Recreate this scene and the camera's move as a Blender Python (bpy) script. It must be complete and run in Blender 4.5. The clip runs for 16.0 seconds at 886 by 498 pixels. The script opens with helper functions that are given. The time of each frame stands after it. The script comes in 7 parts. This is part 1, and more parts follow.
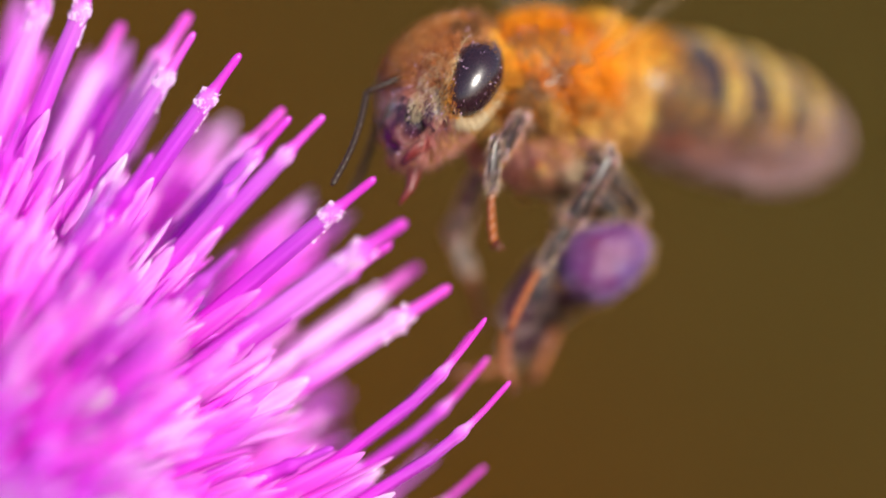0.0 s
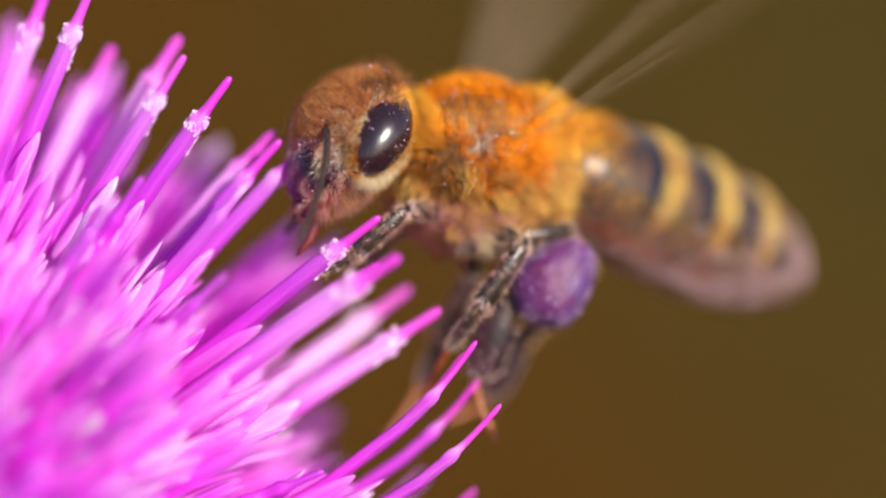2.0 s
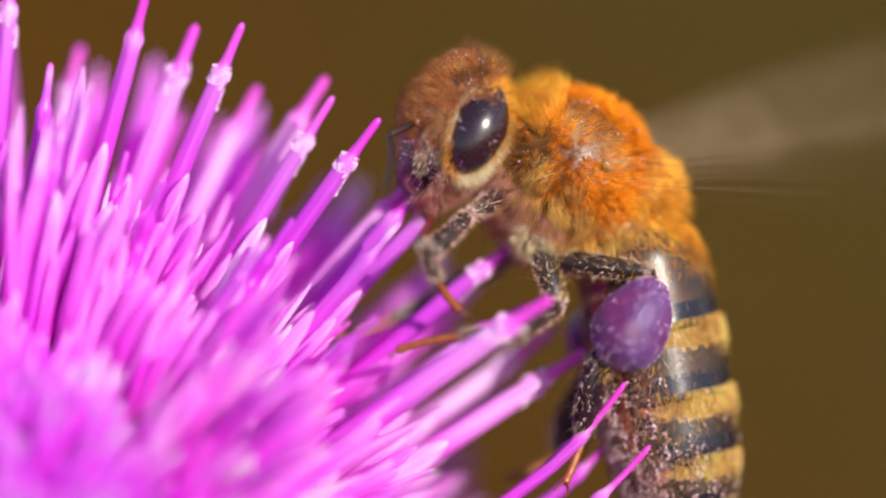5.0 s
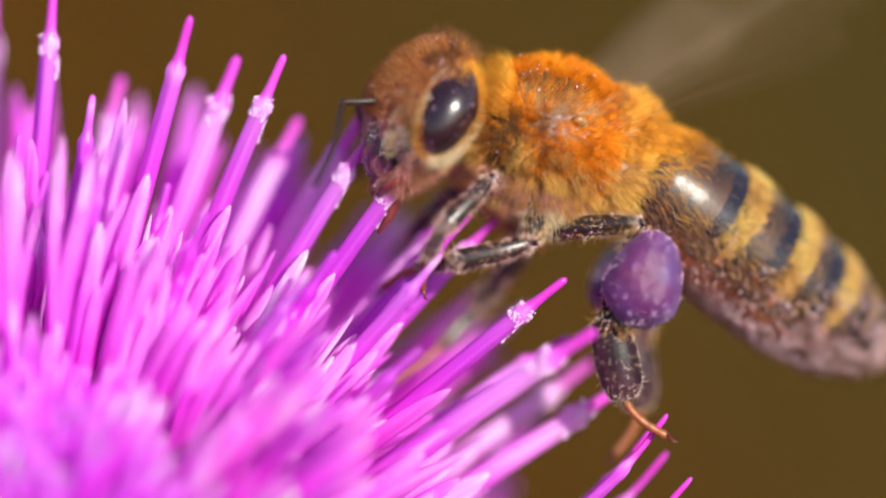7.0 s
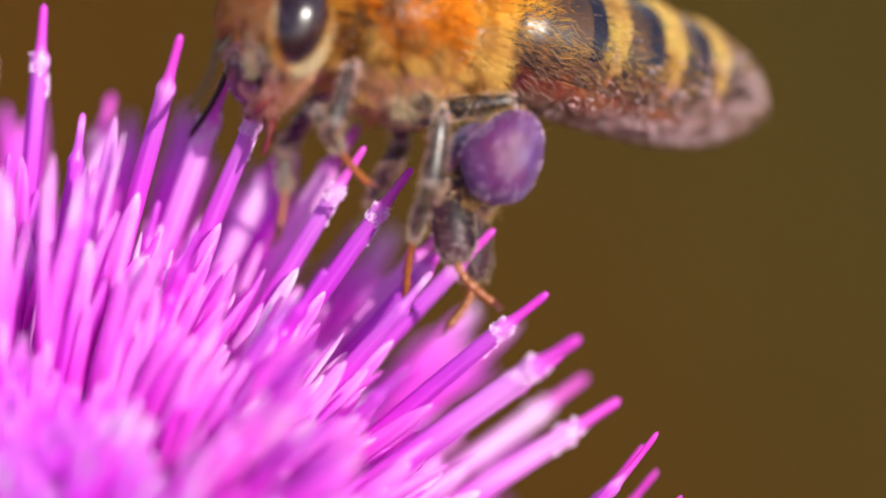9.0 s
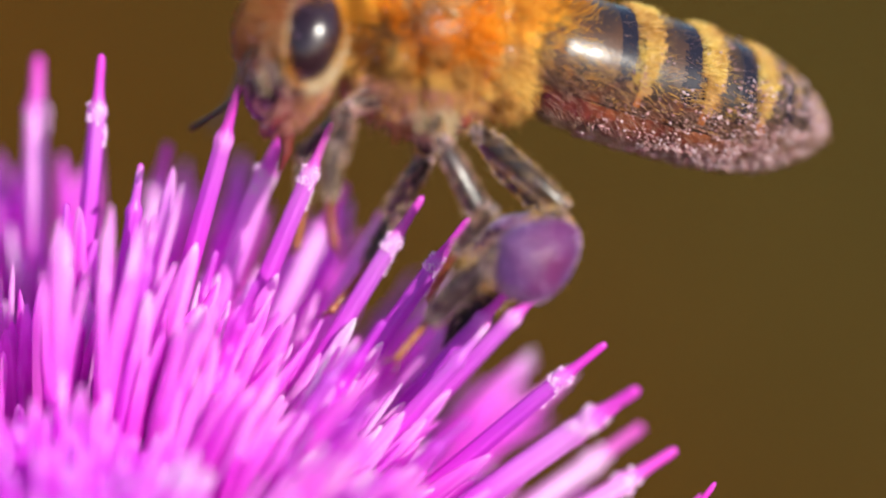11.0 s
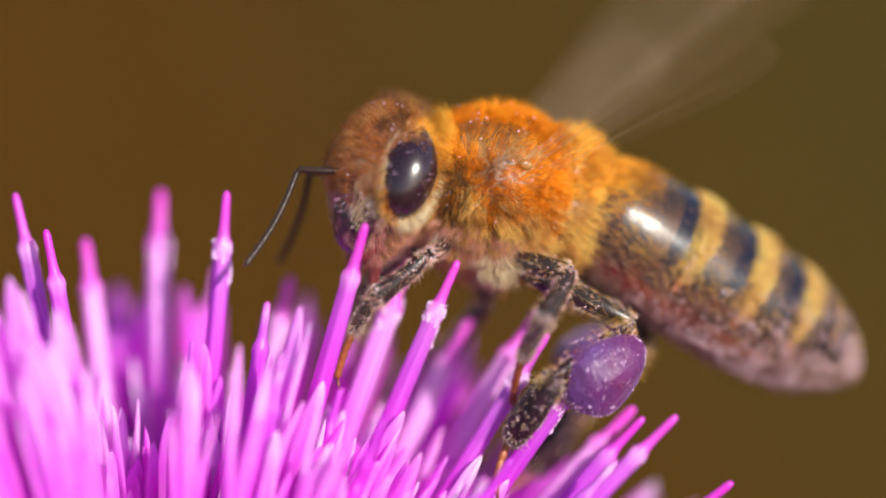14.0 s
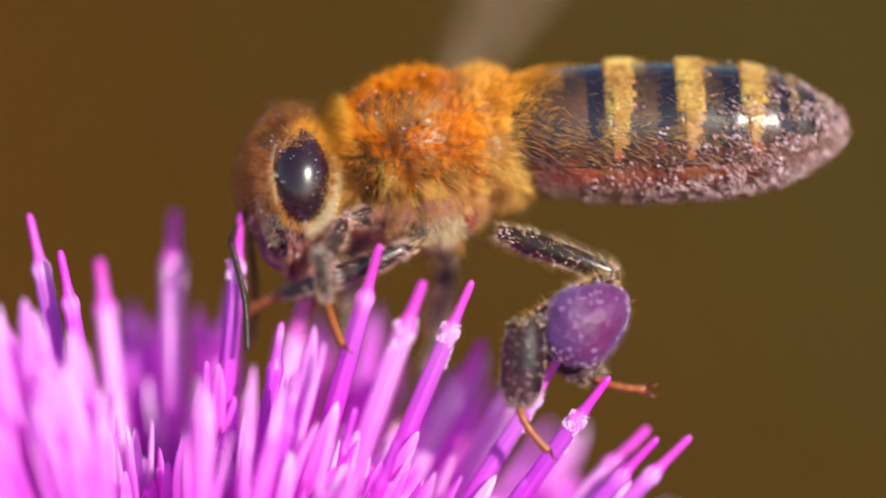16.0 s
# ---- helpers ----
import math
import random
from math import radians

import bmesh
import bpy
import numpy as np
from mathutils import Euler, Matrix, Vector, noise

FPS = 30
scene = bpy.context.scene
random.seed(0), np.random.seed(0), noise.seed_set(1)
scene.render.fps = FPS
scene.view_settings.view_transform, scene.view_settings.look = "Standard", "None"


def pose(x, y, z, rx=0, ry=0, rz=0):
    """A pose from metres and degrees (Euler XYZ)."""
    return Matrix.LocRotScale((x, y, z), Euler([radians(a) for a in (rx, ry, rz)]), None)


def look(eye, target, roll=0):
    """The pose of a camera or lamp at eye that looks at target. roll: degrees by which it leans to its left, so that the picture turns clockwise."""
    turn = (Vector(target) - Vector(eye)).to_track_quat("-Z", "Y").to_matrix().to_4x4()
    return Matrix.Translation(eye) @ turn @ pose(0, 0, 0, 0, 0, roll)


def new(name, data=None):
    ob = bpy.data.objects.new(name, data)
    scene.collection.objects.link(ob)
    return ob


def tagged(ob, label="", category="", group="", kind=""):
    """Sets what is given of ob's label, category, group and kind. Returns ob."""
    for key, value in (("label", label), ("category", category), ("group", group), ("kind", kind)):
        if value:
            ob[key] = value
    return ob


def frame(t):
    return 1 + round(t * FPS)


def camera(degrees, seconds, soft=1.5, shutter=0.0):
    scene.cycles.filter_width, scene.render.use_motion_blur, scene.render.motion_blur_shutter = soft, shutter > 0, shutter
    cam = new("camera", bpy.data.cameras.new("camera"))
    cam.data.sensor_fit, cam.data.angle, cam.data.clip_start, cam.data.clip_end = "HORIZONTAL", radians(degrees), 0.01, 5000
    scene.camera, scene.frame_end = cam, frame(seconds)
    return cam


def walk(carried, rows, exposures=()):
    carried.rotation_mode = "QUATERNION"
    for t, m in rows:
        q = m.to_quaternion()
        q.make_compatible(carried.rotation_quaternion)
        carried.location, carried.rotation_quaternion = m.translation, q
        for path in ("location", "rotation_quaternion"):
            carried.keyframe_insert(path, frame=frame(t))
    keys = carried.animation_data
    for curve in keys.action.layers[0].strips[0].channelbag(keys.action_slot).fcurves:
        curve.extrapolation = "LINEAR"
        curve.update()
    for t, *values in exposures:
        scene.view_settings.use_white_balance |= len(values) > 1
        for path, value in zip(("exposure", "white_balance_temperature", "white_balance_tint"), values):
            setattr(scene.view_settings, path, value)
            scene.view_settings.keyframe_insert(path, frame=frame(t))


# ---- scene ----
from mathutils import kdtree

MM = 0.001
STAGE = pose(0, 0, 0.46, -20, 0, 0)  # the flower's level: x along the picture, y away from the camera, z up the picture


def at_mm(x, y, z, rx=0, ry=0, rz=0):
    """A pose from millimetres and degrees."""
    return pose(x * MM, y * MM, z * MM, rx, ry, rz)


def on_stage(x, y, z, rx=0, ry=0, rz=0):
    """A pose in the world from millimetres and degrees at the flower."""
    return STAGE @ at_mm(x, y, z, rx, ry, rz)


# ---- camera ----
cam = camera(8.0, 16.0, soft=1.9, shutter=0.6)
cam.data.dof.use_dof = True
cam.data.dof.focus_distance = 0.143
cam.data.dof.aperture_fstop = 17.5
walk(cam, [
    (0, on_stage(0, -143, 0, 90)),
    (0.5, on_stage(0.166, -143, 0.14, 90)),
    (1, on_stage(0.089, -143, 0.128, 90)),
    (1.5, on_stage(0.434, -143, 0.37, 90)),
    (2, on_stage(0.217, -143, 0.523, 90)),
    (2.5, on_stage(0.344, -143, 0.612, 90)),
    (3, on_stage(0.089, -143, 0.631, 90)),
    (3.5, on_stage(-0.51, -143, 0.867, 90)),
    (4, on_stage(-1.224, -143, 1.02, 90)),
    (4.5, on_stage(-2.245, -143, 1.161, 90)),
    (5, on_stage(-3.15, -143, 1.454, 90)),
    (5.2, on_stage(-3.457, -143, 1.531, 90)),
    (7.3, on_stage(-4.094, -143, 2.296, 90)),
    (7.5, on_stage(-3.852, -143, 2.385, 90)),
    (8, on_stage(-3.724, -143, 2.577, 90)),
    (8.2, on_stage(-3.763, -143, 2.551, 90)),
    (10.3, on_stage(-4.235, -143, 3.112, 90)),
    (10.5, on_stage(-4.4, -143, 3.304, 90)),
    (11, on_stage(-5.179, -143, 3.712, 90)),
    (11.5, on_stage(-6.135, -143, 4.337, 90)),
    (12, on_stage(-7.245, -143, 5, 90)),
    (12.5, on_stage(-7.908, -143, 5.485, 90)),
    (13, on_stage(-8.163, -143, 5.982, 90)),
    (13.5, on_stage(-8.099, -143, 6.505, 90)),
    (14, on_stage(-8.023, -143, 6.824, 90)),
    (14.5, on_stage(-8.023, -143, 6.913, 90)),
    (15, on_stage(-7.908, -143, 6.837, 90)),
    (15.5, on_stage(-8.15, -143, 6.939, 90)),
    (16, on_stage(-8.342, -143, 7.283, 90)),
], exposures=[(0, 0.79), (16, 0.79)])

# ---- light ----
world = bpy.data.worlds.new("sky")
scene.world = world
world.use_nodes = True
wt = world.node_tree
sky = wt.nodes.new("ShaderNodeTexSky")
sky.sky_type, sky.sun_disc = "NISHITA", False
sky.sun_elevation, sky.sun_rotation = radians(33.5), radians(147)
wt.links.new(sky.outputs["Color"], wt.nodes["Background"].inputs["Color"])
wt.nodes["Background"].inputs["Strength"].default_value = 0.105
sun_data = bpy.data.lights.new("sun", "SUN")
sun_data.energy, sun_data.angle, sun_data.color = 4.4, radians(0.6), (1.0, 0.94, 0.84)
sun = new("sun", sun_data)
sun.matrix_world = look((0.45, -0.70, 1.01), (0, 0, 0.46))


# ---- materials ----
def material(name):
    m = bpy.data.materials.new(name)
    m.use_nodes = True
    return m, m.node_tree, m.node_tree.nodes["Principled BSDF"]


def link(nt, a, b):
    nt.links.new(a, b)


def ramp(nt, fac, stops):
    node = nt.nodes.new("ShaderNodeValToRGB")
    while len(node.color_ramp.elements) < len(stops):
        node.color_ramp.elements.new(0.5)
    for e, (p, c) in zip(node.color_ramp.elements, stops):
        e.position, e.color = p, (*c, 1)
    link(nt, fac, node.inputs["Fac"])
    return node.outputs["Color"]


def noise_tex(nt, scale, detail=3.0, coords="Object"):
    tc, n = nt.nodes.new("ShaderNodeTexCoord"), nt.nodes.new("ShaderNodeTexNoise")
    n.inputs["Scale"].default_value, n.inputs["Detail"].default_value = scale, detail
    link(nt, tc.outputs[coords], n.inputs["Vector"])
    return n.outputs["Fac"]


def mix(nt, fac, a, b, blend="MIX"):
    n = nt.nodes.new("ShaderNodeMix")
    n.data_type, n.blend_type = "RGBA", blend
    for socket, v in ((n.inputs[0], fac), (n.inputs[6], a), (n.inputs[7], b)):
        if isinstance(v, (int, float)):
            socket.default_value = v
        elif isinstance(v, tuple):
            socket.default_value = (*v, 1)
        else:
            link(nt, v, socket)
    return n.outputs[2]


def bump(nt, p, height, strength, distance):
    b = nt.nodes.new("ShaderNodeBump")
    b.inputs["Strength"].default_value, b.inputs["Distance"].default_value = strength, distance
    link(nt, height, b.inputs["Height"])
    link(nt, b.outputs["Normal"], p.inputs["Normal"])


def patchy(name, stops, scale, rough, relief=0.7):
    """A skin whose patches run through several colours."""
    m, nt, p = material(name)
    fine = noise_tex(nt, scale * 6, 2.0)
    link(nt, ramp(nt, noise_tex(nt, scale, 4.0), stops), p.inputs["Base Color"])
    p.inputs["Roughness"].default_value = rough
    p.inputs["Specular IOR Level"].default_value = 0.5
    bump(nt, p, fine, relief, 3e-5)
    return m


def shell(name, c1, c2, scale, rough, spec=0.5, bump_strength=0.3, bump_distance=2e-5, coat=0.0):
    """A skin of two colours with a grain of its own."""
    m, nt, p = material(name)
    big, fine = noise_tex(nt, scale), noise_tex(nt, scale * 7, 2.0)
    link(nt, mix(nt, big, c1, c2), p.inputs["Base Color"])
    r = nt.nodes.new("ShaderNodeMapRange")
    r.inputs["To Min"].default_value, r.inputs["To Max"].default_value = rough * 0.75, min(1, rough * 1.3)
    link(nt, fine, r.inputs["Value"])
    link(nt, r.outputs["Result"], p.inputs["Roughness"])
    p.inputs["Specular IOR Level"].default_value = spec
    p.inputs["Coat Weight"].default_value = coat
    p.inputs["Coat Roughness"].default_value = 0.12
    bump(nt, p, fine, bump_strength, bump_distance)
    return m


def packed_pollen():
    """Moist packed pollen: two purples in broad patches, the lavender one painting sky reflection, under a fine
    glinting grain.
    """
    m, nt, p = material("purple_pollen_load")
    big, mid, fine = noise_tex(nt, 550), noise_tex(nt, 4000), noise_tex(nt, 17000, 2.0)
    colour = ramp(nt, big, [(0.35, (0.105, 0.006, 0.066)), (0.50, (0.080, 0.013, 0.088)), (0.66, (0.084, 0.038, 0.150))])
    link(nt, mix(nt, 0.6, colour, ramp(nt, mid, [(0.3, (0.8, 0.75, 0.8)), (0.7, (1.2, 1.25, 1.2))]), "MULTIPLY"), p.inputs["Base Color"])
    p.inputs["Roughness"].default_value = 0.40
    p.inputs["Specular IOR Level"].default_value = 0.5
    bump(nt, p, mix(nt, 0.55, mid, fine), 1.0, 6.5e-5)
    return m


def thin(name, stops, translucent, rough=0.5, source="island", spec=0.3, patches=None):
    """Thin living tissue that lets light through: colours along a ramp, picked by the source."""
    m, nt, p = material(name)
    if source == "island":
        fac = nt.nodes.new("ShaderNodeNewGeometry").outputs["Random Per Island"]
    else:
        tc, sep, mr = nt.nodes.new("ShaderNodeTexCoord"), nt.nodes.new("ShaderNodeSeparateXYZ"), nt.nodes.new("ShaderNodeMapRange")
        link(nt, tc.outputs["Object"], sep.inputs["Vector"])
        link(nt, sep.outputs["Z"], mr.inputs["Value"])
        mr.inputs["From Min"].default_value, mr.inputs["From Max"].default_value = source
        fac = mr.outputs["Result"]
    colour = ramp(nt, fac, stops)
    if patches:  # darker and brighter tufts
        colour = mix(nt, 1.0, colour, ramp(nt, noise_tex(nt, 1100, 3.0), patches), "MULTIPLY")
    if source != "island":
        info = nt.nodes.new("ShaderNodeObjectInfo").outputs["Random"]
        tint = ramp(nt, info, [(0.0, (0.92, 0.68, 0.97)), (0.25, (1.0, 0.80, 0.95)), (0.5, (1.0, 1.15, 1.0)), (0.75, (1.0, 0.85, 0.95)), (1.0, (1.0, 1.45, 1.0))])
        colour = mix(nt, 1.0, colour, tint, "MULTIPLY")
        tc2, mp, wv = nt.nodes.new("ShaderNodeTexCoord"), nt.nodes.new("ShaderNodeMapping"), nt.nodes.new("ShaderNodeTexNoise")
        mp.inputs["Scale"].default_value = (9000, 9000, 350)
        link(nt, tc2.outputs["Object"], mp.inputs["Vector"])
        link(nt, mp.outputs["Vector"], wv.inputs["Vector"])
        wv.inputs["Scale"].default_value = 1.0
        streak = ramp(nt, wv.outputs["Fac"], [(0.3, (0.98, 0.50, 0.95)), (0.7, (1.0, 1.30, 1.0))])
        colour = mix(nt, 0.8, colour, streak, "MULTIPLY")
        bump(nt, p, wv.outputs["Fac"], 0.5, 3e-5)
    link(nt, colour, p.inputs["Base Color"])
    p.inputs["Roughness"].default_value = rough
    p.inputs["Specular IOR Level"].default_value = spec
    tr, ms = nt.nodes.new("ShaderNodeBsdfTranslucent"), nt.nodes.new("ShaderNodeMixShader")
    link(nt, colour, tr.inputs["Color"])
    ms.inputs["Fac"].default_value = translucent
    link(nt, p.outputs["BSDF"], ms.inputs[1])
    link(nt, tr.outputs["BSDF"], ms.inputs[2])
    link(nt, ms.outputs["Shader"], nt.nodes["Material Output"].inputs["Surface"])
    return m


L_FLORET = 17.1 * MM
M_COROLLA = thin("corolla", [(0.0, (0.97, 0.052, 0.86)), (0.50, (0.96, 0.083, 0.92)), (0.80, (0.95, 0.165, 0.95)), (0.93, (0.95, 0.37, 0.97)), (1.0, (0.97, 0.68, 0.98))],
                 0.74, 0.36, (0.15 * L_FLORET, 0.80 * L_FLORET), 0.55)
# paler corolla copy: sunlit, overexposed brightness put into its colour
M_COROLLA_LIT = thin("sunlit_pale_corolla", [(0.0, (0.96, 0.06, 0.86)), (0.50, (0.95, 0.11, 0.93)), (0.80, (0.94, 0.28, 0.97)), (1.0, (0.96, 0.60, 0.98))], 0.66, 0.34, (0.15 * L_FLORET, 0.74 * L_FLORET), 0.55)
M_STYLE = thin("style", [(0.0, (0.82, 0.03, 0.66)), (0.50, (0.68, 0.055, 0.70)), (0.70, (0.62, 0.09, 0.72)), (0.81, (0.66, 0.14, 0.74)), (0.85, (0.82, 0.34, 0.84)), (0.88, (0.74, 0.09, 0.68)), (1.0, (0.76, 0.06, 0.66))],
               0.5, 0.36, (0.5 * L_FLORET, L_FLORET), 0.5)
M_STYLE_PALE = thin("pale_style", [(0.0, (0.82, 0.05, 0.70)), (0.45, (0.80, 0.16, 0.82)), (0.62, (0.86, 0.38, 0.90)), (0.82, (0.90, 0.48, 0.93)), (0.88, (0.80, 0.14, 0.74)), (1.0, (0.78, 0.07, 0.68))],
                    0.5, 0.36, (0.5 * L_FLORET, L_FLORET), 0.5)
M_POLLEN = shell("pale_pollen", (0.82, 0.60, 0.80), (0.72, 0.42, 0.72), 4000, 0.6)
M_BRACT = shell("bract_green", (0.06, 0.10, 0.03), (0.11, 0.13, 0.05), 600, 0.6, bump_distance=1e-4)
M_STEM = shell("stem_green", (0.07, 0.10, 0.04), (0.12, 0.12, 0.07), 300, 0.7, bump_distance=2e-4)
M_CUTICLE = patchy("dark_cuticle", [(0.36, (0.014, 0.009, 0.009)), (0.54, (0.030, 0.016, 0.012)), (0.70, (0.060, 0.026, 0.012))], 700, 0.33, 0.25)
M_EDGE = shell("blue_black_cuticle", (0.007, 0.006, 0.012), (0.013, 0.011, 0.019), 900, 0.25, 0.4, 0.3, 1.5e-5)
M_FLANK = patchy("red_brown_flank", [(0.38, (0.018, 0.009, 0.009)), (0.52, (0.055, 0.018, 0.012)), (0.64, (0.16, 0.038, 0.014)), (0.74, (0.24, 0.06, 0.02))], 1300, 0.35, 0.4)
M_BACK = patchy("brown_back", [(0.35, (0.07, 0.026, 0.006)), (0.5, (0.16, 0.070, 0.014)), (0.64, (0.25, 0.135, 0.045))], 900, 0.42, 0.4)
M_BAND = shell("amber_cuticle", (0.26, 0.12, 0.03), (0.36, 0.21, 0.08), 900, 0.35)
M_BELLY = patchy("russet_cuticle", [(0.36, (0.05, 0.010, 0.010)), (0.5, (0.19, 0.032, 0.018)), (0.64, (0.34, 0.10, 0.04))], 900, 0.36)
M_AMBER = shell("orange_cuticle", (0.58, 0.17, 0.012), (0.40, 0.09, 0.010), 1200, 0.35)
M_FACE = patchy("brown_face", [(0.36, (0.018, 0.007, 0.010)), (0.48, (0.12, 0.040, 0.030)), (0.58, (0.32, 0.105, 0.038)), (0.70, (0.40, 0.19, 0.12))], 1100, 0.42)
M_CLYPEUS = patchy("plum_clypeus", [(0.38, (0.010, 0.004, 0.008)), (0.52, (0.045, 0.013, 0.026)), (0.62, (0.13, 0.045, 0.04)), (0.72, (0.24, 0.13, 0.11))], 1700, 0.26)
M_MOUTH = shell("red_mouthparts", (0.16, 0.020, 0.016), (0.08, 0.016, 0.018), 1200, 0.35)
M_EYE = shell("eye_black", (0.007, 0.003, 0.008), (0.024, 0.007, 0.010), 1500, 0.26, 0.65, 0.05, 5e-6)
M_LEG = shell("leg_cuticle", (0.008, 0.006, 0.006), (0.026, 0.014, 0.010), 1500, 0.32, 0.55)
M_FEELER = shell("feeler_cuticle", (0.010, 0.006, 0.005), (0.035, 0.016, 0.010), 1500, 0.42, 0.3)
M_HIND = patchy("purple_dusted_cuticle", [(0.38, (0.008, 0.004, 0.006)), (0.52, (0.018, 0.005, 0.011)), (0.66, (0.045, 0.014, 0.024))], 1200, 0.45)
M_HIND.node_tree.nodes["Principled BSDF"].inputs["Specular IOR Level"].default_value = 0.18
M_COXA = patchy("red_hip", [(0.36, (0.07, 0.015, 0.012)), (0.5, (0.17, 0.03, 0.025)), (0.64, (0.26, 0.07, 0.05))], 1200, 0.4)
M_TARSUS = shell("orange_tarsus", (0.30, 0.085, 0.016), (0.14, 0.035, 0.012), 1500, 0.4)
M_LOAD = packed_pollen()
load_skin = M_LOAD.node_tree.nodes["Principled BSDF"]
load_skin.inputs["Sheen Weight"].default_value, load_skin.inputs["Sheen Roughness"].default_value = 0.14, 0.5
# lavender sheen tint stands in for the sky's reflection
load_skin.inputs["Sheen Tint"].default_value = (0.62, 0.52, 1.0, 1)
TUFTS = [(0.32, (0.48, 0.36, 0.30)), (0.44, (0.95, 0.88, 0.84)), (0.60, (1.12, 1.28, 1.22))]
M_FUR_ORANGE = thin("orange_fur", [(0.0, (0.66, 0.175, 0.004)), (0.5, (0.86, 0.27, 0.007)), (1.0, (0.90, 0.39, 0.03))], 0.4, 0.5, "island", 0.15, patches=TUFTS)
M_FUR_GOLD = thin("golden_fur", [(0.0, (0.74, 0.28, 0.016)), (0.5, (0.90, 0.45, 0.045)), (1.0, (0.94, 0.60, 0.13))], 0.5, 0.5, "island", 0.15, patches=TUFTS)
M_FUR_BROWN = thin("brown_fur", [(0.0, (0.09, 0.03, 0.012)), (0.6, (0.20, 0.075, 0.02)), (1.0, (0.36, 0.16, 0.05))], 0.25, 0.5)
M_FUR_TAN = thin("tan_fur", [(0.0, (0.60, 0.26, 0.045)), (0.6, (0.80, 0.44, 0.11)), (1.0, (0.88, 0.62, 0.26))], 0.35, 0.5, "island", 0.15, patches=TUFTS)
M_FUR_YELLOW = thin("yellow_fur", [(0.0, (0.50, 0.24, 0.03)), (0.6, (0.74, 0.46, 0.12)), (1.0, (0.85, 0.66, 0.32))], 0.3, 0.5, patches=TUFTS)
M_FUR_HEAD = thin("rusty_fur", [(0.0, (0.30, 0.080, 0.016)), (0.6, (0.62, 0.215, 0.050)), (1.0, (0.78, 0.41, 0.21))], 0.4, 0.5, patches=TUFTS)
# pink light bounced off the flower is put into this fur's colour
M_FUR_PINK_BOUNCE = thin("pink_bounce_fur", [(0.0, (0.52, 0.15, 0.15)), (0.6, (0.68, 0.30, 0.26)), (1.0, (0.76, 0.46, 0.36))], 0.3, 0.5)
M_FUR_DUSK = thin("dusky_hair", [(0.0, (0.16, 0.06, 0.04)), (0.6, (0.30, 0.16, 0.12)), (1.0, (0.50, 0.34, 0.27))], 0.3, 0.5)
M_FUR_DARK = thin("dark_hair", [(0.0, (0.03, 0.02, 0.015)), (0.6, (0.12, 0.07, 0.035)), (1.0, (0.35, 0.22, 0.10))], 0.2, 0.5)
M_CREAM = thin("cream_hair", [(0.0, (0.62, 0.45, 0.24)), (1.0, (0.85, 0.72, 0.50))], 0.3, 0.5)
M_TIPDUST = shell("pale_mauve_dust", (0.58, 0.44, 0.48), (0.38, 0.25, 0.27), 5000, 0.6)
M_DUST = shell("mauve_dust", (0.46, 0.29, 0.30), (0.22, 0.068, 0.070), 5000, 0.6)


def wing_material(name, low, high):
    m, nt, p = material(name)
    p.inputs["Base Color"].default_value = (0.52, 0.37, 0.25, 1)
    p.inputs["Roughness"].default_value = 0.4
    p.inputs["Specular IOR Level"].default_value = 0.25
    clear, ms = nt.nodes.new("ShaderNodeBsdfTransparent"), nt.nodes.new("ShaderNodeMixShader")
    fac = nt.nodes.new("ShaderNodeMapRange")
    fac.inputs["To Min"].default_value, fac.inputs["To Max"].default_value = low, high
    link(nt, noise_tex(nt, 900), fac.inputs["Value"])
    link(nt, fac.outputs["Result"], ms.inputs["Fac"])
    link(nt, clear.outputs["BSDF"], ms.inputs[1])
    link(nt, p.outputs["BSDF"], ms.inputs[2])
    link(nt, ms.outputs["Shader"], nt.nodes["Material Output"].inputs["Surface"])
    return m


M_WING = wing_material("wing_membrane", 0.004, 0.045)
M_VEIN = wing_material("wing_vein", 0.07, 0.22)


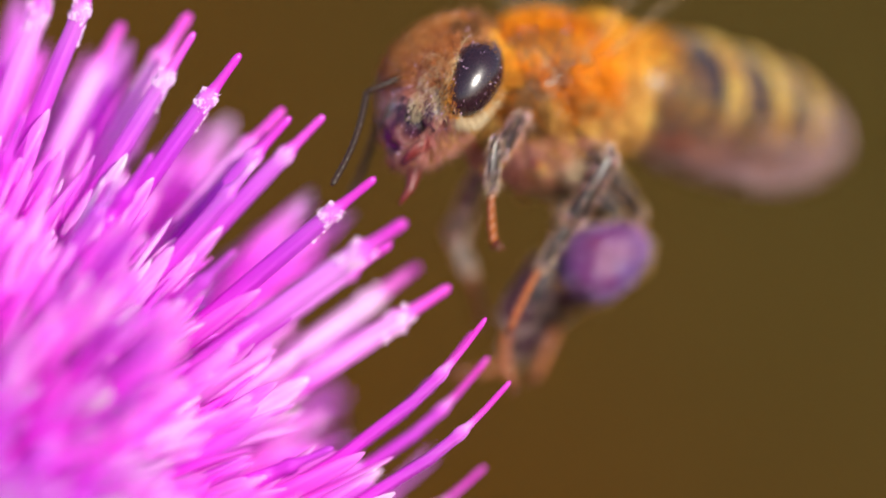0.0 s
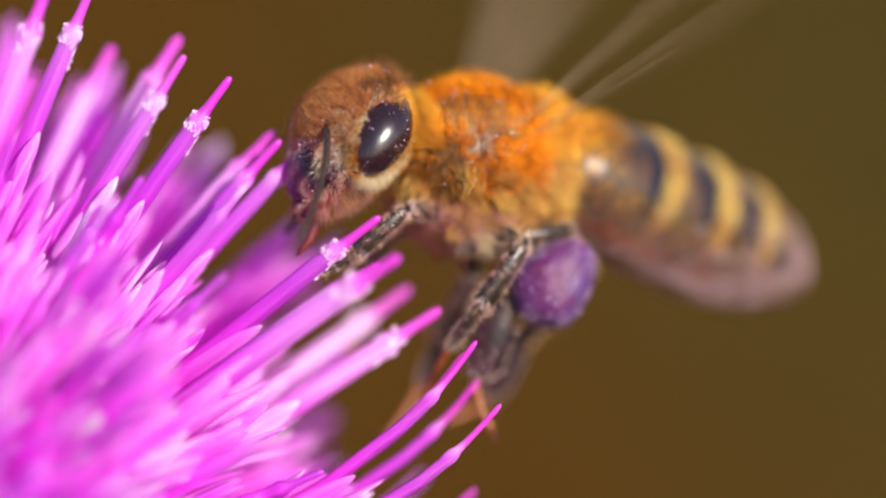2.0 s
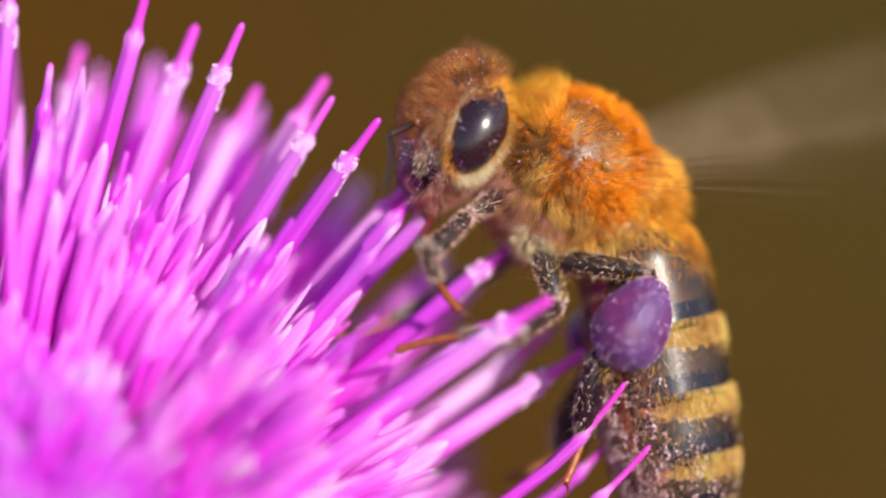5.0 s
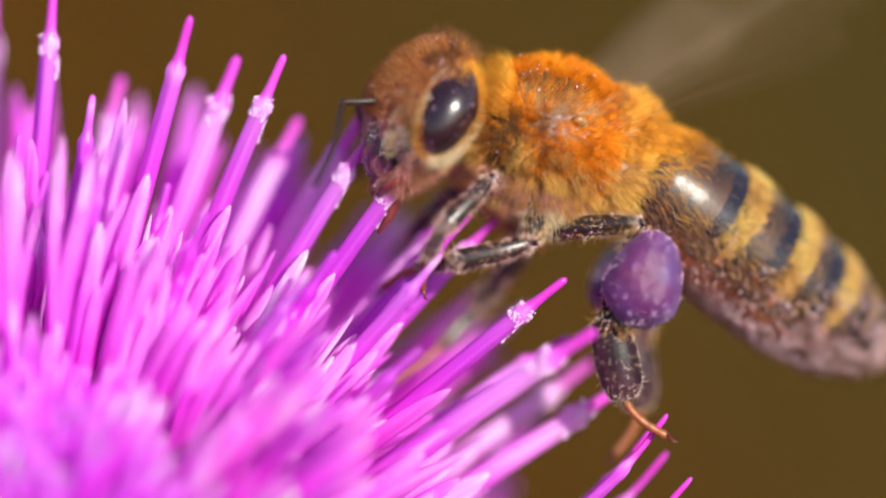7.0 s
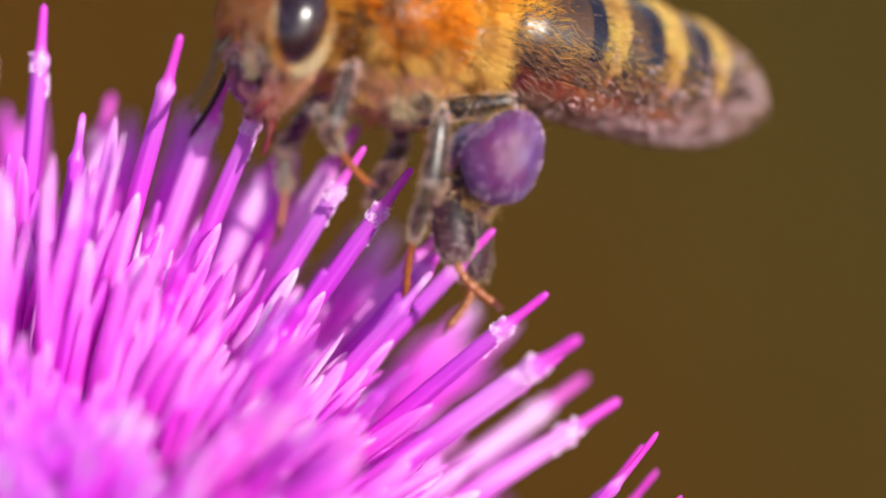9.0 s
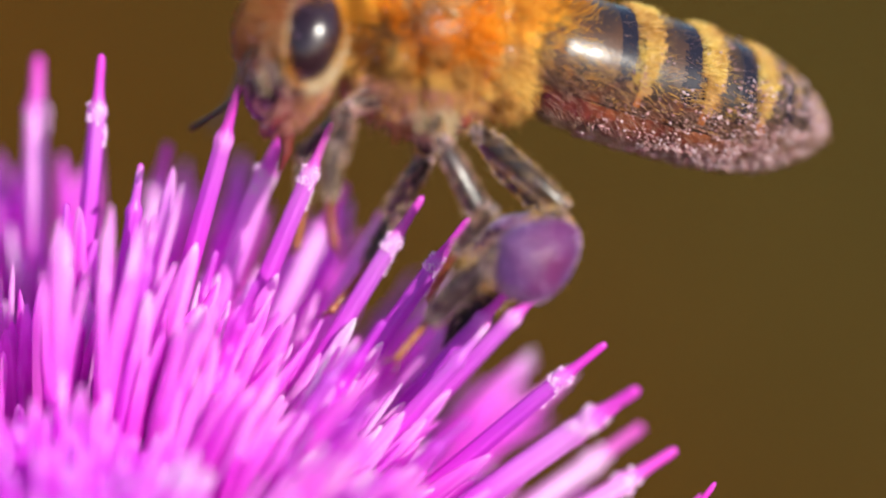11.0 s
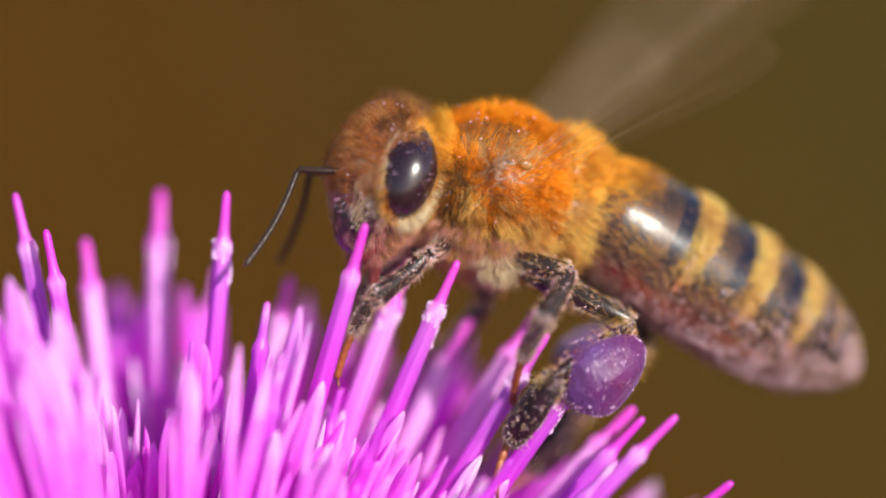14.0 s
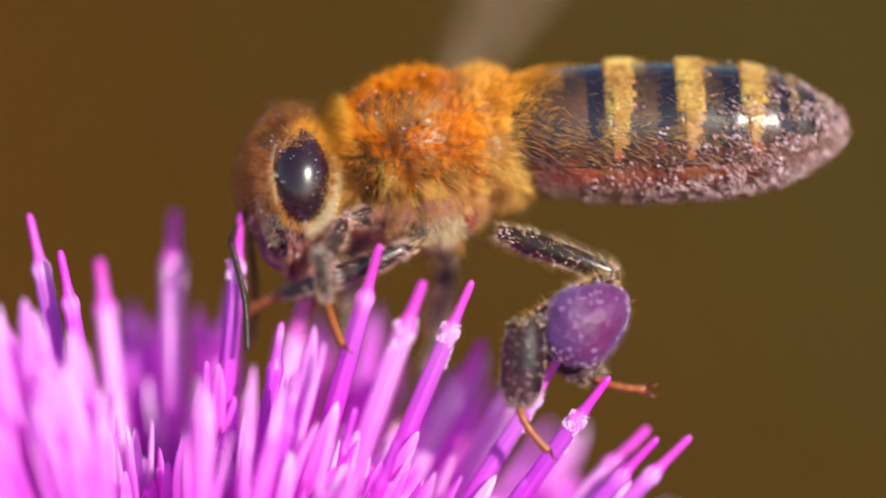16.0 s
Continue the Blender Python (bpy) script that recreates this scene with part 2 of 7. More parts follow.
def ground_material():
    m, nt, p = material("dry_meadow_soil")
    tc, sep, add = nt.nodes.new("ShaderNodeTexCoord"), nt.nodes.new("ShaderNodeSeparateXYZ"), nt.nodes.new("ShaderNodeMath")
    link(nt, tc.outputs["Object"], sep.inputs["Vector"])
    big, fine = noise_tex(nt, 5.0, 2.0), noise_tex(nt, 60, 4.0)
    rows = nt.nodes.new("ShaderNodeMath")  # browner and greener blotches
    rows.operation = "SINE"
    turn = nt.nodes.new("ShaderNodeMath")
    turn.operation, turn.inputs[1].default_value = "MULTIPLY", 8.0
    wander = nt.nodes.new("ShaderNodeMath")  # which wander
    wander.operation = "SINE"
    slow = nt.nodes.new("ShaderNodeMath")
    slow.operation, slow.inputs[1].default_value, slow.inputs[2].default_value = "MULTIPLY_ADD", 0.9, -1.30
    link(nt, sep.outputs["Y"], slow.inputs[0])
    link(nt, slow.outputs["Value"], wander.inputs[0])
    bent = nt.nodes.new("ShaderNodeMath")
    bent.operation, bent.inputs[1].default_value = "MULTIPLY_ADD", 0.22
    link(nt, wander.outputs["Value"], bent.inputs[0])
    stray, spot, part_way, ragged = (nt.nodes.new("ShaderNodeMath"), nt.nodes.new("ShaderNodeVectorMath"), nt.nodes.new("ShaderNodeMath"), nt.nodes.new("ShaderNodeMath"))
    spot.operation, spot.inputs[1].default_value = "DISTANCE", (0.0, 1.3, 0.0)
    link(nt, tc.outputs["Object"], spot.inputs[0])
    stray.operation, stray.inputs[1].default_value, stray.inputs[2].default_value = "MULTIPLY_ADD", 3.2, -1.6
    link(nt, noise_tex(nt, 0.6, 2.0), stray.inputs[0])
    part_way.operation = "MULTIPLY"
    link(nt, stray.outputs["Value"], part_way.inputs[0])
    near_by = nt.nodes.new("ShaderNodeMath")
    near_by.operation, near_by.inputs[1].default_value = "MINIMUM", 0.7
    link(nt, spot.outputs["Value"], near_by.inputs[0])
    link(nt, near_by.outputs["Value"], part_way.inputs[1])
    ragged.operation = "ADD"
    link(nt, sep.outputs["X"], ragged.inputs[0])
    link(nt, part_way.outputs["Value"], ragged.inputs[1])
    link(nt, ragged.outputs["Value"], bent.inputs[2])
    link(nt, bent.outputs["Value"], turn.inputs[0])
    link(nt, turn.outputs["Value"], rows.inputs[0])
    add.operation, add.inputs[1].default_value = "MULTIPLY_ADD", 0.34
    link(nt, rows.outputs["Value"], add.inputs[0])
    patches = nt.nodes.new("ShaderNodeMath")
    patches.operation, patches.inputs[1].default_value = "MULTIPLY_ADD", 0.7
    link(nt, noise_tex(nt, 1.1, 3.0), patches.inputs[0])
    blend = nt.nodes.new("ShaderNodeMath")
    blend.operation, blend.inputs[1].default_value, blend.inputs[2].default_value = "MULTIPLY_ADD", 0.6, -0.15
    link(nt, big, blend.inputs[0])
    link(nt, blend.outputs["Value"], patches.inputs[2])
    link(nt, patches.outputs["Value"], add.inputs[2])
    base = ramp(nt, add.outputs["Value"], [(0.22, (0.116, 0.042, 0.006)), (0.50, (0.095, 0.047, 0.0105)), (0.72, (0.090, 0.068, 0.018))])
    link(nt, mix(nt, 0.5, base, ramp(nt, fine, [(0.3, (0.6, 0.6, 0.6)), (0.7, (1.35, 1.3, 1.2))]), "MULTIPLY"), p.inputs["Base Color"])
    p.inputs["Roughness"].default_value = 1.0
    p.inputs["Specular IOR Level"].default_value = 0.0
    bump(nt, p, fine, 0.8, 0.01)
    return m


M_GROUND = ground_material()
M_GRASS = thin("dry_grass", [(0.0, (0.097, 0.043, 0.009)), (0.5, (0.084, 0.047, 0.011)), (1.0, (0.076, 0.059, 0.014))], 0.3, 0.9, "island", 0.0)


# ---- mesh tools ----
def mesh_of(name, bm, mat, smooth=True):
    me = bpy.data.meshes.new(name)
    bm.normal_update()
    bm.to_mesh(me)
    bm.free()
    for m in mat if isinstance(mat, list) else [mat]:
        me.materials.append(m)
    if smooth:
        me.polygons.foreach_set("use_smooth", [True] * len(me.polygons))
    return me


def part(name, data, mat, parent, label="", m=None):
    """Links a bmesh or mesh as one part under a thing or a part."""
    me = mesh_of(name, data, mat) if isinstance(data, bmesh.types.BMesh) else data
    ob = new(name, me)
    ob.parent = parent
    if m is not None:
        ob.matrix_basis = m
    return tagged(ob, label)


def tube(bm, pts, radii, sides=8, flat=1.0, wide=None, mat=0):
    """A tapered tube along pts with closed ends; flat squeezes it across the direction wide."""
    pts = [Vector(p) for p in pts]
    rings, ref = [], Vector(wide) if wide is not None else None
    for i, p in enumerate(pts):
        d = (pts[min(i + 1, len(pts) - 1)] - pts[max(i - 1, 0)]).normalized()
        if ref is None:
            ref = d.orthogonal().normalized()
        ref = (ref - d * ref.dot(d)).normalized()
        side = d.cross(ref)
        rings.append([bm.verts.new(p + radii[i] * (math.cos(a) * ref + flat * math.sin(a) * side))
                      for a in (2 * math.pi * k / sides for k in range(sides))])
    for a, b in zip(rings, rings[1:]):
        for k in range(sides):
            f = bm.faces.new((a[k], a[(k + 1) % sides], b[(k + 1) % sides], b[k]))
            f.material_index = mat
    for ring, flip in ((rings[0], True), (rings[-1], False)):
        f = bm.faces.new(ring[::-1] if flip else ring)
        f.material_index = mat
    return rings


def blob(bm, centre, radii, seg=24, rings=14, turn=None, shape=None):
    """A rounded body; shape() bends its unit sphere."""
    before = set(bm.verts)
    bmesh.ops.create_uvsphere(bm, u_segments=seg, v_segments=rings, radius=1.0)
    fresh = [v for v in bm.verts if v not in before]
    for v in fresh:
        p = shape(v.co.copy()) if shape else v.co.copy()
        p = Vector((p.x * radii[0], p.y * radii[1], p.z * radii[2]))
        v.co = (turn @ p if turn else p) + Vector(centre)
    return fresh


def crumbs(points, sizes, rng):
    """Many small uneven grains as one bmesh-free mesh."""
    verts, faces = [], []
    for p, s in zip(points, sizes):
        b = len(verts)
        m = Euler((rng.random() * 6, rng.random() * 6, rng.random() * 6)).to_matrix()
        for d in ((1, 0, 0), (-1, 0, 0), (0, 1, 0), (0, -1, 0), (0, 0, 1), (0, 0, -1)):
            verts.append(Vector(p) + m @ Vector(d) * s * rng.uniform(0.7, 1.3))
        for i, j, k in ((0, 2, 4), (2, 1, 4), (1, 3, 4), (3, 0, 4), (2, 0, 5), (1, 2, 5), (3, 1, 5), (0, 3, 5)):
            faces.append((b + i, b + j, b + k))
    me = bpy.data.meshes.new("grains")
    me.from_pydata(verts, [], faces)
    return me


def hairs(name, roots, length, width, mat, parent, rng, lay=(0, 0, 0), droop=0.35, spread=0.35, label="", clump=0.0, flock=22):
    """A coat of bent tapering hairs on roots, pairs of place and normal; clump draws neighbours' tips together."""
    verts, faces = [], []
    lay = Vector(lay)

    def grow(n):
        d = (n + lay + Vector((rng.gauss(0, 1), rng.gauss(0, 1), rng.gauss(0, 1))) * spread).normalized()
        l = length * rng.uniform(0.55, 1.2)
        return d, l, (lay + Vector((rng.gauss(0, 0.5), rng.gauss(0, 0.5), rng.gauss(0, 0.5)))) * droop * l

    roots = [(Vector(p), Vector(n)) for p, n in roots]
    tree, leads = None, []
    if clump:
        leads = rng.sample(roots, max(1, len(roots) // flock))
        tree = kdtree.KDTree(len(leads))
        for i, (p, n) in enumerate(leads):
            d, l, bend = grow(n)
            leads[i] = p + d * l + bend
            tree.insert(p, i)
        tree.balance()
    for p, n in roots:
        d, l, bend = grow(n)
        tip, pull = p + d * l + bend, Vector((0, 0, 0))
        if clump:
            pull = (leads[tree.find(p)[1]] - tip) * clump * rng.uniform(0.5, 1.0)
        side = d.cross(Vector((rng.gauss(0, 1), rng.gauss(0, 1), rng.gauss(0, 1)))).normalized()
        third = d.cross(side).normalized()
        w = width * rng.uniform(0.7, 1.3)
        b = len(verts)
        mid = p + d * l * 0.55 + bend * 0.3 + pull * 0.35
        for q, ww in ((p - n * 0.1 * l, w), (mid, w * 0.75)):
            verts += [q + side * ww, q - side * ww * 0.5 + third * ww * 0.86, q - side * ww * 0.5 - third * ww * 0.86]
        verts.append(tip + pull)
        for k in range(3):
            j = (k + 1) % 3
            faces += [(b + k, b + j, b + 3 + j, b + 3 + k), (b + 3 + k, b + 3 + j, b + 6)]
    me = bpy.data.meshes.new(name)
    me.from_pydata(verts, [], faces)
    me.materials.append(mat)
    me.polygons.foreach_set("use_smooth", [True] * len(me.polygons))
    return tagged(part(name, me, mat, parent, label), kind="stuff")


# ---- ground ----
def build_ground():
    bm = bmesh.new()
    edges = [-400, -60, -12, -3, -1.2, -0.4, 0.4, 1.2, 2.4, 4, 12, 60, 400]
    grid = [[bm.verts.new((x, y, 0.02 * noise.noise((x * 2, y * 2, 0)) if abs(x) < 10 and abs(y) < 10 else 0)) for x in edges] for y in edges]
    for a, b in zip(grid, grid[1:]):
        for i in range(len(edges) - 1):
            bm.faces.new((a[i], a[i + 1], b[i + 1], b[i]))
    ground = new("ground", mesh_of("ground", bm, M_GROUND))
    tagged(ground, "brown dry meadow soil far out of focus", "ground", kind="structure")
    rng = random.Random(5)
    verts, faces = [], []
    for _ in range(46000):
        x, y = rng.gauss(0, 1.5), rng.gauss(1.2, 1.9)
        h, a = rng.uniform(0.02, 0.07), rng.uniform(0, 6.28)
        b = len(verts)
        dx, dy = math.cos(a), math.sin(a)
        lean = rng.uniform(0.2, 0.9) * h
        w = 0.0018
        for s, z in ((0.0, -0.03), (0.4, 0.6 * h)):
            cx, cy = x + dx * lean * s, y + dy * lean * s
            verts += [(cx - dy * w, cy + dx * w, z), (cx + dy * w, cy - dx * w, z), (cx + dx * w, cy + dy * w, z)]
        verts.append((x + dx * lean, y + dy * lean, h))
        for k in range(3):
            j = (k + 1) % 3
            faces += [(b + k, b + j, b + 3 + j, b + 3 + k), (b + 3 + k, b + 3 + j, b + 6)]
    me = bpy.data.meshes.new("meadow_grass")
    me.from_pydata(verts, [], faces)
    me.materials.append(M_GRASS)
    tagged(new("meadow_grass", me), "short brown and olive meadow grass, blurred", "grass", kind="stuff")


build_ground()

# ---- thistle ----
CENTRE = Vector((-14.46, 2.4, -8.98)) * MM  # where the florets spring from, on the stage


def sway(bend, u):
    """A floret's sideways shift, per its length, at the share u of its height: the outermost ones hook upwards at the tip."""
    return 0.20 * (u - u ** 4) if bend > 0.03 else bend * 4 * u * (1 - u)


def bow(bend, z):
    """How far a floret stands off its straight line at height z."""
    return sway(bend, z / L_FLORET) * L_FLORET


def corolla_mesh(seed, bend, mat=None):
    """The tube of a floret and its five long narrow lobes, each a mesh."""
    rng = random.Random(seed)
    bm = bmesh.new()
    n = L_FLORET
    zs = [0.10 * n, 0.25 * n, 0.38 * n, 0.46 * n, 0.52 * n]
    tube(bm, [(bow(bend, z), 0, z) for z in zs], [0.17 * MM, 0.22 * MM, 0.25 * MM, 0.27 * MM, 0.26 * MM], 8)
    mat = mat or M_COROLLA
    stalk, lobes = mesh_of("floret", bm, mat), []
    for k in range(5):
        bm = bmesh.new()
        a = 2 * math.pi * k / 5 + rng.uniform(-0.35, 0.35)
        top, flare, wave = rng.uniform(0.69, 0.815) * n, rng.uniform(0.05, 0.55) * MM, rng.uniform(-0.12, 0.12) * MM
        pts, rad = [], []
        for i, u in enumerate((0.0, 0.25, 0.5, 0.75, 0.9, 0.97, 1.0)):
            z = 0.49 * n + u * (top - 0.49 * n)
            w = 0.15 * MM + flare * u ** 1.5 + 0.04 * MM * math.sin(u * 7 + k)
            side = wave * math.sin(u * 4)
            pts.append((bow(bend, z) + w * math.cos(a) - side * math.sin(a), w * math.sin(a) + side * math.cos(a), z))
            rad.append((0.20, 0.245, 0.255, 0.225, 0.165, 0.085, 0.02)[i] * MM)
        tube(bm, pts, rad, 8, 0.38, (-math.sin(a), math.cos(a), 0))
        lobes.append(mesh_of("lobe", bm, mat))
    return stalk, lobes


def style_mesh(seed, reach, bend, mat=None):
    rng = random.Random(seed)
    bm = bmesh.new()
    n = L_FLORET
    ring = reach - rng.uniform(0.062, 0.088)

    def at(u):
        return (sway(bend, u) * n + 0.05 * MM * math.sin(u * 9 + seed), 0.04 * MM * math.sin(u * 13 + seed), u * n)

    us = [0.5, 0.58, 0.66, 0.74, ring - 0.05, ring - 0.014, ring - 0.003, ring + 0.005, ring + 0.012, ring + 0.022, (ring + reach) / 2, reach - 0.010, reach - 0.003, reach]
    rs = [0.21, 0.225, 0.22, 0.21, 0.195, 0.185, 0.215, 0.200, 0.135, 0.112, 0.100, 0.090, 0.070, 0.02]
    slim = 0.72 if bend > 0.03 else 1.0
    rings = tube(bm, [at(u) for u in us], [r * slim * MM for r in rs], 20)
    for u, loop in zip(us, rings):  # the five fused stamens stand out as ribs along the tube
        mid = sum((v.co for v in loop), Vector()) / len(loop)
        for k, v in enumerate(loop):
            v.co = mid + (v.co - mid) * ((0.84 if k % 4 == 0 else 1.03) if u < ring else 1.0)
    me = mesh_of("style", bm, mat or M_STYLE)
    pts, sizes = [], []
    clots = [(rng.gauss(-0.008, 0.016), rng.uniform(0, 6.28)) for _ in range(12)]
    for _ in range(330):
        du, a = rng.choice(clots)
        u, a = ring + du + rng.gauss(0, 0.0035), a + rng.gauss(0, 0.32)
        x, y, z = at(u)
        r = (0.185 if u < ring + 0.008 else 0.125) * slim * MM + abs(rng.gauss(0, 0.024)) * MM
        pts.append((x + r * math.cos(a), y + r * math.sin(a), z))
        sizes.append(rng.choice((0.012, 0.016, 0.022, 0.030)) * rng.uniform(0.8, 1.2) * MM)
    dust = crumbs(pts, sizes, rng)
    dust.materials.append(M_POLLEN)
    return me, dust


def aim(direction, outward):
    """The turn that lays local z along direction, with local x to the outside."""
    z = direction.normalized()
    y = z.cross(outward)
    y = y.normalized() if y.length > 1e-6 else z.orthogonal().normalized()
    x = y.cross(z)
    return Matrix((x, y, z)).transposed().to_4x4()


pressed = {}


def build_thistle():
    top = STAGE @ Matrix.Translation(CENTRE)
    foot = Matrix.Translation((top.translation.x, top.translation.y, 0))
    thistle = new("thistle")
    thistle.matrix_basis = foot
    tagged(thistle, "magenta thistle flower head with pale pollen-dusted florets", "flower")
    head_m = foot.inverted() @ top
    # stem and the scaly cup below the florets
    rng = random.Random(2)
    axis = (STAGE.to_3x3() @ Vector((0.12, 0.26, 0.96))).normalized()
    tilt = aim(Vector((0.12, 0.26, 0.96)), Vector((1, 0, 0)))
    bm = bmesh.new()
    h = top.translation.z
    neck, low = Vector((0, 0, h)) - axis * 0.011, Vector((0, 0, 0))
    low.x, low.y = neck.x - axis.x * 0.03, neck.y - axis.y * 0.03
    line = [Vector((low.x, low.y, -0.02)), Vector((low.x + 0.002, low.y, h * 0.3)), Vector((low.x - 0.001, low.y + 0.001, h * 0.65)), Vector((low.x, low.y, h - 0.075)),
            low + Vector((0.1 * (neck.x - low.x), 0.1 * (neck.y - low.y), h - 0.05)), low + Vector((0.42 * (neck.x - low.x), 0.42 * (neck.y - low.y), h - 0.030)), neck, Vector((0, 0, h)) - axis * 0.006]
    tube(bm, line, [0.0042, 0.0038, 0.0033, 0.0030, 0.0028, 0.0026, 0.0026, 0.003], 12)
    part("stem", bm, M_STEM, thistle)
    bm = bmesh.new()
    blob(bm, (0, 0, -0.0052), (0.0058, 0.0058, 0.0062), 24, 14)
    cup = part("involucre", bm, M_BRACT, thistle, "green scaly cup", head_m @ tilt)
    bm = bmesh.new()
    tube(bm, [(0, 0, 0), (0.0003, 0, 0.0016), (0.0009, 0, 0.0032), (0.0019, 0, 0.0046)], [0.0009, 0.0009, 0.0005, 0.00005], 6, 0.35, (0, 1, 0))
    bract = mesh_of("bract", bm, M_BRACT)
    for row in range(6):
        for k in range(14):
            a = 2 * math.pi * (k + 0.5 * (row % 2)) / 14
            el = radians(-62 + row * 18)
            p = Vector((0.0057 * math.cos(el) * math.cos(a), 0.0057 * math.cos(el) * math.sin(a), -0.0052 + 0.0061 * math.sin(el)))
            out = Vector((math.cos(a), math.sin(a), 0))
            part("bract", bract, M_BRACT, cup, "", Matrix.Translation(p) @ aim(Vector((0, 0, 1)) + out * 0.5, out))
    # florets
    bends = (0.0, 0.012, 0.085)
    corollas = {b: [corolla_mesh(10 * i + k, b) for k in range(5)] for i, b in enumerate(bends)}
    styles = {(b, r): style_mesh(7 * i + 3 * j, r, b) for i, b in enumerate(bends) for j, r in enumerate((0.86, 0.90, 0.94, 1.0))}

    pale_styles = {b: style_mesh(41 + 5 * i, 1.0, b, M_STYLE_PALE) for i, b in enumerate(bends[:2])}

    def floret_pose(tip, length):
        """Points the floret from the flower's heart to tip, its bow turned to the outside and down."""
        out = Vector((tip.x, tip.y, 0)) if Vector((tip.x, tip.y, 0)).length > 1e-5 else Vector((1, 0, 0))
        return head_m @ aim(tip, out) @ Matrix.Scale(length / L_FLORET, 4)

    pale = [corolla_mesh(60 + k, bends[1], M_COROLLA_LIT) for k in range(4)]

    def add_corolla(m, bend, rng, lit_pale=False):
        stalk, lobes = rng.choice(pale if lit_pale else corollas[bend])
        f = part("floret", stalk, M_COROLLA, thistle, "", m)
        for lobe in lobes:
            part("lobe", lobe, M_COROLLA, f)
        return f

    def add_floret(tip, bend, reach, pollen, rng, wide=1.0, lit_pale=False):
        m = floret_pose(tip, tip.length / reach) @ Matrix.Diagonal((wide, wide, 1, 1))
        f = add_corolla(m, bend, rng, lit_pale)
        me, dust = pale_styles[bend] if lit_pale else styles[(bend, reach)]
        part("style", me, M_STYLE, f)
        if pollen:
            part("pollen", dust, M_POLLEN, f)
        return f

    # the florets that stand out against the background: x, depth, z of the tip in millimetres, bow, pollen
    tall = [
        (-4.54, 0.0, 4.39, 0, 1), (-1.49, -0.8, 1.57, 0, 1), (-2.67, 1.0, 3.01, 0, 0), (0.97, 0.0, -1.52, 2, 0), (1.52, 0.0, -2.95, 2, 0),
        (1.03, 1.9, -2.44, 2, 0), (0.20, 1.7, -0.91, 1, 0), (-1.17, 1.9, 0.14, 0, 0), (-0.5, 3.8, -0.43, 1, 0), (-0.80, -2.2, 0.6, 0, 0),
        (-7.64, 0.3, 6.56, 0, 1), (-5.80, 2.5, 5.40, 0, 0), (-7.38, 3.2, 5.2, 0, 0), (-3.62, 1.9, 3.2, 0, 0),
        (-8.75, 1.5, 6.57, 0, 0), (-9.72, -0.9, 7.39, 0, 0),
    ]
    more = [
        (-12.90, 0.8, 8.14, 0, 0), (-14.60, 4.0, 8.20, 0, 0), (-17.78, 0.8, 8.09, 0, 0), (-17.02, 0.0, 7.26, 0, 0), (-16.31, 3.2, 7.07, 0, 0),
        (-11.53, 3.8, 6.17, 0, 0), (-3.43, 0.8, 2.98, 0, 0), (0.69, 1.2, -1.84, 2, 0), (0.97, 2.6, -4.96, 2, 0), (-5.6, 0.6, 4.9, 0, 0),
        (-19.2, 0.4, 7.3, 0, 0), (-20.3, -0.6, 6.6, 0, 0),
    ]
    rng = random.Random(11)
    kept = []
    for x, y, z, b, dusted in tall + more:
        pollen = dusted or (b < 2 and rng.random() < 0.45)
        tip = Vector((x, y, z)) * MM - CENTRE
        kept.append(tip.normalized())
        broad = b < 2 and (y > 1.4 or y < -2)
        f = add_floret(tip, bends[b], 1.0, pollen, rng, 1.35 if broad else 1.05 if b < 2 else 1.0, broad)
        for name, where in (("upper", (-1.49, 1.57)), ("lower", (-0.80, 0.6))):
            if (x, z) == where:  # the bee's feet press these two aside
                pressed[name] = (f, lambda off, tip=tip: floret_pose(tip + Vector(off) * MM, tip.length))
    # broad pale florets leaning to the camera, placed to fit its view
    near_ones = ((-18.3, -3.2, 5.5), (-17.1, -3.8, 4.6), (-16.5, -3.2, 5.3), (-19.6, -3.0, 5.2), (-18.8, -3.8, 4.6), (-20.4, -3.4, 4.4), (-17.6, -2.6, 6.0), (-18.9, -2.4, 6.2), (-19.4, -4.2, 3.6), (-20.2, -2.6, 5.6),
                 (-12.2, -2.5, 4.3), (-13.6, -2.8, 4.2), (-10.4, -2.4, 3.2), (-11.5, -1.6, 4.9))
    # and tall blurred ones behind, placed the same way
    far_ones = ((-7.7, 5.4, 4.7), (-9.7, 5.2, 5.8), (-11.5, 5.6, 5.6), (-13.6, 5.0, 6.2), (-5.0, 6.0, 3.0), (-15.6, 5.6, 6.3), (-8.6, 7.5, 3.9), (-3.0, 5.4, 0.9))
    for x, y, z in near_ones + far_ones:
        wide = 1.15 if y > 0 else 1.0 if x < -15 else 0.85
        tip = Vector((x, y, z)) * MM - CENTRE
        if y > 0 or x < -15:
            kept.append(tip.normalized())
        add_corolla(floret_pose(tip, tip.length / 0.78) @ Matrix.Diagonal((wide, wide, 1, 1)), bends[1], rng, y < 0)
    # the rest of the head, spread evenly over the dome, then cut back in front
    golden, count = math.pi * (3 - math.sqrt(5)), 1000
    lean = Vector((0.12, 0.26, 0.96)).normalized().to_track_quat("Z", "Y").to_matrix()
    spots = []
    for i in range(count):
        zc = 1 - (i + 0.5) / count * 0.63
        a, r = golden * i, math.sqrt(max(0, 1 - zc * zc))
        d = lean @ Vector((r * math.cos(a), r * math.sin(a), zc)) + Vector((rng.gauss(0, 1), rng.gauss(0, 1), rng.gauss(0, 1))) * 0.03
        d.normalize()
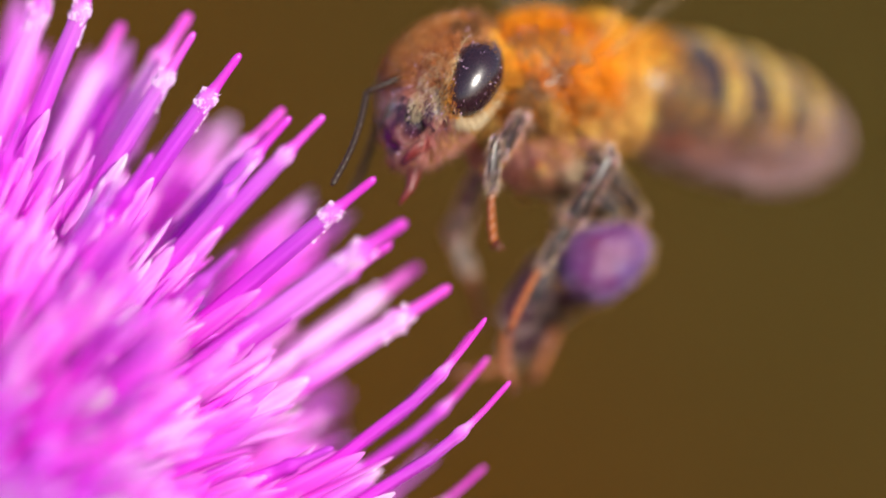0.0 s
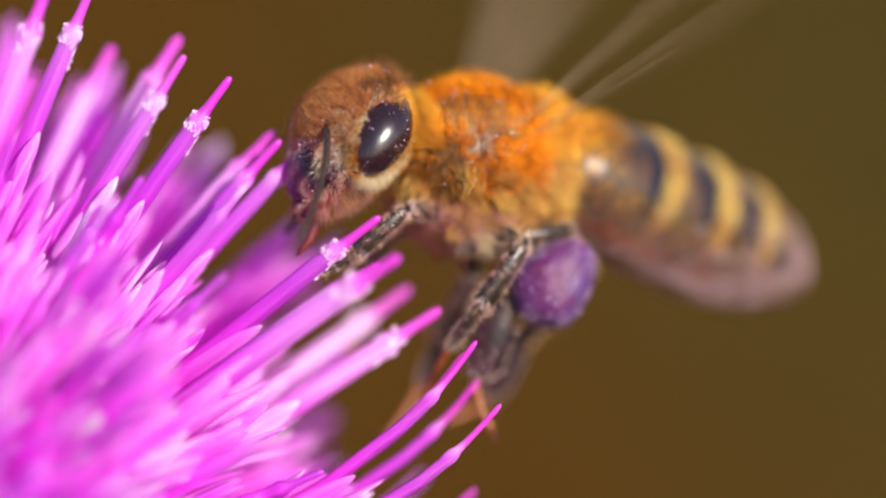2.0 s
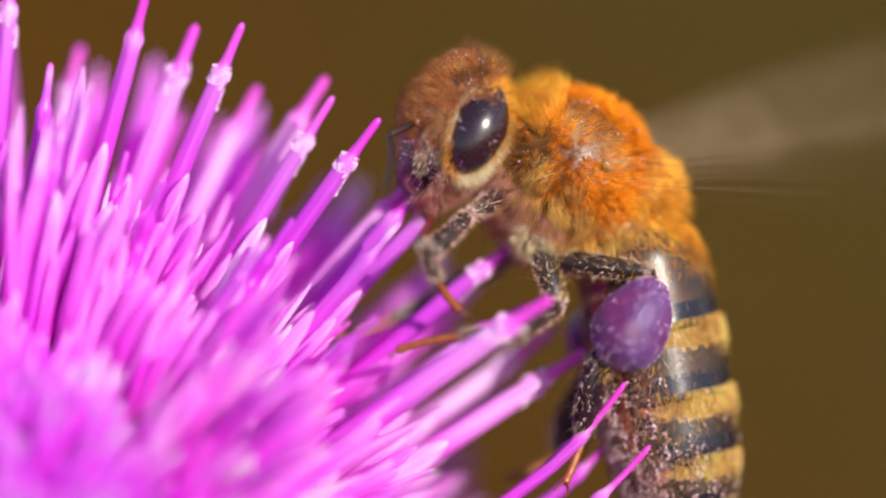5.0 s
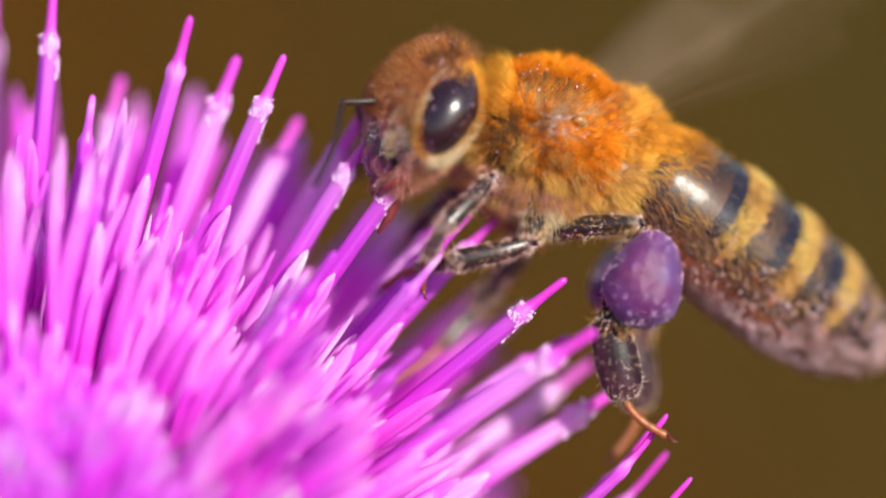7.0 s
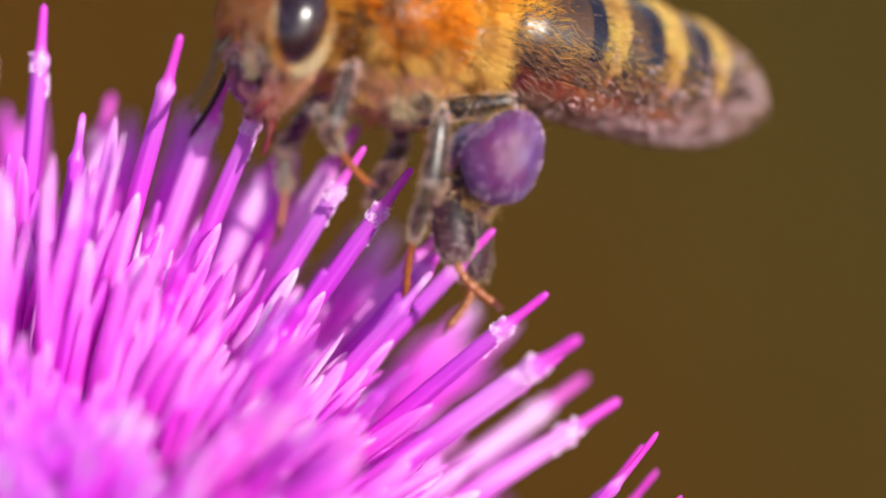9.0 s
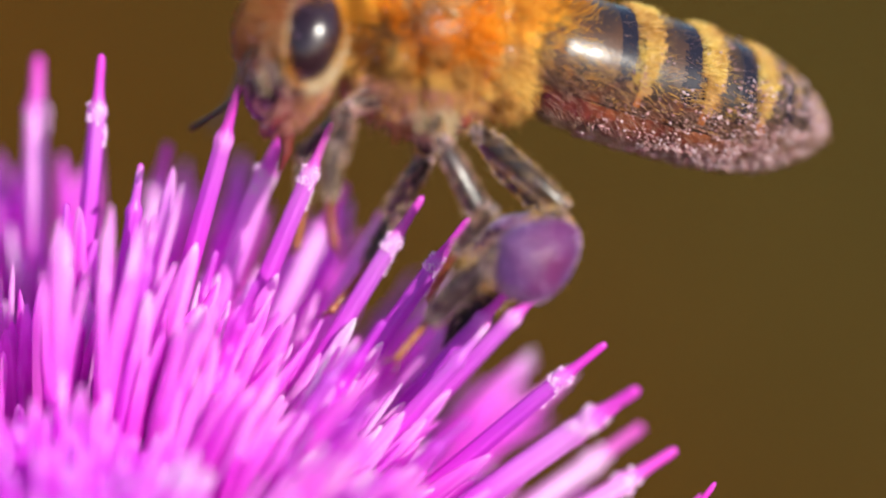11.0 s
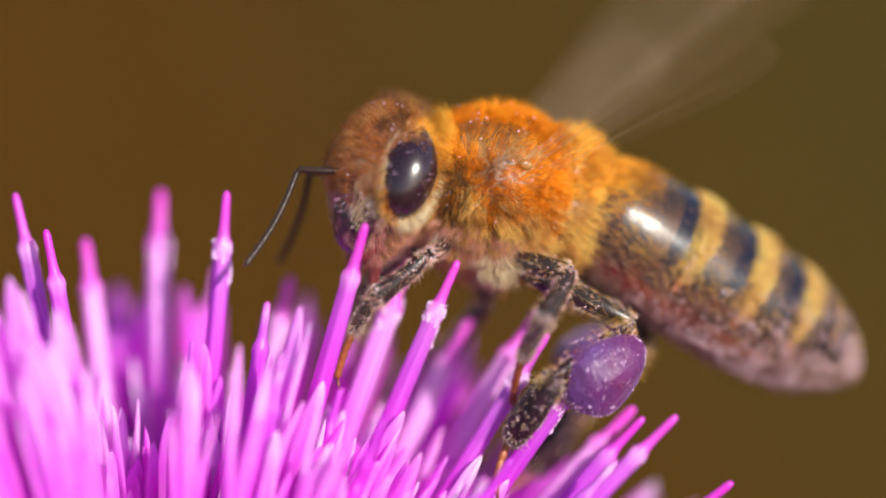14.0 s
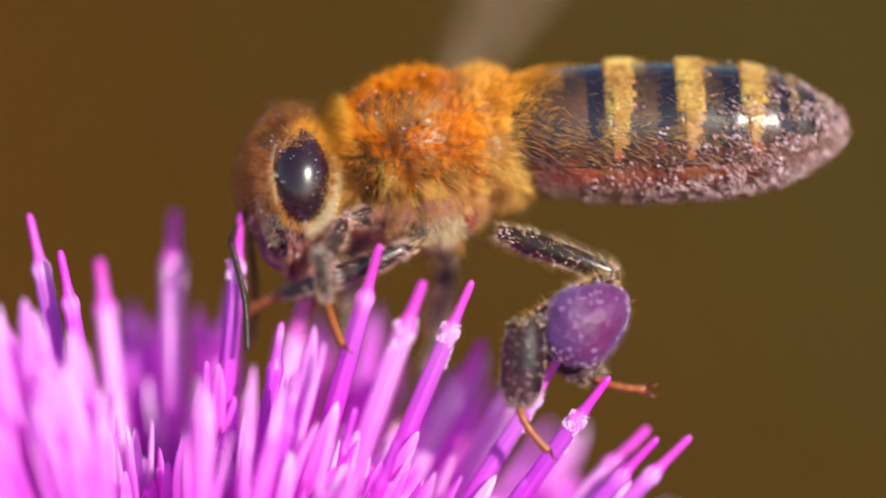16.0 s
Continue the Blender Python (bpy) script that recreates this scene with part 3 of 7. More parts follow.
        # front florets are left out to fit the camera's view
        if d.y > (-0.21 if d.z > 0.68 else -0.36) - 0.42 * max(0.0, d.x) - 0.06 * rng.random():
            spots.append(d)
    # singly built: the florets of the near rim
    spots.sort(key=lambda d: d.y + (0.6 if d.x < -0.45 else 0))
    singles = 272
    rest = []
    for i, d in enumerate(spots):
        near = max(d.dot(k) for k in kept)
        rim = -0.5 < d.y < 0.12
        bend = bends[2] if d.z < 0.45 and rng.random() < 0.6 else bends[rng.randrange(2)]
        reach = rng.choice((0.86, 0.90, 0.94))
        length = L_FLORET * rng.uniform(0.82, 0.97)
        tall_one = not rim and rng.random() < 0.22
        if near > 0.9985:
            continue
        if i < singles:
            m = floret_pose(d, length)
            # more of the paler copy on the left, to brighten that side
            f = add_corolla(m, bend, rng, d.z > 0.62 and rng.random() < (0.8 if d.x < -0.25 else 0.5))
            if tall_one or (rim and rng.random() < 0.16):
                me, dust = styles[(bend, reach)]
                part("style", me, M_STYLE, f)
                if rng.random() < 0.03:
                    part("pollen", dust, M_POLLEN, f)
        else:
            rest.append((d, length, bend, reach, rng.random() < 0.26))
    # young short florets fill the side facing the camera, to fit its view
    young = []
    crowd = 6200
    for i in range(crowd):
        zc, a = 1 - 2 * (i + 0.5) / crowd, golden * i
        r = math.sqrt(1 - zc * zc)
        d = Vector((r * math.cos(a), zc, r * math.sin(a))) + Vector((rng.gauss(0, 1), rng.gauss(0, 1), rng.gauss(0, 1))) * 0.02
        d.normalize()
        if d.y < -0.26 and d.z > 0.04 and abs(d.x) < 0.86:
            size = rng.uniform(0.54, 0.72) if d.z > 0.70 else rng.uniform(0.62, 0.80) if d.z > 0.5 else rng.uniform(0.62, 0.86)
            if d.z > 0.60 and d.y < -0.42 and d.x < 0.38:  # taller here, sized to fit the camera's view
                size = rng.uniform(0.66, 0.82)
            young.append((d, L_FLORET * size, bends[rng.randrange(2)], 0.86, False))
    # dome under the open florets for their packed tubes, added to brighten dark gaps
    bm = bmesh.new()
    blob(bm, (0, 0, 0), (0.40 * L_FLORET,) * 3, 72, 44, None, lambda p: p * (1 + 0.05 * noise.noise(p * 9) + 0.04 * noise.noise(p * 23)))
    tagged(part("floret_bases", mesh_of("floret_bases", bm, M_REST["young_floret_mass"]), None, thistle, "magenta dome in place of packed floret tubes, brightens dark gaps", head_m), kind="stuff")
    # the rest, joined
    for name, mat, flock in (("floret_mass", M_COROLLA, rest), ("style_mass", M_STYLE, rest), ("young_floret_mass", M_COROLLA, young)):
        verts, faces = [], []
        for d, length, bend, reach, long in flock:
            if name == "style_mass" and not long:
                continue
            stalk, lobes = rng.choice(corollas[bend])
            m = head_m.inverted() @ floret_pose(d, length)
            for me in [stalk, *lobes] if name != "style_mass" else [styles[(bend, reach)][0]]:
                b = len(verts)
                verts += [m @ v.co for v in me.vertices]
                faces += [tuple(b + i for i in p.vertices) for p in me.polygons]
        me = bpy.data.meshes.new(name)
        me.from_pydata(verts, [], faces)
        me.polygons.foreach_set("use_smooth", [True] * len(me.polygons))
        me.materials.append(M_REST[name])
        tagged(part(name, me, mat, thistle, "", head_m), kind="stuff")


def radial(name, stops, lo, hi, translucent):
    """Tissue coloured by the distance from the flower's heart."""
    m, nt, p = material(name)
    tc, ln, mr = nt.nodes.new("ShaderNodeTexCoord"), nt.nodes.new("ShaderNodeVectorMath"), nt.nodes.new("ShaderNodeMapRange")
    ln.operation = "LENGTH"
    link(nt, tc.outputs["Object"], ln.inputs[0])
    link(nt, ln.outputs["Value"], mr.inputs["Value"])
    mr.inputs["From Min"].default_value, mr.inputs["From Max"].default_value = lo, hi
    colour = ramp(nt, mr.outputs["Result"], stops)
    rnd = nt.nodes.new("ShaderNodeNewGeometry").outputs["Random Per Island"]
    colour = mix(nt, 1.0, colour, ramp(nt, rnd, [(0.0, (0.98, 0.55, 0.95)), (0.4, (1, 1, 1)), (0.72, (1.0, 1.25, 1.0)), (1.0, (1.0, 1.9, 1.0))]), "MULTIPLY")
    link(nt, colour, p.inputs["Base Color"])
    p.inputs["Roughness"].default_value = 0.38
    tr, ms = nt.nodes.new("ShaderNodeBsdfTranslucent"), nt.nodes.new("ShaderNodeMixShader")
    link(nt, colour, tr.inputs["Color"])
    ms.inputs["Fac"].default_value = translucent
    link(nt, p.outputs["BSDF"], ms.inputs[1])
    link(nt, tr.outputs["BSDF"], ms.inputs[2])
    link(nt, ms.outputs["Shader"], nt.nodes["Material Output"].inputs["Surface"])
    return m


M_REST = {
    "young_floret_mass": radial("young_corolla_mass", [(0.0, (0.96, 0.08, 0.88)), (0.45, (0.95, 0.12, 0.95)), (0.75, (0.94, 0.20, 0.97)), (0.92, (0.94, 0.36, 0.97)), (1.0, (0.97, 0.58, 0.97))], 0.10 * L_FLORET, 0.62 * L_FLORET, 0.86),
    "floret_mass": radial("corolla_mass", [(0.0, (0.97, 0.06, 0.88)), (0.50, (0.96, 0.10, 0.93)), (0.80, (0.95, 0.20, 0.96)), (0.93, (0.95, 0.37, 0.97)), (1.0, (0.97, 0.68, 0.98))], 0.15 * L_FLORET, 0.80 * L_FLORET, 0.74),
    "style_mass": radial("style_mass", [(0.0, (0.82, 0.03, 0.66)), (0.50, (0.68, 0.055, 0.70)), (0.70, (0.62, 0.09, 0.72)), (0.81, (0.66, 0.14, 0.74)), (0.85, (0.82, 0.34, 0.84)), (0.88, (0.74, 0.09, 0.68)), (1.0, (0.76, 0.06, 0.66))], 0.5 * L_FLORET, L_FLORET, 0.4),
}
build_thistle()

# ---- bee ----
bee = new("bee")
bee_parts = {}
tagged(bee, "honey bee with orange furry thorax carrying purple pollen loads", "bee")


def on_blob(rng, centre, radii, count, keep=None):
    """Random places and normals on an ellipsoid."""
    found = []
    while len(found) < count:
        d = Vector((rng.gauss(0, 1), rng.gauss(0, 1), rng.gauss(0, 1))).normalized()
        if keep is None or keep(d):
            p = Vector((d.x * radii[0], d.y * radii[1], d.z * radii[2])) + Vector(centre)
            n = Vector((d.x / radii[0], d.y / radii[1], d.z / radii[2])).normalized()
            found.append((p, n))
    return found


def build_thorax():
    rng = random.Random(21)
    r = (1.82 * MM, 1.62 * MM, 1.68 * MM)
    shield = ((1.55 * MM, 0, 0.62 * MM), (0.90 * MM, 1.15 * MM, 0.92 * MM))  # the hump before the waist
    rump = ((1.72 * MM, 0, -0.20 * MM), (0.78 * MM, 1.15 * MM, 1.12 * MM))  # the steep rear of the chest
    bm = bmesh.new()
    blob(bm, (0, 0, 0), r, 32, 20)
    plates = len(bm.faces)
    blob(bm, *shield, 24, 14)
    blob(bm, *rump, 24, 14)
    bm.faces.ensure_lookup_table()
    # amber skin under hump and rump, to lighten the fur's self-shadow by colour
    for f in bm.faces[plates:]:
        f.material_index = 1
    thorax = part("thorax", mesh_of("thorax", bm, [M_BACK, M_BAND]), None, bee, "dark thorax under dense orange fur")

    def bare(d):
        """The worn shield plate above the wing root and the hollow behind the head, whose shade is put in as brown fur.
        """
        worn = ((d.x + 0.20 + 0.25 * (d.z - 0.6)) / 0.62) ** 2 + ((d.z - 0.58) / 0.29) ** 2
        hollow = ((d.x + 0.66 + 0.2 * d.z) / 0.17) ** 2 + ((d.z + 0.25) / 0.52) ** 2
        return min(worn, hollow) < 1 + 0.22 * rng.gauss(0, 1) and abs(d.y) > 0.25 and rng.random() > 0.16

    def upper(d):
        return d.z > -0.40 + 0.14 * rng.gauss(0, 1) and d.x < 0.88 and not bare(d)

    def lower(d):
        return d.z < -0.22 + 0.16 * rng.gauss(0, 1) and d.y < 0.75 and not bare(d)

    hairs("fur", on_blob(rng, (0, 0, 0), r, 34000, upper), 0.37 * MM, 0.0040 * MM, M_FUR_ORANGE, thorax, rng, (0.25, 0, 0.1), 0.4, 0.30, "orange fur", 0.72, 46)
    hairs("ruff", on_blob(rng, (0, 0, 0), r, 5000, lambda d: d.x < -0.66 and d.z > 0.05), 0.48 * MM, 0.0042 * MM, M_FUR_GOLD, thorax, rng, (-0.7, 0, 0.2), 0.4, 0.35, "golden ruff behind the head", 0.4)
    # brown fur paints the shade between head and chest
    hairs("fur", on_blob(rng, (0, 0, 0), r, 3600, lambda d: ((d.x + 0.68) / 0.28) ** 2 + ((d.z + 0.28) / 0.55) ** 2 < 1), 0.34 * MM, 0.0048 * MM, M_FUR_BROWN, thorax, rng, (0.1, 0, -0.2), 0.4, 0.35, "brown fur painting the shade behind the head", 0.4)
    hairs("fur", on_blob(rng, (0, 0, 0), r, 350, lambda d: ((d.x + 0.20) / 0.54) ** 2 + ((d.z - 0.60) / 0.23) ** 2 < 1), 0.13 * MM, 0.0036 * MM, M_FUR_BROWN, thorax, rng, (0.6, 0, 0.0), 0.4, 0.3, "short fur on the worn back plate", 0.3)
    hairs("fur", on_blob(rng, (0, 0, 0), r, 12000, lower), 0.60 * MM, 0.0042 * MM, M_FUR_TAN, thorax, rng, (0.15, 0, -0.25), 0.5, 0.30, "long tan fur", 0.82, 62)
    hairs("fur", on_blob(rng, (0, 0, 0), r, 7000, lambda d: d.z < -0.56), 0.62 * MM, 0.0046 * MM, M_FUR_PINK_BOUNCE, thorax, rng, (-0.1, 0, -0.2), 0.5, 0.40, "breast fur with the flower's pink bounce in its colour", 0.6, 30)
    hairs("fur", on_blob(rng, *shield, 12000, lambda d: d.x > -0.45 and d.z > -0.5), 0.40 * MM, 0.0042 * MM, M_FUR_GOLD, thorax, rng, (0.35, 0, 0.1), 0.4, 0.32, "golden fur on the hump before the waist", 0.7, 44)
    hairs("fur", on_blob(rng, *rump, 6500, lambda d: d.x > -0.2 and d.z < 0.5), 0.46 * MM, 0.0044 * MM, M_FUR_TAN, thorax, rng, (0.35, 0, -0.15), 0.5, 0.35, "tan fur round the waist", 0.5, 26)
    hairs("dark_hair", on_blob(rng, (0, 0, 0), r, 700, lambda d: d.z < 0.1 and d.z > -0.75 and d.x > -0.5 and abs(d.y) > 0.5 and noise.noise(d * 4.0) > 0.05), 0.46 * MM, 0.007 * MM, M_FUR_BROWN, thorax, rng, (0.2, 0, -0.2), 0.4, 0.35, "", 0.5)
    for side in (-1, 1):  # cream tufts at the leg roots: lit breast fur put into the colour
        hairs("tuft", on_blob(rng, (0.25 * MM, side * 0.85 * MM, -1.55 * MM), (0.42 * MM, 0.34 * MM, 0.42 * MM), 1500, lambda d: d.z < 0.4), 0.42 * MM, 0.005 * MM, M_CREAM, thorax, rng, (0.1, 0, -0.5), 0.4, 0.35, "cream tuft at the leg roots, lit fur put into its colour", 0.6)
    for side in (-1, 1):
        for hx, hz in ((-0.75, -1.42), (0.15, -1.56), (0.95, -1.50)):
            bm = bmesh.new()
            blob(bm, (hx * MM, side * 0.72 * MM, hz * MM), (0.30 * MM, 0.32 * MM, 0.42 * MM), 16, 10)
            part("coxa", bm, M_COXA, thorax, "red-brown hip joint")
        bm = bmesh.new()
        blob(bm, (0.25 * MM, side * 1.62 * MM, 0.62 * MM), (0.18 * MM, 0.07 * MM, 0.12 * MM), 14, 8)
        part("tegula", bm, M_BACK, thorax, "glossy russet wing root")
    pts = [p + n * 0.3 * MM * rng.random() for p, n in on_blob(rng, (0, 0, 0), r, 260, lambda d: d.y < 0.3)]
    me = crumbs(pts, [rng.choice((0.006, 0.010, 0.014, 0.021)) * MM for _ in pts], rng)
    me.materials.append(M_POLLEN)
    tagged(part("pollen_dust", me, M_POLLEN, thorax), kind="stuff")


def build_head():
    rng = random.Random(22)
    c = Vector((-1.12, 0, -0.30)) * MM
    R = (1.08 * MM, 1.66 * MM, 1.88 * MM)

    def shape(p):
        k = 1.0 - 0.46 * max(0.0, -p.z) ** 1.3
        return Vector((p.x * (1 - 0.30 * max(0, -p.z)) * (1 - 0.22 * max(0.0, p.z) * (p.x < 0)) - 0.22 * max(0.0, -p.z) ** 1.5 + 0.12 * max(0.0, p.z) ** 2, p.y * k, p.z if p.z < 0 else p.z * (1 - 0.15 * p.z)))

    bm = bmesh.new()
    blob(bm, c, R, 36, 24, None, shape)
    head = part("head", bm, M_FACE, bee, "brown furry head with large dark eyes")
    bee_parts["head"] = head
    for side in (-1, 1):
        bm = bmesh.new()
        turn = Euler((radians(side * 10), radians(15), radians(side * -14))).to_matrix()
        eye_c, eye_r = Vector((-1.00 * MM, side * 1.22 * MM, -0.12 * MM)), (0.66 * MM, 0.72 * MM, 1.10 * MM)
        blob(bm, eye_c, eye_r, 36, 24, turn, lambda p: Vector((p.x * (1 - 0.30 * max(0.0, p.z) ** 2), p.y * (1 - 0.1 * abs(p.z)), p.z)))
        eye = part("eye", bm, M_EYE, head, "glossy black compound eye")
        er = random.Random(40 + side)
        pts = []
        for _ in range(34):
            d = Vector((er.gauss(0, 0.7), side * abs(er.gauss(0, 0.8)), er.gauss(-0.3, 0.7))).normalized()
            pts.append(eye_c + turn @ Vector((d.x * eye_r[0] * (1 - 0.30 * max(0.0, d.z) ** 2), d.y * eye_r[1] * (1 - 0.1 * abs(d.z)), d.z * eye_r[2])))
        me = crumbs(pts, [er.uniform(0.008, 0.02) * MM for _ in pts], er)
        me.materials.append(M_POLLEN)
        tagged(part("pollen_dust", me, M_POLLEN, head), kind="stuff")
        # pale fringe behind and below the eye
        roots = []
        for _ in range(1100):
            a = er.gauss(-0.60, 0.42)
            k = er.uniform(1.02, 1.17)
            p = eye_c + turn @ Vector((math.cos(a) * eye_r[0] * 1.02 * k, side * er.uniform(-0.20, 0.16) * MM, math.sin(a) * eye_r[2] * 1.02 * k))
            roots.append((p, turn @ Vector((math.cos(a) * 0.6, side * 0.7, math.sin(a)))))
        stripe = []
        for _ in range(240):
            a = er.uniform(2.3, 3.7)
            k = er.uniform(1.00, 1.07)
            p = eye_c + turn @ Vector((math.cos(a) * eye_r[0] * 1.02 * k, side * er.uniform(-0.12, 0.12) * MM, math.sin(a) * eye_r[2] * 1.02 * k))
            stripe.append((p, turn @ Vector((math.cos(a) * 0.5, side * 0.8, math.sin(a)))))
        glow = []
        for _ in range(380):
            a = er.gauss(3.95, 0.42)
            k = er.uniform(0.98, 1.16)
            p = eye_c + turn @ Vector((math.cos(a) * eye_r[0] * 1.02 * k, side * er.uniform(-0.20, 0.16) * MM, math.sin(a) * eye_r[2] * 1.02 * k))
            glow.append((p, turn @ Vector((math.cos(a) * 0.4, side * 0.9, math.sin(a) * 0.4))))
        hairs("eye_rim", glow, 0.16 * MM, 0.0045 * MM, M_FUR_GOLD, head, er, (-0.2, 0, -0.5), 0.4, 0.3, "golden hair along the lower rim of the eye", 0.3)
        hairs("brow_stripe", stripe, 0.17 * MM, 0.0045 * MM, M_CREAM, head, er, (-0.3, 0, -0.8), 0.4, 0.25, "pale hair line along the eye", 0.4)
        hairs("fringe", roots, 0.26 * MM, 0.0050 * MM, M_CREAM, head, er, (0.2, 0, -0.3), 0.4, 0.3, "pale fringe round the eye", 0.4)
        bm = bmesh.new()
        tube(bm, [(-1.20 * MM, side * 0.62 * MM, -1.75 * MM), (-1.46 * MM, side * 0.52 * MM, -2.10 * MM), (-1.54 * MM, side * 0.22 * MM, -2.42 * MM)], [0.26 * MM, 0.22 * MM, 0.10 * MM], 10, 0.6)
        cheek = bmesh.new()
        blob(cheek, Vector((-1.42 * MM, side * 0.86 * MM, -1.05 * MM)), (0.42 * MM, 0.34 * MM, 0.60 * MM), 18, 12)
        blob(cheek, Vector((-1.86 * MM, side * 0.42 * MM, -0.18 * MM)), (0.26 * MM, 0.30 * MM, 0.30 * MM), 16, 10)
        part("cheek", cheek, M_CLYPEUS, head, "dark plum cheek and feeler socket")
        part("mandible", bm, M_MOUTH, head, "dark red jaw")
    for x, y, z in ((-1.20, 0, 1.24), (-0.98, -0.24, 1.28), (-0.98, 0.24, 1.28)):
        bm = bmesh.new()
        blob(bm, (x * MM, y * MM, z * MM), (0.11 * MM, 0.11 * MM, 0.10 * MM), 12, 8)
        part("ocellus", bm, M_EYE, head)
    bm = bmesh.new()
    blob(bm, (-1.52 * MM, 0, -1.12 * MM), (0.60 * MM, 0.88 * MM, 1.02 * MM), 20, 12, Euler((0, radians(10), 0)).to_matrix())
    part("clypeus", bm, M_CLYPEUS, head, "plum-dark shiny face plate")
    bm = bmesh.new()
    tube(bm, [(-1.05 * MM, 0, -1.8 * MM), (-1.10 * MM, 0, -2.3 * MM), (-1.05 * MM, 0, -2.8 * MM), (-1.20 * MM, 0, -3.25 * MM)], [0.34 * MM, 0.20 * MM, 0.11 * MM, 0.04 * MM], 10)
    part("proboscis", bm, M_MOUTH, head, "reddish tongue")

    def shaped(keep, count):
        found = []
        for p, n in on_blob(rng, (0, 0, 0), (1, 1, 1), count, keep):
            q = shape(p.copy())
            found.append((c + Vector((q.x * R[0], q.y * R[1], q.z * R[2])), Vector((n.x / R[0], n.y / R[1], n.z / R[2])).normalized()))
        return found

    def brow(d):
        """The dark patch above the eye."""
        return ((d.x + 0.32) / 0.30) ** 2 + ((d.z - 0.62) / 0.24) ** 2 + ((abs(d.y) - 0.62) / 0.34) ** 2 < 1 + 0.3 * rng.gauss(0, 1)

    hairs("fur", shaped(lambda d: d.x < 0.35 and d.z > -0.25 and not brow(d) and (abs(d.y) < 0.72 or d.z > 0.45 or d.x < -0.45) and noise.noise(d * 2.6 + Vector((4, 1, 2))) > -0.32 + 0.15 * rng.gauss(0, 1), 11000), 0.26 * MM, 0.0038 * MM, M_FUR_HEAD, head, rng, (-0.25, 0, 0.1), 0.4, 0.35, "rusty brown face fur", 0.5)
    hairs("fur", shaped(lambda d: d.z > 0.76 and d.x > -0.20, 1300), 0.40 * MM, 0.0040 * MM, M_FUR_BROWN, head, rng, (0.0, 0, 0.6), 0.4, 0.35, "dark tuft on the crown", 0.55)
    hairs("fur", shaped(brow, 1100), 0.22 * MM, 0.004 * MM, M_FUR_BROWN, head, rng, (-0.1, 0, 0.2), 0.4, 0.35, "dark patch above the eye", 0.5)
    hairs("fur", shaped(lambda d: d.x < -0.25 and -0.55 < d.z < 0.35 and abs(d.y) < 0.75, 1700), 0.17 * MM, 0.004 * MM, M_FUR_PINK_BOUNCE, head, rng, (-0.1, 0, -0.4), 0.4, 0.35, "short pale face hair", 0.3)
    hairs("fur", shaped(lambda d: -0.85 < d.x < -0.15 and -0.60 < d.z < 0.25 and 0.42 < abs(d.y) < 0.90, 1500), 0.22 * MM, 0.0045 * MM, M_CREAM, head, rng, (-0.1, 0, -0.9), 0.4, 0.25, "pale hair between feelers and eyes", 0.5)
    hairs("fur", shaped(lambda d: d.x > 0.05 and d.z < 0.10, 5200), 0.32 * MM, 0.0045 * MM, M_FUR_TAN, head, rng, (0.15, 0, -0.15), 0.4, 0.35, "tan fur behind the eyes", 0.5)
    hairs("fur", shaped(lambda d: d.x > 0.0 and d.z >= 0.0, 3600), 0.30 * MM, 0.0045 * MM, M_FUR_GOLD, head, rng, (0.2, 0, 0.1), 0.4, 0.4, "golden fur on the nape", 0.5)
    hairs("fur", shaped(lambda d: d.z < -0.45 and d.x > -0.35, 1800), 0.42 * MM, 0.005 * MM, M_FUR_PINK_BOUNCE, head, rng, (0.1, 0, -0.3), 0.5, 0.40, "chin fur with the flower's pink bounce in its colour", 0.5)
    pts = [p + n * 0.16 * MM * rng.random() for p, n in shaped(lambda d: d.x < 0.3, 330)]
    pts += [p + n * 0.24 * MM * rng.random() for p, n in shaped(lambda d: d.x < -0.2 and d.z < 0.1, 300)]
    pts += [p + n * 0.20 * MM for p, n in shaped(lambda d: d.z > 0.78 and d.x < 0.4, 60)]
    me = crumbs(pts, [rng.choice((0.006, 0.009, 0.014, 0.022)) * rng.uniform(0.7, 1.2) * MM for _ in pts], rng)
    me.materials.append(M_POLLEN)
    tagged(part("pollen_dust", me, M_POLLEN, head), kind="stuff")


ABD = 7.95 * MM


def girth(u):
    """The abdomen's half thickness along its length."""
    us = [0, 0.04, 0.10, 0.20, 0.35, 0.52, 0.68, 0.80, 0.885, 0.95, 0.985, 1.0]
    rs = [0.75, 1.10, 1.30, 1.42, 1.48, 1.47, 1.38, 1.17, 0.86, 0.50, 0.25, 0.07]
    return float(np.interp(u, us, rs)) * MM


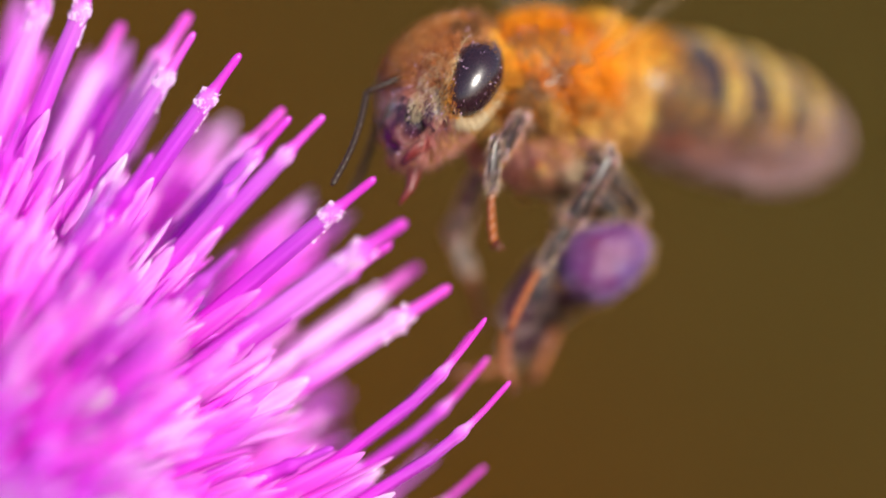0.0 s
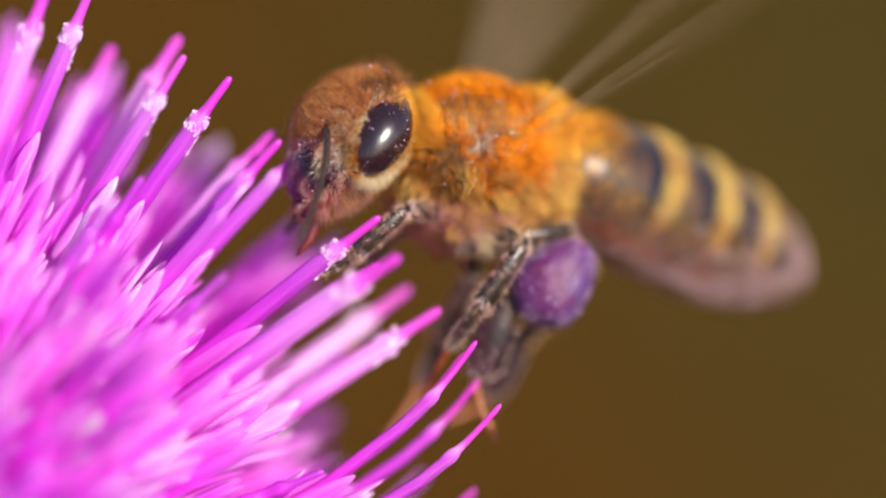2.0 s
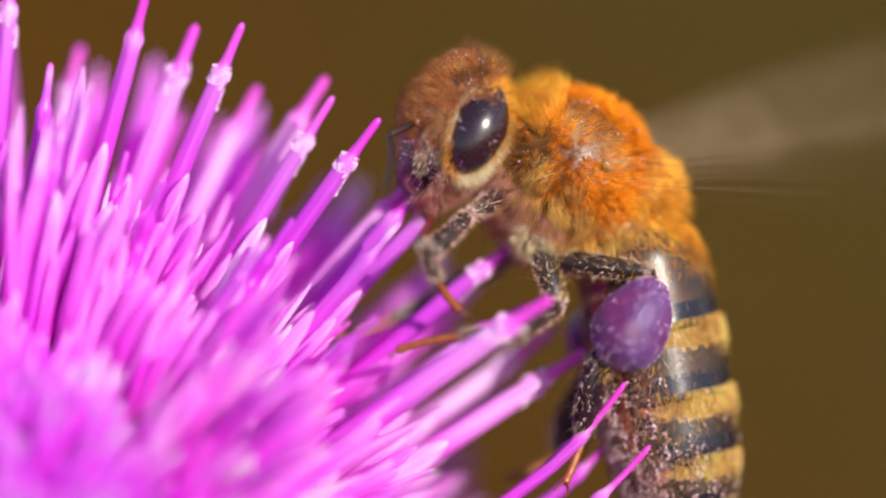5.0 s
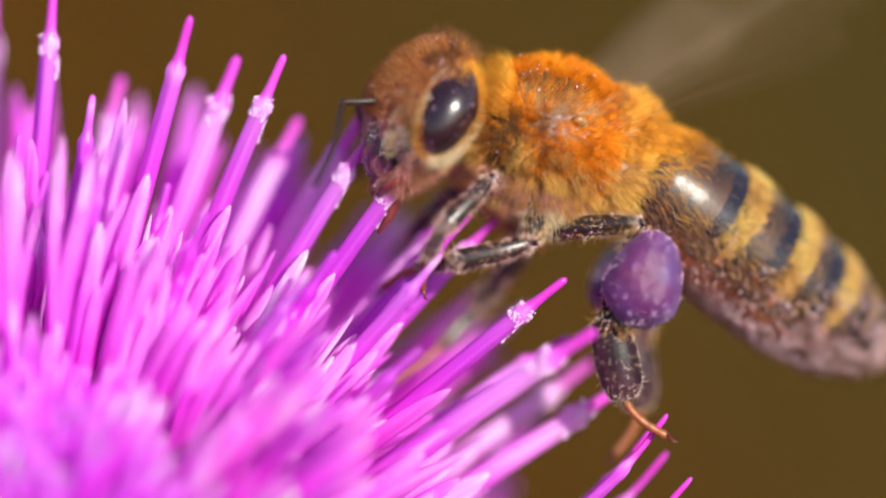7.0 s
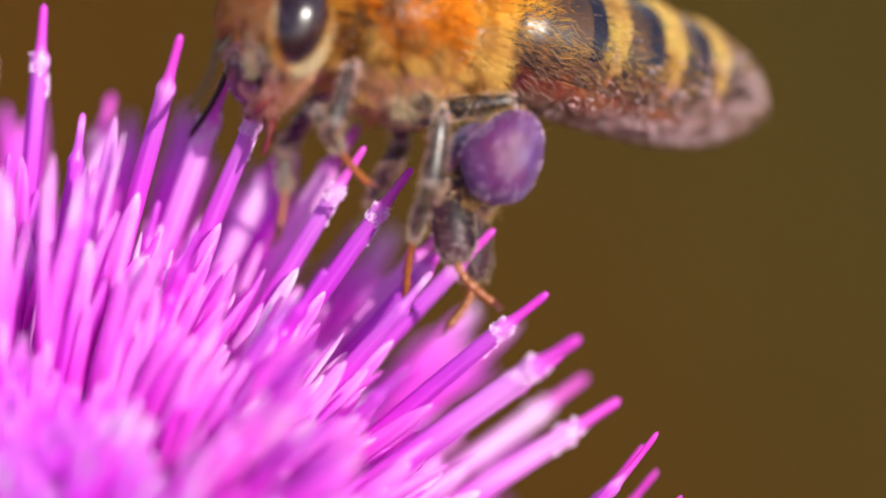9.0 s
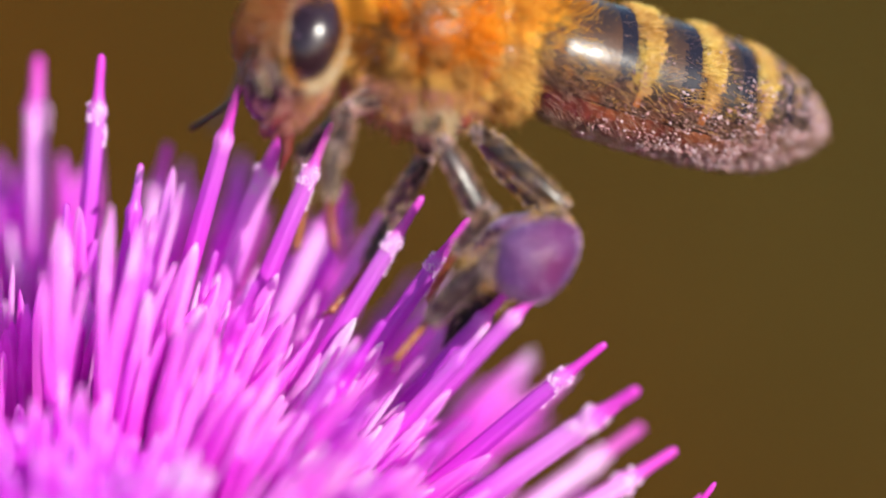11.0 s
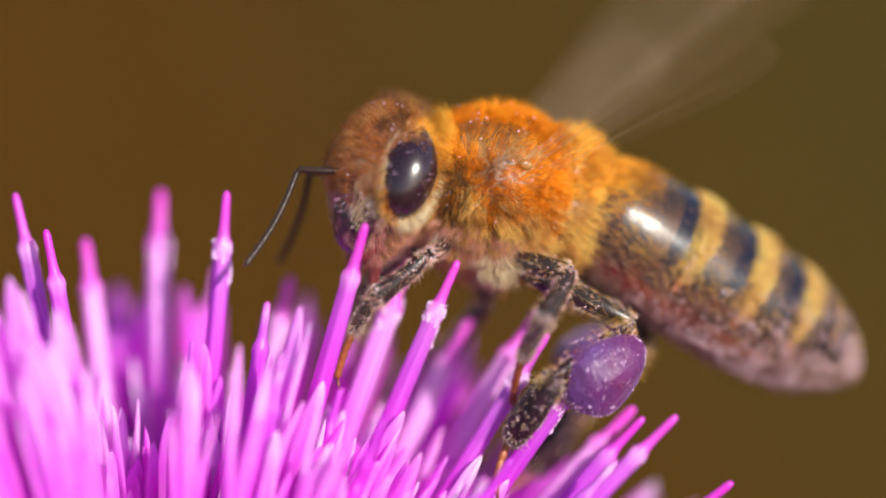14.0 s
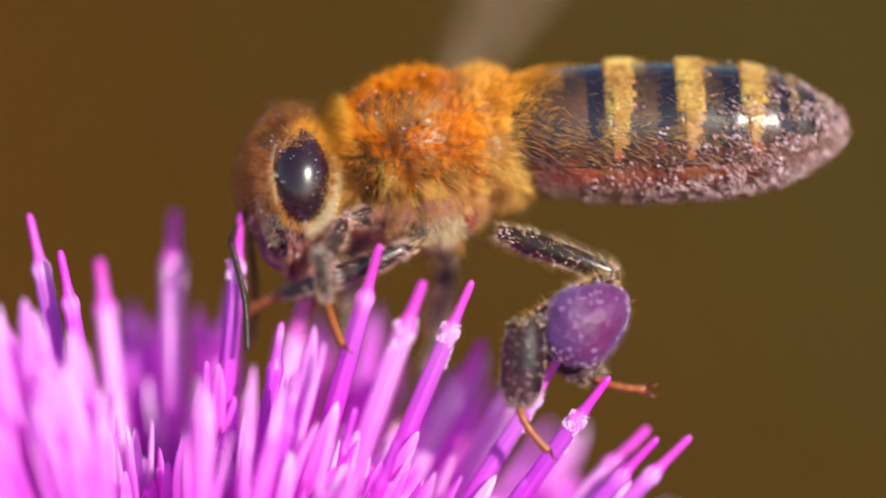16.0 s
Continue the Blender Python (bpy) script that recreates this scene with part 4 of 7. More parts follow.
def build_abdomen():
    rng = random.Random(23)

    def skin(bm, u0, u1, lift, a0, a1, steps=6, sides=36, mats=None, closed=False):
        rows = []
        for i in range(steps + 1):
            u = u0 + (u1 - u0) * i / steps
            r = girth(u) + lift * MM * (0.4 + 0.6 * i / steps)
            rows.append([bm.verts.new((u * ABD, r * 1.04 * math.sin(a), r * math.cos(a) - 0.12 * MM * u)) for a in
                         (a0 + (a1 - a0) * k / sides for k in range(sides + (0 if closed else 1)))])
        n = len(rows[0])
        for i in range(steps):
            for k in range(n if closed else n - 1):
                f = bm.faces.new((rows[i][k], rows[i + 1][k], rows[i + 1][(k + 1) % n], rows[i][(k + 1) % n]))
                if mats:
                    f.material_index = mats(i, k)
        return rows

    bm = bmesh.new()
    rows = skin(bm, 0.0, 1.0, -0.06, 0, 2 * math.pi, 24, 36, None, True)
    bm.faces.new(rows[0])
    bm.faces.new(rows[-1][::-1])
    abdomen = part("abdomen", bm, M_BELLY, bee, "banded dark and yellow abdomen dusted with pollen")
    bee_parts["abdomen"] = abdomen
    edges = [0.02, 0.31, 0.515, 0.70, 0.835, 0.925, 0.995]
    wrap = radians(118)

    def on_skin(u, a, lift):
        r = girth(u) + lift * MM
        return (u * ABD, r * 1.04 * math.sin(a), r * math.cos(a) - 0.12 * MM * u), (0.1, math.sin(a), math.cos(a))

    def rag(u, a):
        """Frays the borders of the bands."""
        return noise.noise((u * 30, a * 9, 1.0))

    for i in range(6):
        u0, u1 = max(edges[i] - 0.03, 0.0), min(edges[i + 1] + 0.02, 0.998)
        steps, sides = 22, 84
        band = (0.0, 0.076, 0.072, 0.066, 0.012, 0.0)[i]

        def zone(k, c):
            u, a = u0 + (u1 - u0) * (k + 0.5) / steps, abs(-wrap + 2 * wrap * (c + 0.5) / sides)
            past = u - edges[i] + 0.016 * rag(u, a)
            if a > radians(97) + 0.25 * rag(u * 0.5, a * 0.5):
                return 4 if band and -0.02 < past < 0.045 and a < radians(109) else 3
            if past < band * (1.0 - 0.35 * max(0.0, a - 0.9)):
                return 0
            return 2 if u > edges[i + 1] - (0.055 if i < 3 else 0.03) + 0.008 * rag(u, a * 2) else 1

        bm = bmesh.new()
        skin(bm, u0, u1, 0.055, -wrap, wrap, steps, sides, zone)
        tergite = part("tergite", mesh_of("tergite", bm, [M_BAND, M_CUTICLE, M_EDGE, M_FLANK, M_AMBER]), None, abdomen, "glossy dark back plate with an amber front edge")
        sol = tergite.modifiers.new("thickness", "SOLIDIFY")
        sol.thickness = 0.03 * MM
        # the felted yellow band, thinning out down the flank; on the first plate a golden tuft
        roots = []
        while len(roots) < (3800, 4600, 4300, 3500, 200, 60)[i]:
            if i == 0:
                u, a = abs(rng.gauss(0.02, 0.070)), rng.gauss(0, 0.62)
            else:
                a = rng.uniform(-1.62, 1.62)
                u = edges[i] - 0.01 + (rng.random() if rng.random() < 0.95 else 1.0 + 0.7 * rng.random() ** 2) * max(band, 0.03) * (1.0 - 0.30 * max(0.0, abs(a) - 0.9))
                if abs(a) > 1.15 and rng.random() < (abs(a) - 1.15) * 2.2 or rng.random() < 0.25 + 1.2 * rag(u, a):
                    continue
            roots.append(on_skin(u, a, 0.05))
        hairs("hair_band", roots, (0.22 if i == 0 else 0.17) * MM, 0.0045 * MM, M_FUR_GOLD if i == 0 else M_FUR_YELLOW, abdomen, rng, (0.7, 0, 0), 0.35, 0.3, "golden tuft" if i == 0 else "felted yellow hair band", 0.45)
        # sparse short hair on the glossy zone, more of it on the flank
        roots = [on_skin(rng.uniform(u0, u1), rng.uniform(-1.4, 1.4), 0.06) for _ in range(90)]
        roots += [on_skin(rng.uniform(u0, u1), rng.choice((-1, 1)) * rng.gauss(1.85, 0.20), 0.06) for _ in range(700)]
        if i < 3:
            curls = [on_skin(rng.uniform(u0, u1), rng.choice((-1, 1)) * rng.gauss(1.55, 0.22), 0.06) for _ in range((480, 300, 200)[i])]
            hairs("flank_hair", curls, 0.25 * MM, 0.0045 * MM, M_FUR_TAN, abdomen, rng, (0.9, 0, -0.1), 0.5, 0.35, "tan curls on the flank", 0.6)
        hairs("flank_hair", roots, 0.20 * MM, 0.0045 * MM, M_FUR_DUSK, abdomen, rng, (1.0, 0, -0.2), 0.3, 0.25, "", 0.5)
    for i in range(5):
        u0, u1 = 0.06 + 0.175 * i, 0.06 + 0.175 * (i + 1) + 0.03
        bm = bmesh.new()
        skin(bm, u0, min(u1, 0.97), 0.04, radians(114), radians(246), 6, 20)
        sternite = part("sternite", bm, M_BELLY, abdomen, "russet belly plate")
        sol = sternite.modifiers.new("thickness", "SOLIDIFY")
        sol.thickness = 0.03 * MM
    # belly hair, then the crumbly dust on flanks and tip, in clots
    roots = [on_skin(rng.uniform(0.10, 0.97), math.pi + rng.gauss(0, 0.85), 0.03) for _ in range(5200)]
    hairs("belly_hair", roots, 0.26 * MM, 0.005 * MM, M_FUR_DUSK, abdomen, rng, (0.6, 0, -0.1), 0.4, 0.35, "pinkish belly hair", 0.6)

    def clots(count, reach, wide, low, high, sizes, mat, label):
        pts = []
        while len(pts) < count:
            u = 1 - abs(rng.gauss(0, reach))
            if u < 0.24:
                continue
            a = math.pi + rng.gauss(0, wide + 0.75 * max(0.0, u - 0.45))
            lump = noise.noise((u * 14, a * 3.2, 4.0)) + 0.6 * noise.noise((u * 40, a * 9, 7.0))
            if lump > -0.02 + 0.22 * rng.gauss(0, 1) - 0.5 * max(0.0, u - 0.80):
                pts.append(on_skin(u, a, rng.uniform(low, high) + 0.07 * max(0.0, lump))[0])
        me = crumbs(pts, [rng.choice(sizes) * rng.uniform(0.7, 1.2) * MM for _ in pts], rng)
        me.materials.append(mat)
        tagged(part("pollen_dust", me, mat, abdomen, label), kind="stuff")

    clots(8500, 0.35, 0.76, 0.05, 0.20, (0.012, 0.018, 0.026, 0.040), M_DUST, "mauve pollen crumbs")
    clots(2600, 0.16, 1.05, 0.05, 0.12, (0.008, 0.012, 0.018), M_DUST, "fine mauve pollen on the tip")
    clots(5000, 0.27, 0.80, 0.07, 0.20, (0.010, 0.016, 0.024, 0.042), M_TIPDUST, "pale mauve pollen crumbs")


def limb(name, key, pts, radii, mat, flat, hair, hair_mat, label, seed, sides=12):
    """A leg joint along local x with its own hair."""
    rng = random.Random(seed)
    bm = bmesh.new()
    tube(bm, [Vector(p) * MM for p in pts], [r * MM for r in radii], sides, flat, (0, 1, 0))
    ob = part(name, bm, mat, bee, label)
    bee_parts[key] = ob
    if hair:
        roots = []
        for _ in range(hair[0]):
            k = rng.uniform(0, len(pts) - 1.001)
            i, f = int(k), k - int(k)
            p = Vector(pts[i]).lerp(Vector(pts[i + 1]), f) * MM
            r = (radii[i] * (1 - f) + radii[i + 1] * f) * MM
            a = rng.uniform(0, 6.283)
            n = Vector((0, math.sin(a), math.cos(a) * flat))
            roots.append((p + n * r * 0.95, n))
        hairs("leg_hair", roots, hair[1] * MM, 0.0042 * MM, hair_mat, ob, rng, (0.5, 0, 0), 0.4, 0.4)
        hairs("leg_hair", rng.sample(roots, 170), hair[1] * 1.7 * MM, 0.0045 * MM, M_CREAM, ob, rng, (0.5, 0, 0), 0.5, 0.5, "longer pale hairs", 0.4, 6)
        pts2 = [p + n * 0.05 * MM for p, n in rng.sample(roots, min(330 if radii[2] > 0.3 else 230, len(roots)))]
        me = crumbs(pts2, [rng.choice((0.007, 0.011, 0.016, 0.024)) * rng.uniform(0.7, 1.4) * MM for _ in pts2], rng)
        me.materials.append(M_TIPDUST)
        tagged(part("pollen_dust", me, M_TIPDUST, ob), kind="stuff")
    return ob


def build_legs():
    for tag, seed in (("near", 50), ("far", 70)):
        for kind, lf, lt, la, w in (("fore", 1.9, 1.75, 1.95, 0.20), ("mid", 2.3, 2.0, 2.7, 0.23), ("hind", 2.9, 2.6, 2.6, 0.28)):
            limb("femur", f"{kind}_femur_{tag}", [(0, 0, 0), (0.12, 0, 0), (lf * 0.35, 0.03, 0), (lf * 0.75, 0, 0), (lf, 0, 0)],
                 [w * 0.5, w * 0.85, w * 1.15, w * 1.25, w * 0.7], M_LEG, 0.8, (620, 0.15), M_FUR_PINK_BOUNCE if kind == "fore" else M_FUR_TAN, f"dark {kind} thigh fringed with pale hair", seed)
            if kind == "hind":
                pts = [(0, 0, 0), (0.2, 0, 0), (0.7, 0.02, 0), (1.5, 0.04, 0), (2.3, 0.03, 0), (lt, 0, 0)]
                rad = [0.16, 0.22, 0.33, 0.42, 0.42, 0.34]
                flat = 0.5
            else:
                pts = [(0, 0, 0), (0.12, 0, 0), (lt * 0.4, 0.02, 0), (lt * 0.85, 0.02, 0), (lt, 0, 0)]
                rad = [w * 0.55, w * 0.85, w * 1.0, w * 1.15, w * 0.7]
                flat = 0.8
            tibia = limb("tibia", f"{kind}_tibia_{tag}", pts, rad, M_HIND if kind == "hind" else M_LEG, flat, (700, 0.26) if kind == "hind" else (520, 0.15), M_FUR_TAN if kind == "hind" else M_FUR_PINK_BOUNCE, f"glossy dark {kind} shin", seed + 1)
            if kind == "hind":
                load(tibia, seed)
            dark = 0.58 if kind == "hind" else 0.42
            b = la * dark
            wb = 0.50 if kind == "hind" else w * 0.8
            tarsus = limb("tarsus", f"{kind}_tarsus_{tag}", [(-0.5, 0, 0), (-0.3, 0, 0), (b * 0.35, 0, 0), (b * 0.75, 0, 0), (b * 0.97, 0, 0), (b, 0, 0)],
                          [wb * 0.40, wb * 0.85, wb, wb * 0.92, wb * 0.62, wb * 0.22], M_HIND if kind == "hind" else M_LEG, 0.6, (1000, 0.12) if kind == "hind" else (800, 0.12), M_FUR_DARK if kind == "hind" else M_FUR_DUSK, f"dark bristly {kind} foot joint", seed + 2)
            # the small orange joints and the claws
            bm = bmesh.new()
            pts, rad = [(b * 0.97, 0, 0)], [0.06]
            lean = 0.42 if kind == "hind" else 0.10  # the foot bows to one side
            for k in range(5):
                for s, r in ((0.25, 0.092), (0.8, 0.105), (1.0, 0.078)):
                    u = (k + s) / 5
                    pts.append((b + (la - b) * u * (1 - 0.22 * lean * u), (la - b) * lean * u ** 1.6 * 1.6, 0))
                    rad.append(r)
            toe = pts[-1]
            tube(bm, [Vector(q) * MM for q in pts], [q * MM for q in rad], 8)
            part("foot", bm, M_TARSUS, tarsus, "orange jointed foot")
            for side in (-1, 1):
                bm = bmesh.new()
                tube(bm, [Vector(q) * MM for q in ((toe[0] - 0.05, toe[1], side * 0.04), (toe[0] + 0.14, toe[1] + 0.10, side * 0.15), (toe[0] + 0.18, toe[1] + 0.22, side * 0.17))], [0.045 * MM, 0.03 * MM, 0.008 * MM], 6)
                part("claw", bm, M_MOUTH, tarsus, "dark red claw")


def load(tibia, seed):
    """The lump of packed pollen on the hind shin."""
    rng = random.Random(seed + 9)
    bm = bmesh.new()
    off = Vector((seed, 3.1, 7.7))

    def lumpy(p):
        k = 1 + 0.09 * noise.noise(p * 1.3 + off) + 0.025 * noise.noise(p * 5 + off) + 0.014 * noise.noise(p * 12 + off) + 0.008 * noise.noise(p * 24 + off)
        taper = 1.0 + 0.26 * p.x
        return Vector((p.x, p.y * taper, p.z * taper)) * k

    blob(bm, (1.15 * MM, 0.45 * MM, 0.14 * MM), (1.12 * MM, 0.86 * MM, 0.84 * MM), 80, 56, None, lumpy)
    part("pollen_load", bm, M_LOAD, tibia, "big purple pollen lump packed on the shin")
    pts = []
    while len(pts) < 520:  # loose pale grains lie in drifts and double as painted glints
        d = Vector((rng.gauss(0, 1), rng.gauss(0, 1), rng.gauss(0, 1))).normalized()
        if noise.noise(d * 3.0 + off) > 0.08 + 0.16 * rng.gauss(0, 1):
            q = lumpy(d) * 1.012
            pts.append(Vector((1.15 * MM + q.x * 1.12 * MM, 0.45 * MM + q.y * 0.86 * MM, 0.14 * MM + q.z * 0.84 * MM)))
    roots = on_blob(rng, (1.15 * MM, 0.45 * MM, 0.14 * MM), (1.12 * MM, 0.84 * MM, 0.82 * MM), 36)
    hairs("basket_hair", roots, 0.26 * MM, 0.005 * MM, M_FUR_TAN, tibia, rng, (0.3, 0, 0), 0.5, 0.5)
    me = crumbs(pts, [rng.choice((0.006, 0.009, 0.013, 0.020)) * rng.uniform(0.8, 1.2) * MM for _ in pts], rng)
    me.materials.append(M_POLLEN)
    tagged(part("pollen_dust", me, M_POLLEN, tibia), kind="stuff")


def build_antennae():
    for tag, seed in (("near", 90), ("far", 94)):
        bm = bmesh.new()
        tube(bm, [(0, 0, 0), (0.08 * MM, 0, 0), (0.6 * MM, 0.02 * MM, 0), (1.2 * MM, 0, 0), (1.25 * MM, 0, 0)], [0.06 * MM, 0.085 * MM, 0.08 * MM, 0.075 * MM, 0.05 * MM], 10)
        bee_parts["scape_" + tag] = part("scape", bm, M_FEELER, bee, "first long joint of the feeler")
        bm = bmesh.new()
        pts, rad = [], []
        for k in range(11):
            x, bow = 2.6 * k / 11, 0.0
            for s, r in ((0.02, 0.068), (0.12, 0.078), (0.20, 0.078), (0.23, 0.069)):
                u = (x + s) / 2.6
                pts.append(((x + s) * MM, 0.12 * math.sin(u * 3.14) * MM, 0))
                rad.append((r if u < 0.96 else r * 0.7) * MM)
        tube(bm, pts, rad, 10)
        bee_parts["flagellum_" + tag] = part("flagellum", bm, M_FEELER, bee, "jointed dark feeler whip")


def wing_mesh(length, width, seed):
    """A thin stiff membrane along local x, trailing edge to -y."""
    bm = bmesh.new()
    rows = []
    for i in range(19):
        u = i / 18
        lead = 0.10 * width * math.sin(u * math.pi)
        chord = width * (0.22 + 0.78 * math.sin(min(1.0, u * 1.25) * math.pi / 2)) * math.sqrt(max(0.0, 1 - max(0, (u - 0.72) / 0.28) ** 2.2))
        rows.append([bm.verts.new((u * length, lead - chord * v, 0.06 * length * math.sin(v * 3) * 0.15 + 0.01 * length * noise.noise((u * 4, v * 4, seed)))) for v in (0, 0.15, 0.35, 0.6, 0.82, 1.0)])
    for a, b in zip(rows, rows[1:]):
        for k in range(5):
            try:
                bm.faces.new((a[k], a[k + 1], b[k + 1], b[k]))
            except ValueError:
                pass
    return bm


def build_wings():
    for side, tag in ((-1, "near"), (1, "far")):
        for name, l, w in (("forewing", 9.6, 3.1), ("hindwing", 6.8, 2.0)):
            ob = part(name, wing_mesh(l * MM, w * MM, 3), M_WING, bee, "clear amber wing blurred by its beat")
            sol = ob.modifiers.new("thickness", "SOLIDIFY")
            sol.thickness = 0.012 * MM
            bm = bmesh.new()
            for v0, v1, reach in ((0.0, 0.02, 0.92), (0.22, 0.30, 0.85), (0.5, 0.62, 0.72)):
                tube(bm, [(u * reach * l * MM, (0.10 * math.sin(u * math.pi * reach) * w - w * (v0 * 0.3 + (v1 - v0 * 0.3) * u)) * MM, 0.03 * MM) for u in (0, 0.25, 0.5, 0.75, 1)],
                     [0.016 * MM, 0.014 * MM, 0.012 * MM, 0.010 * MM, 0.006 * MM], 6)
            part("vein", bm, M_VEIN, ob, "faint brown wing veins")
            bee_parts[f"{name}_{tag}"] = ob


def beat_wings():
    """The wings beat up and down about their roots all the time."""
    for side, tag in ((-1, "near"), (1, "far")):
        for name, x, z, sweep, lag in (("forewing", 0.25, 0.75, 44, 0.0), ("hindwing", 0.75, 0.65, 30, 0.12)):
            rows = []
            for i in range(0, 16 * FPS + 1):
                lift = 38 + 36 * math.cos(math.pi * (i + 0.42 + lag))
                root = Matrix.Translation((x * MM, side * 1.45 * MM, z * MM))
                # out to the side, raised by the beat, swept to the back
                out = Matrix.Rotation(radians(side * 90 - side * sweep), 4, "Z")
                raise_ = Matrix.Rotation(radians(-lift), 4, "Y")
                flip = Matrix.Rotation(radians(180 if side < 0 else 0), 4, "X")
                rows.append((i / FPS, root @ out @ raise_ @ flip))
            walk(bee_parts[f"{name}_{tag}"], rows)


build_thorax()
build_head()
build_abdomen()
build_legs()
build_antennae()
build_wings()


# ---- what moves ----
def motions():
    """Everything that moves: the bee on its way round the flower, and its limbs in its own space."""
    walk(bee, [
        (0, on_stage(2.23, 3.44, 3.61, -2.9, -4.3, 34.1)),
        (0.5, on_stage(2.08, 3.32, 3.09, -2.6, -4.2, 32.1)),
        (1, on_stage(0.06, 2.55, 2.09, 3.7, 7.4, 26.2)),
        (1.5, on_stage(0.54, 2.68, 1.29, 2.7, 5.4, 26.1)),
        (2, on_stage(0.79, 2.42, 2.61, 2.2, 4.2, 28.1)),
        (2.5, on_stage(1.11, 2.1, 2.44, 7, 13.9, 26.9)),
        (3, on_stage(1.32, 1.85, 2.07, 10.1, 21.5, 25.9)),
        (3.5, on_stage(1.18, 1.85, 2.3, 9.6, 20.6, 25.8)),
        (4, on_stage(1.5, 1.79, 2.32, 13.6, 30.2, 25.7)),
        (4.5, on_stage(1, 1.47, 1.95, 12.9, 39.9, 19.7)),
        (5, on_stage(-0.29, 1.59, 3.27, 10.9, 41.7, 16.2)),
        (5.2, on_stage(-0.6, 1.59, 3.35, 10.3, 40, 15.7)),
        (7.3, on_stage(-1.78, 0.89, 5.2, 4, 18.3, 12.7)),
        (7.5, on_stage(-1.48, 0.77, 5.6, 4.1, 18.7, 12.7)),
        (8, on_stage(-2.51, 0.64, 6.69, 0, 0.1, 15)),
        (8.2, on_stage(-3.26, 0.51, 7.17, 2.5, 8.5, 16.2)),
        (10.3, on_stage(-5.46, -0.45, 7.7, 0, -0.1, 6)),
        (10.5, on_stage(-5.5, -0.45, 7.77, 0.5, 4.9, 6)),
        (11, on_stage(-5.54, -0.26, 8.44, 1.1, 8, 8.1)),
        (11.5, on_stage(-5.73, 0.77, 8.07, 2.3, 10.7, 12.2)),
        (12, on_stage(-6.46, 1.4, 8.23, 0.7, 5.2, 8)),
        (12.5, on_stage(-7, 1.53, 8.4, -0.2, -1.6, 8)),
        (13, on_stage(-7.26, 1.53, 8.19, -2.8, -9.7, 16.2)),
        (13.5, on_stage(-7.84, 1.53, 7.94, 0.1, 0.3, 16)),
        (14, on_stage(-6.86, 1.53, 8.25, 2.6, 12.2, 12.3)),
        (14.5, on_stage(-7.5, 1.53, 8.22, 2.8, 15.4, 10.4)),
        (15, on_stage(-7.25, 1.53, 8.4, 0.7, 2, 18)),
        (15.5, on_stage(-8.2, 1.53, 8.89, -0.8, -2.9, 16)),
        (16, on_stage(-8.99, 1.53, 9.49, -0.4, -7.9, 3)),
    ])
    walk(bee_parts["head"], [
        (0, at_mm(-1.68, -0.13, 0.11, -1.9, 25.9, -4.4)),
        (0.5, at_mm(-1.79, -0.06, 0.12, -1.1, 20, -3.2)),
        (1, at_mm(-1.87, 0, 0.11, 0, 17, 0)),
        (1.5, at_mm(-1.96, 0.04, 0.18, 0, 25, 0)),
        (2, at_mm(-1.95, 0.04, 0.13, 0, 19, 0)),
        (2.5, at_mm(-1.92, 0.02, 0.07, 0, 12, 0)),
        (3, at_mm(-1.88, 0, 0.03, 0.1, 3, 2)),
        (3.5, at_mm(-1.85, -0.01, 0.06, 0.3, 8, 2)),
        (4, at_mm(-2, 0.05, -0.07, -0.3, -4, 4)),
        (4.5, at_mm(-2.05, 0.05, -0.15, -1, -6.9, 8.1)),
        (5, at_mm(-1.85, -0.01, -0.29, -4.6, -26.6, 10.1)),
        (5.2, at_mm(-1.77, -0.02, -0.25, -5.2, -29.6, 10.4)),
        (7.3, at_mm(-1.89, 0, 0, 0, 0, 9)),
        (7.5, at_mm(-1.87, 0, -0.06, -1.1, -6.9, 9.1)),
        (8, at_mm(-1.81, -0.02, 0.12, 2.1, 14.9, 8.3)),
        (8.2, at_mm(-1.72, -0.05, 0.02, -0.6, -5, 7)),
        (10.3, at_mm(-1.83, -0.01, 0.03, 0.5, 3, 10)),
        (10.5, at_mm(-1.74, -0.01, -0.01, -1.8, -9.8, 10.2)),
        (11, at_mm(-2.01, 0.02, -0.1, -0.9, -4.9, 10)),
        (11.5, at_mm(-1.96, 0.02, -0.12, -1.4, -8.9, 9.1)),
        (12, at_mm(-1.69, -0.03, 0.03, -1.5, -6.8, 12.1)),
        (12.5, at_mm(-1.63, -0.03, 0.07, -1, -4.9, 12)),
        (13, at_mm(-1.52, -0.1, 0.13, 1.2, 10.9, 6.1)),
        (13.5, at_mm(-1.67, -0.06, 0.12, 1.7, 15.9, 6.2)),
        (14, at_mm(-1.56, -0.07, 0.09, -0.9, -5.9, 9)),
        (14.5, at_mm(-1.69, -0.03, 0.03, -1.7, -6.8, 14.1)),
        (15, at_mm(-1.67, -0.07, 0.07, 0.2, 2, 6)),
        (15.5, at_mm(-1.78, -0.03, -0.01, -0.8, -8, 6.1)),
        (16, at_mm(-1.84, 0, -0.01, -0.4, -4, 6)),
    ])
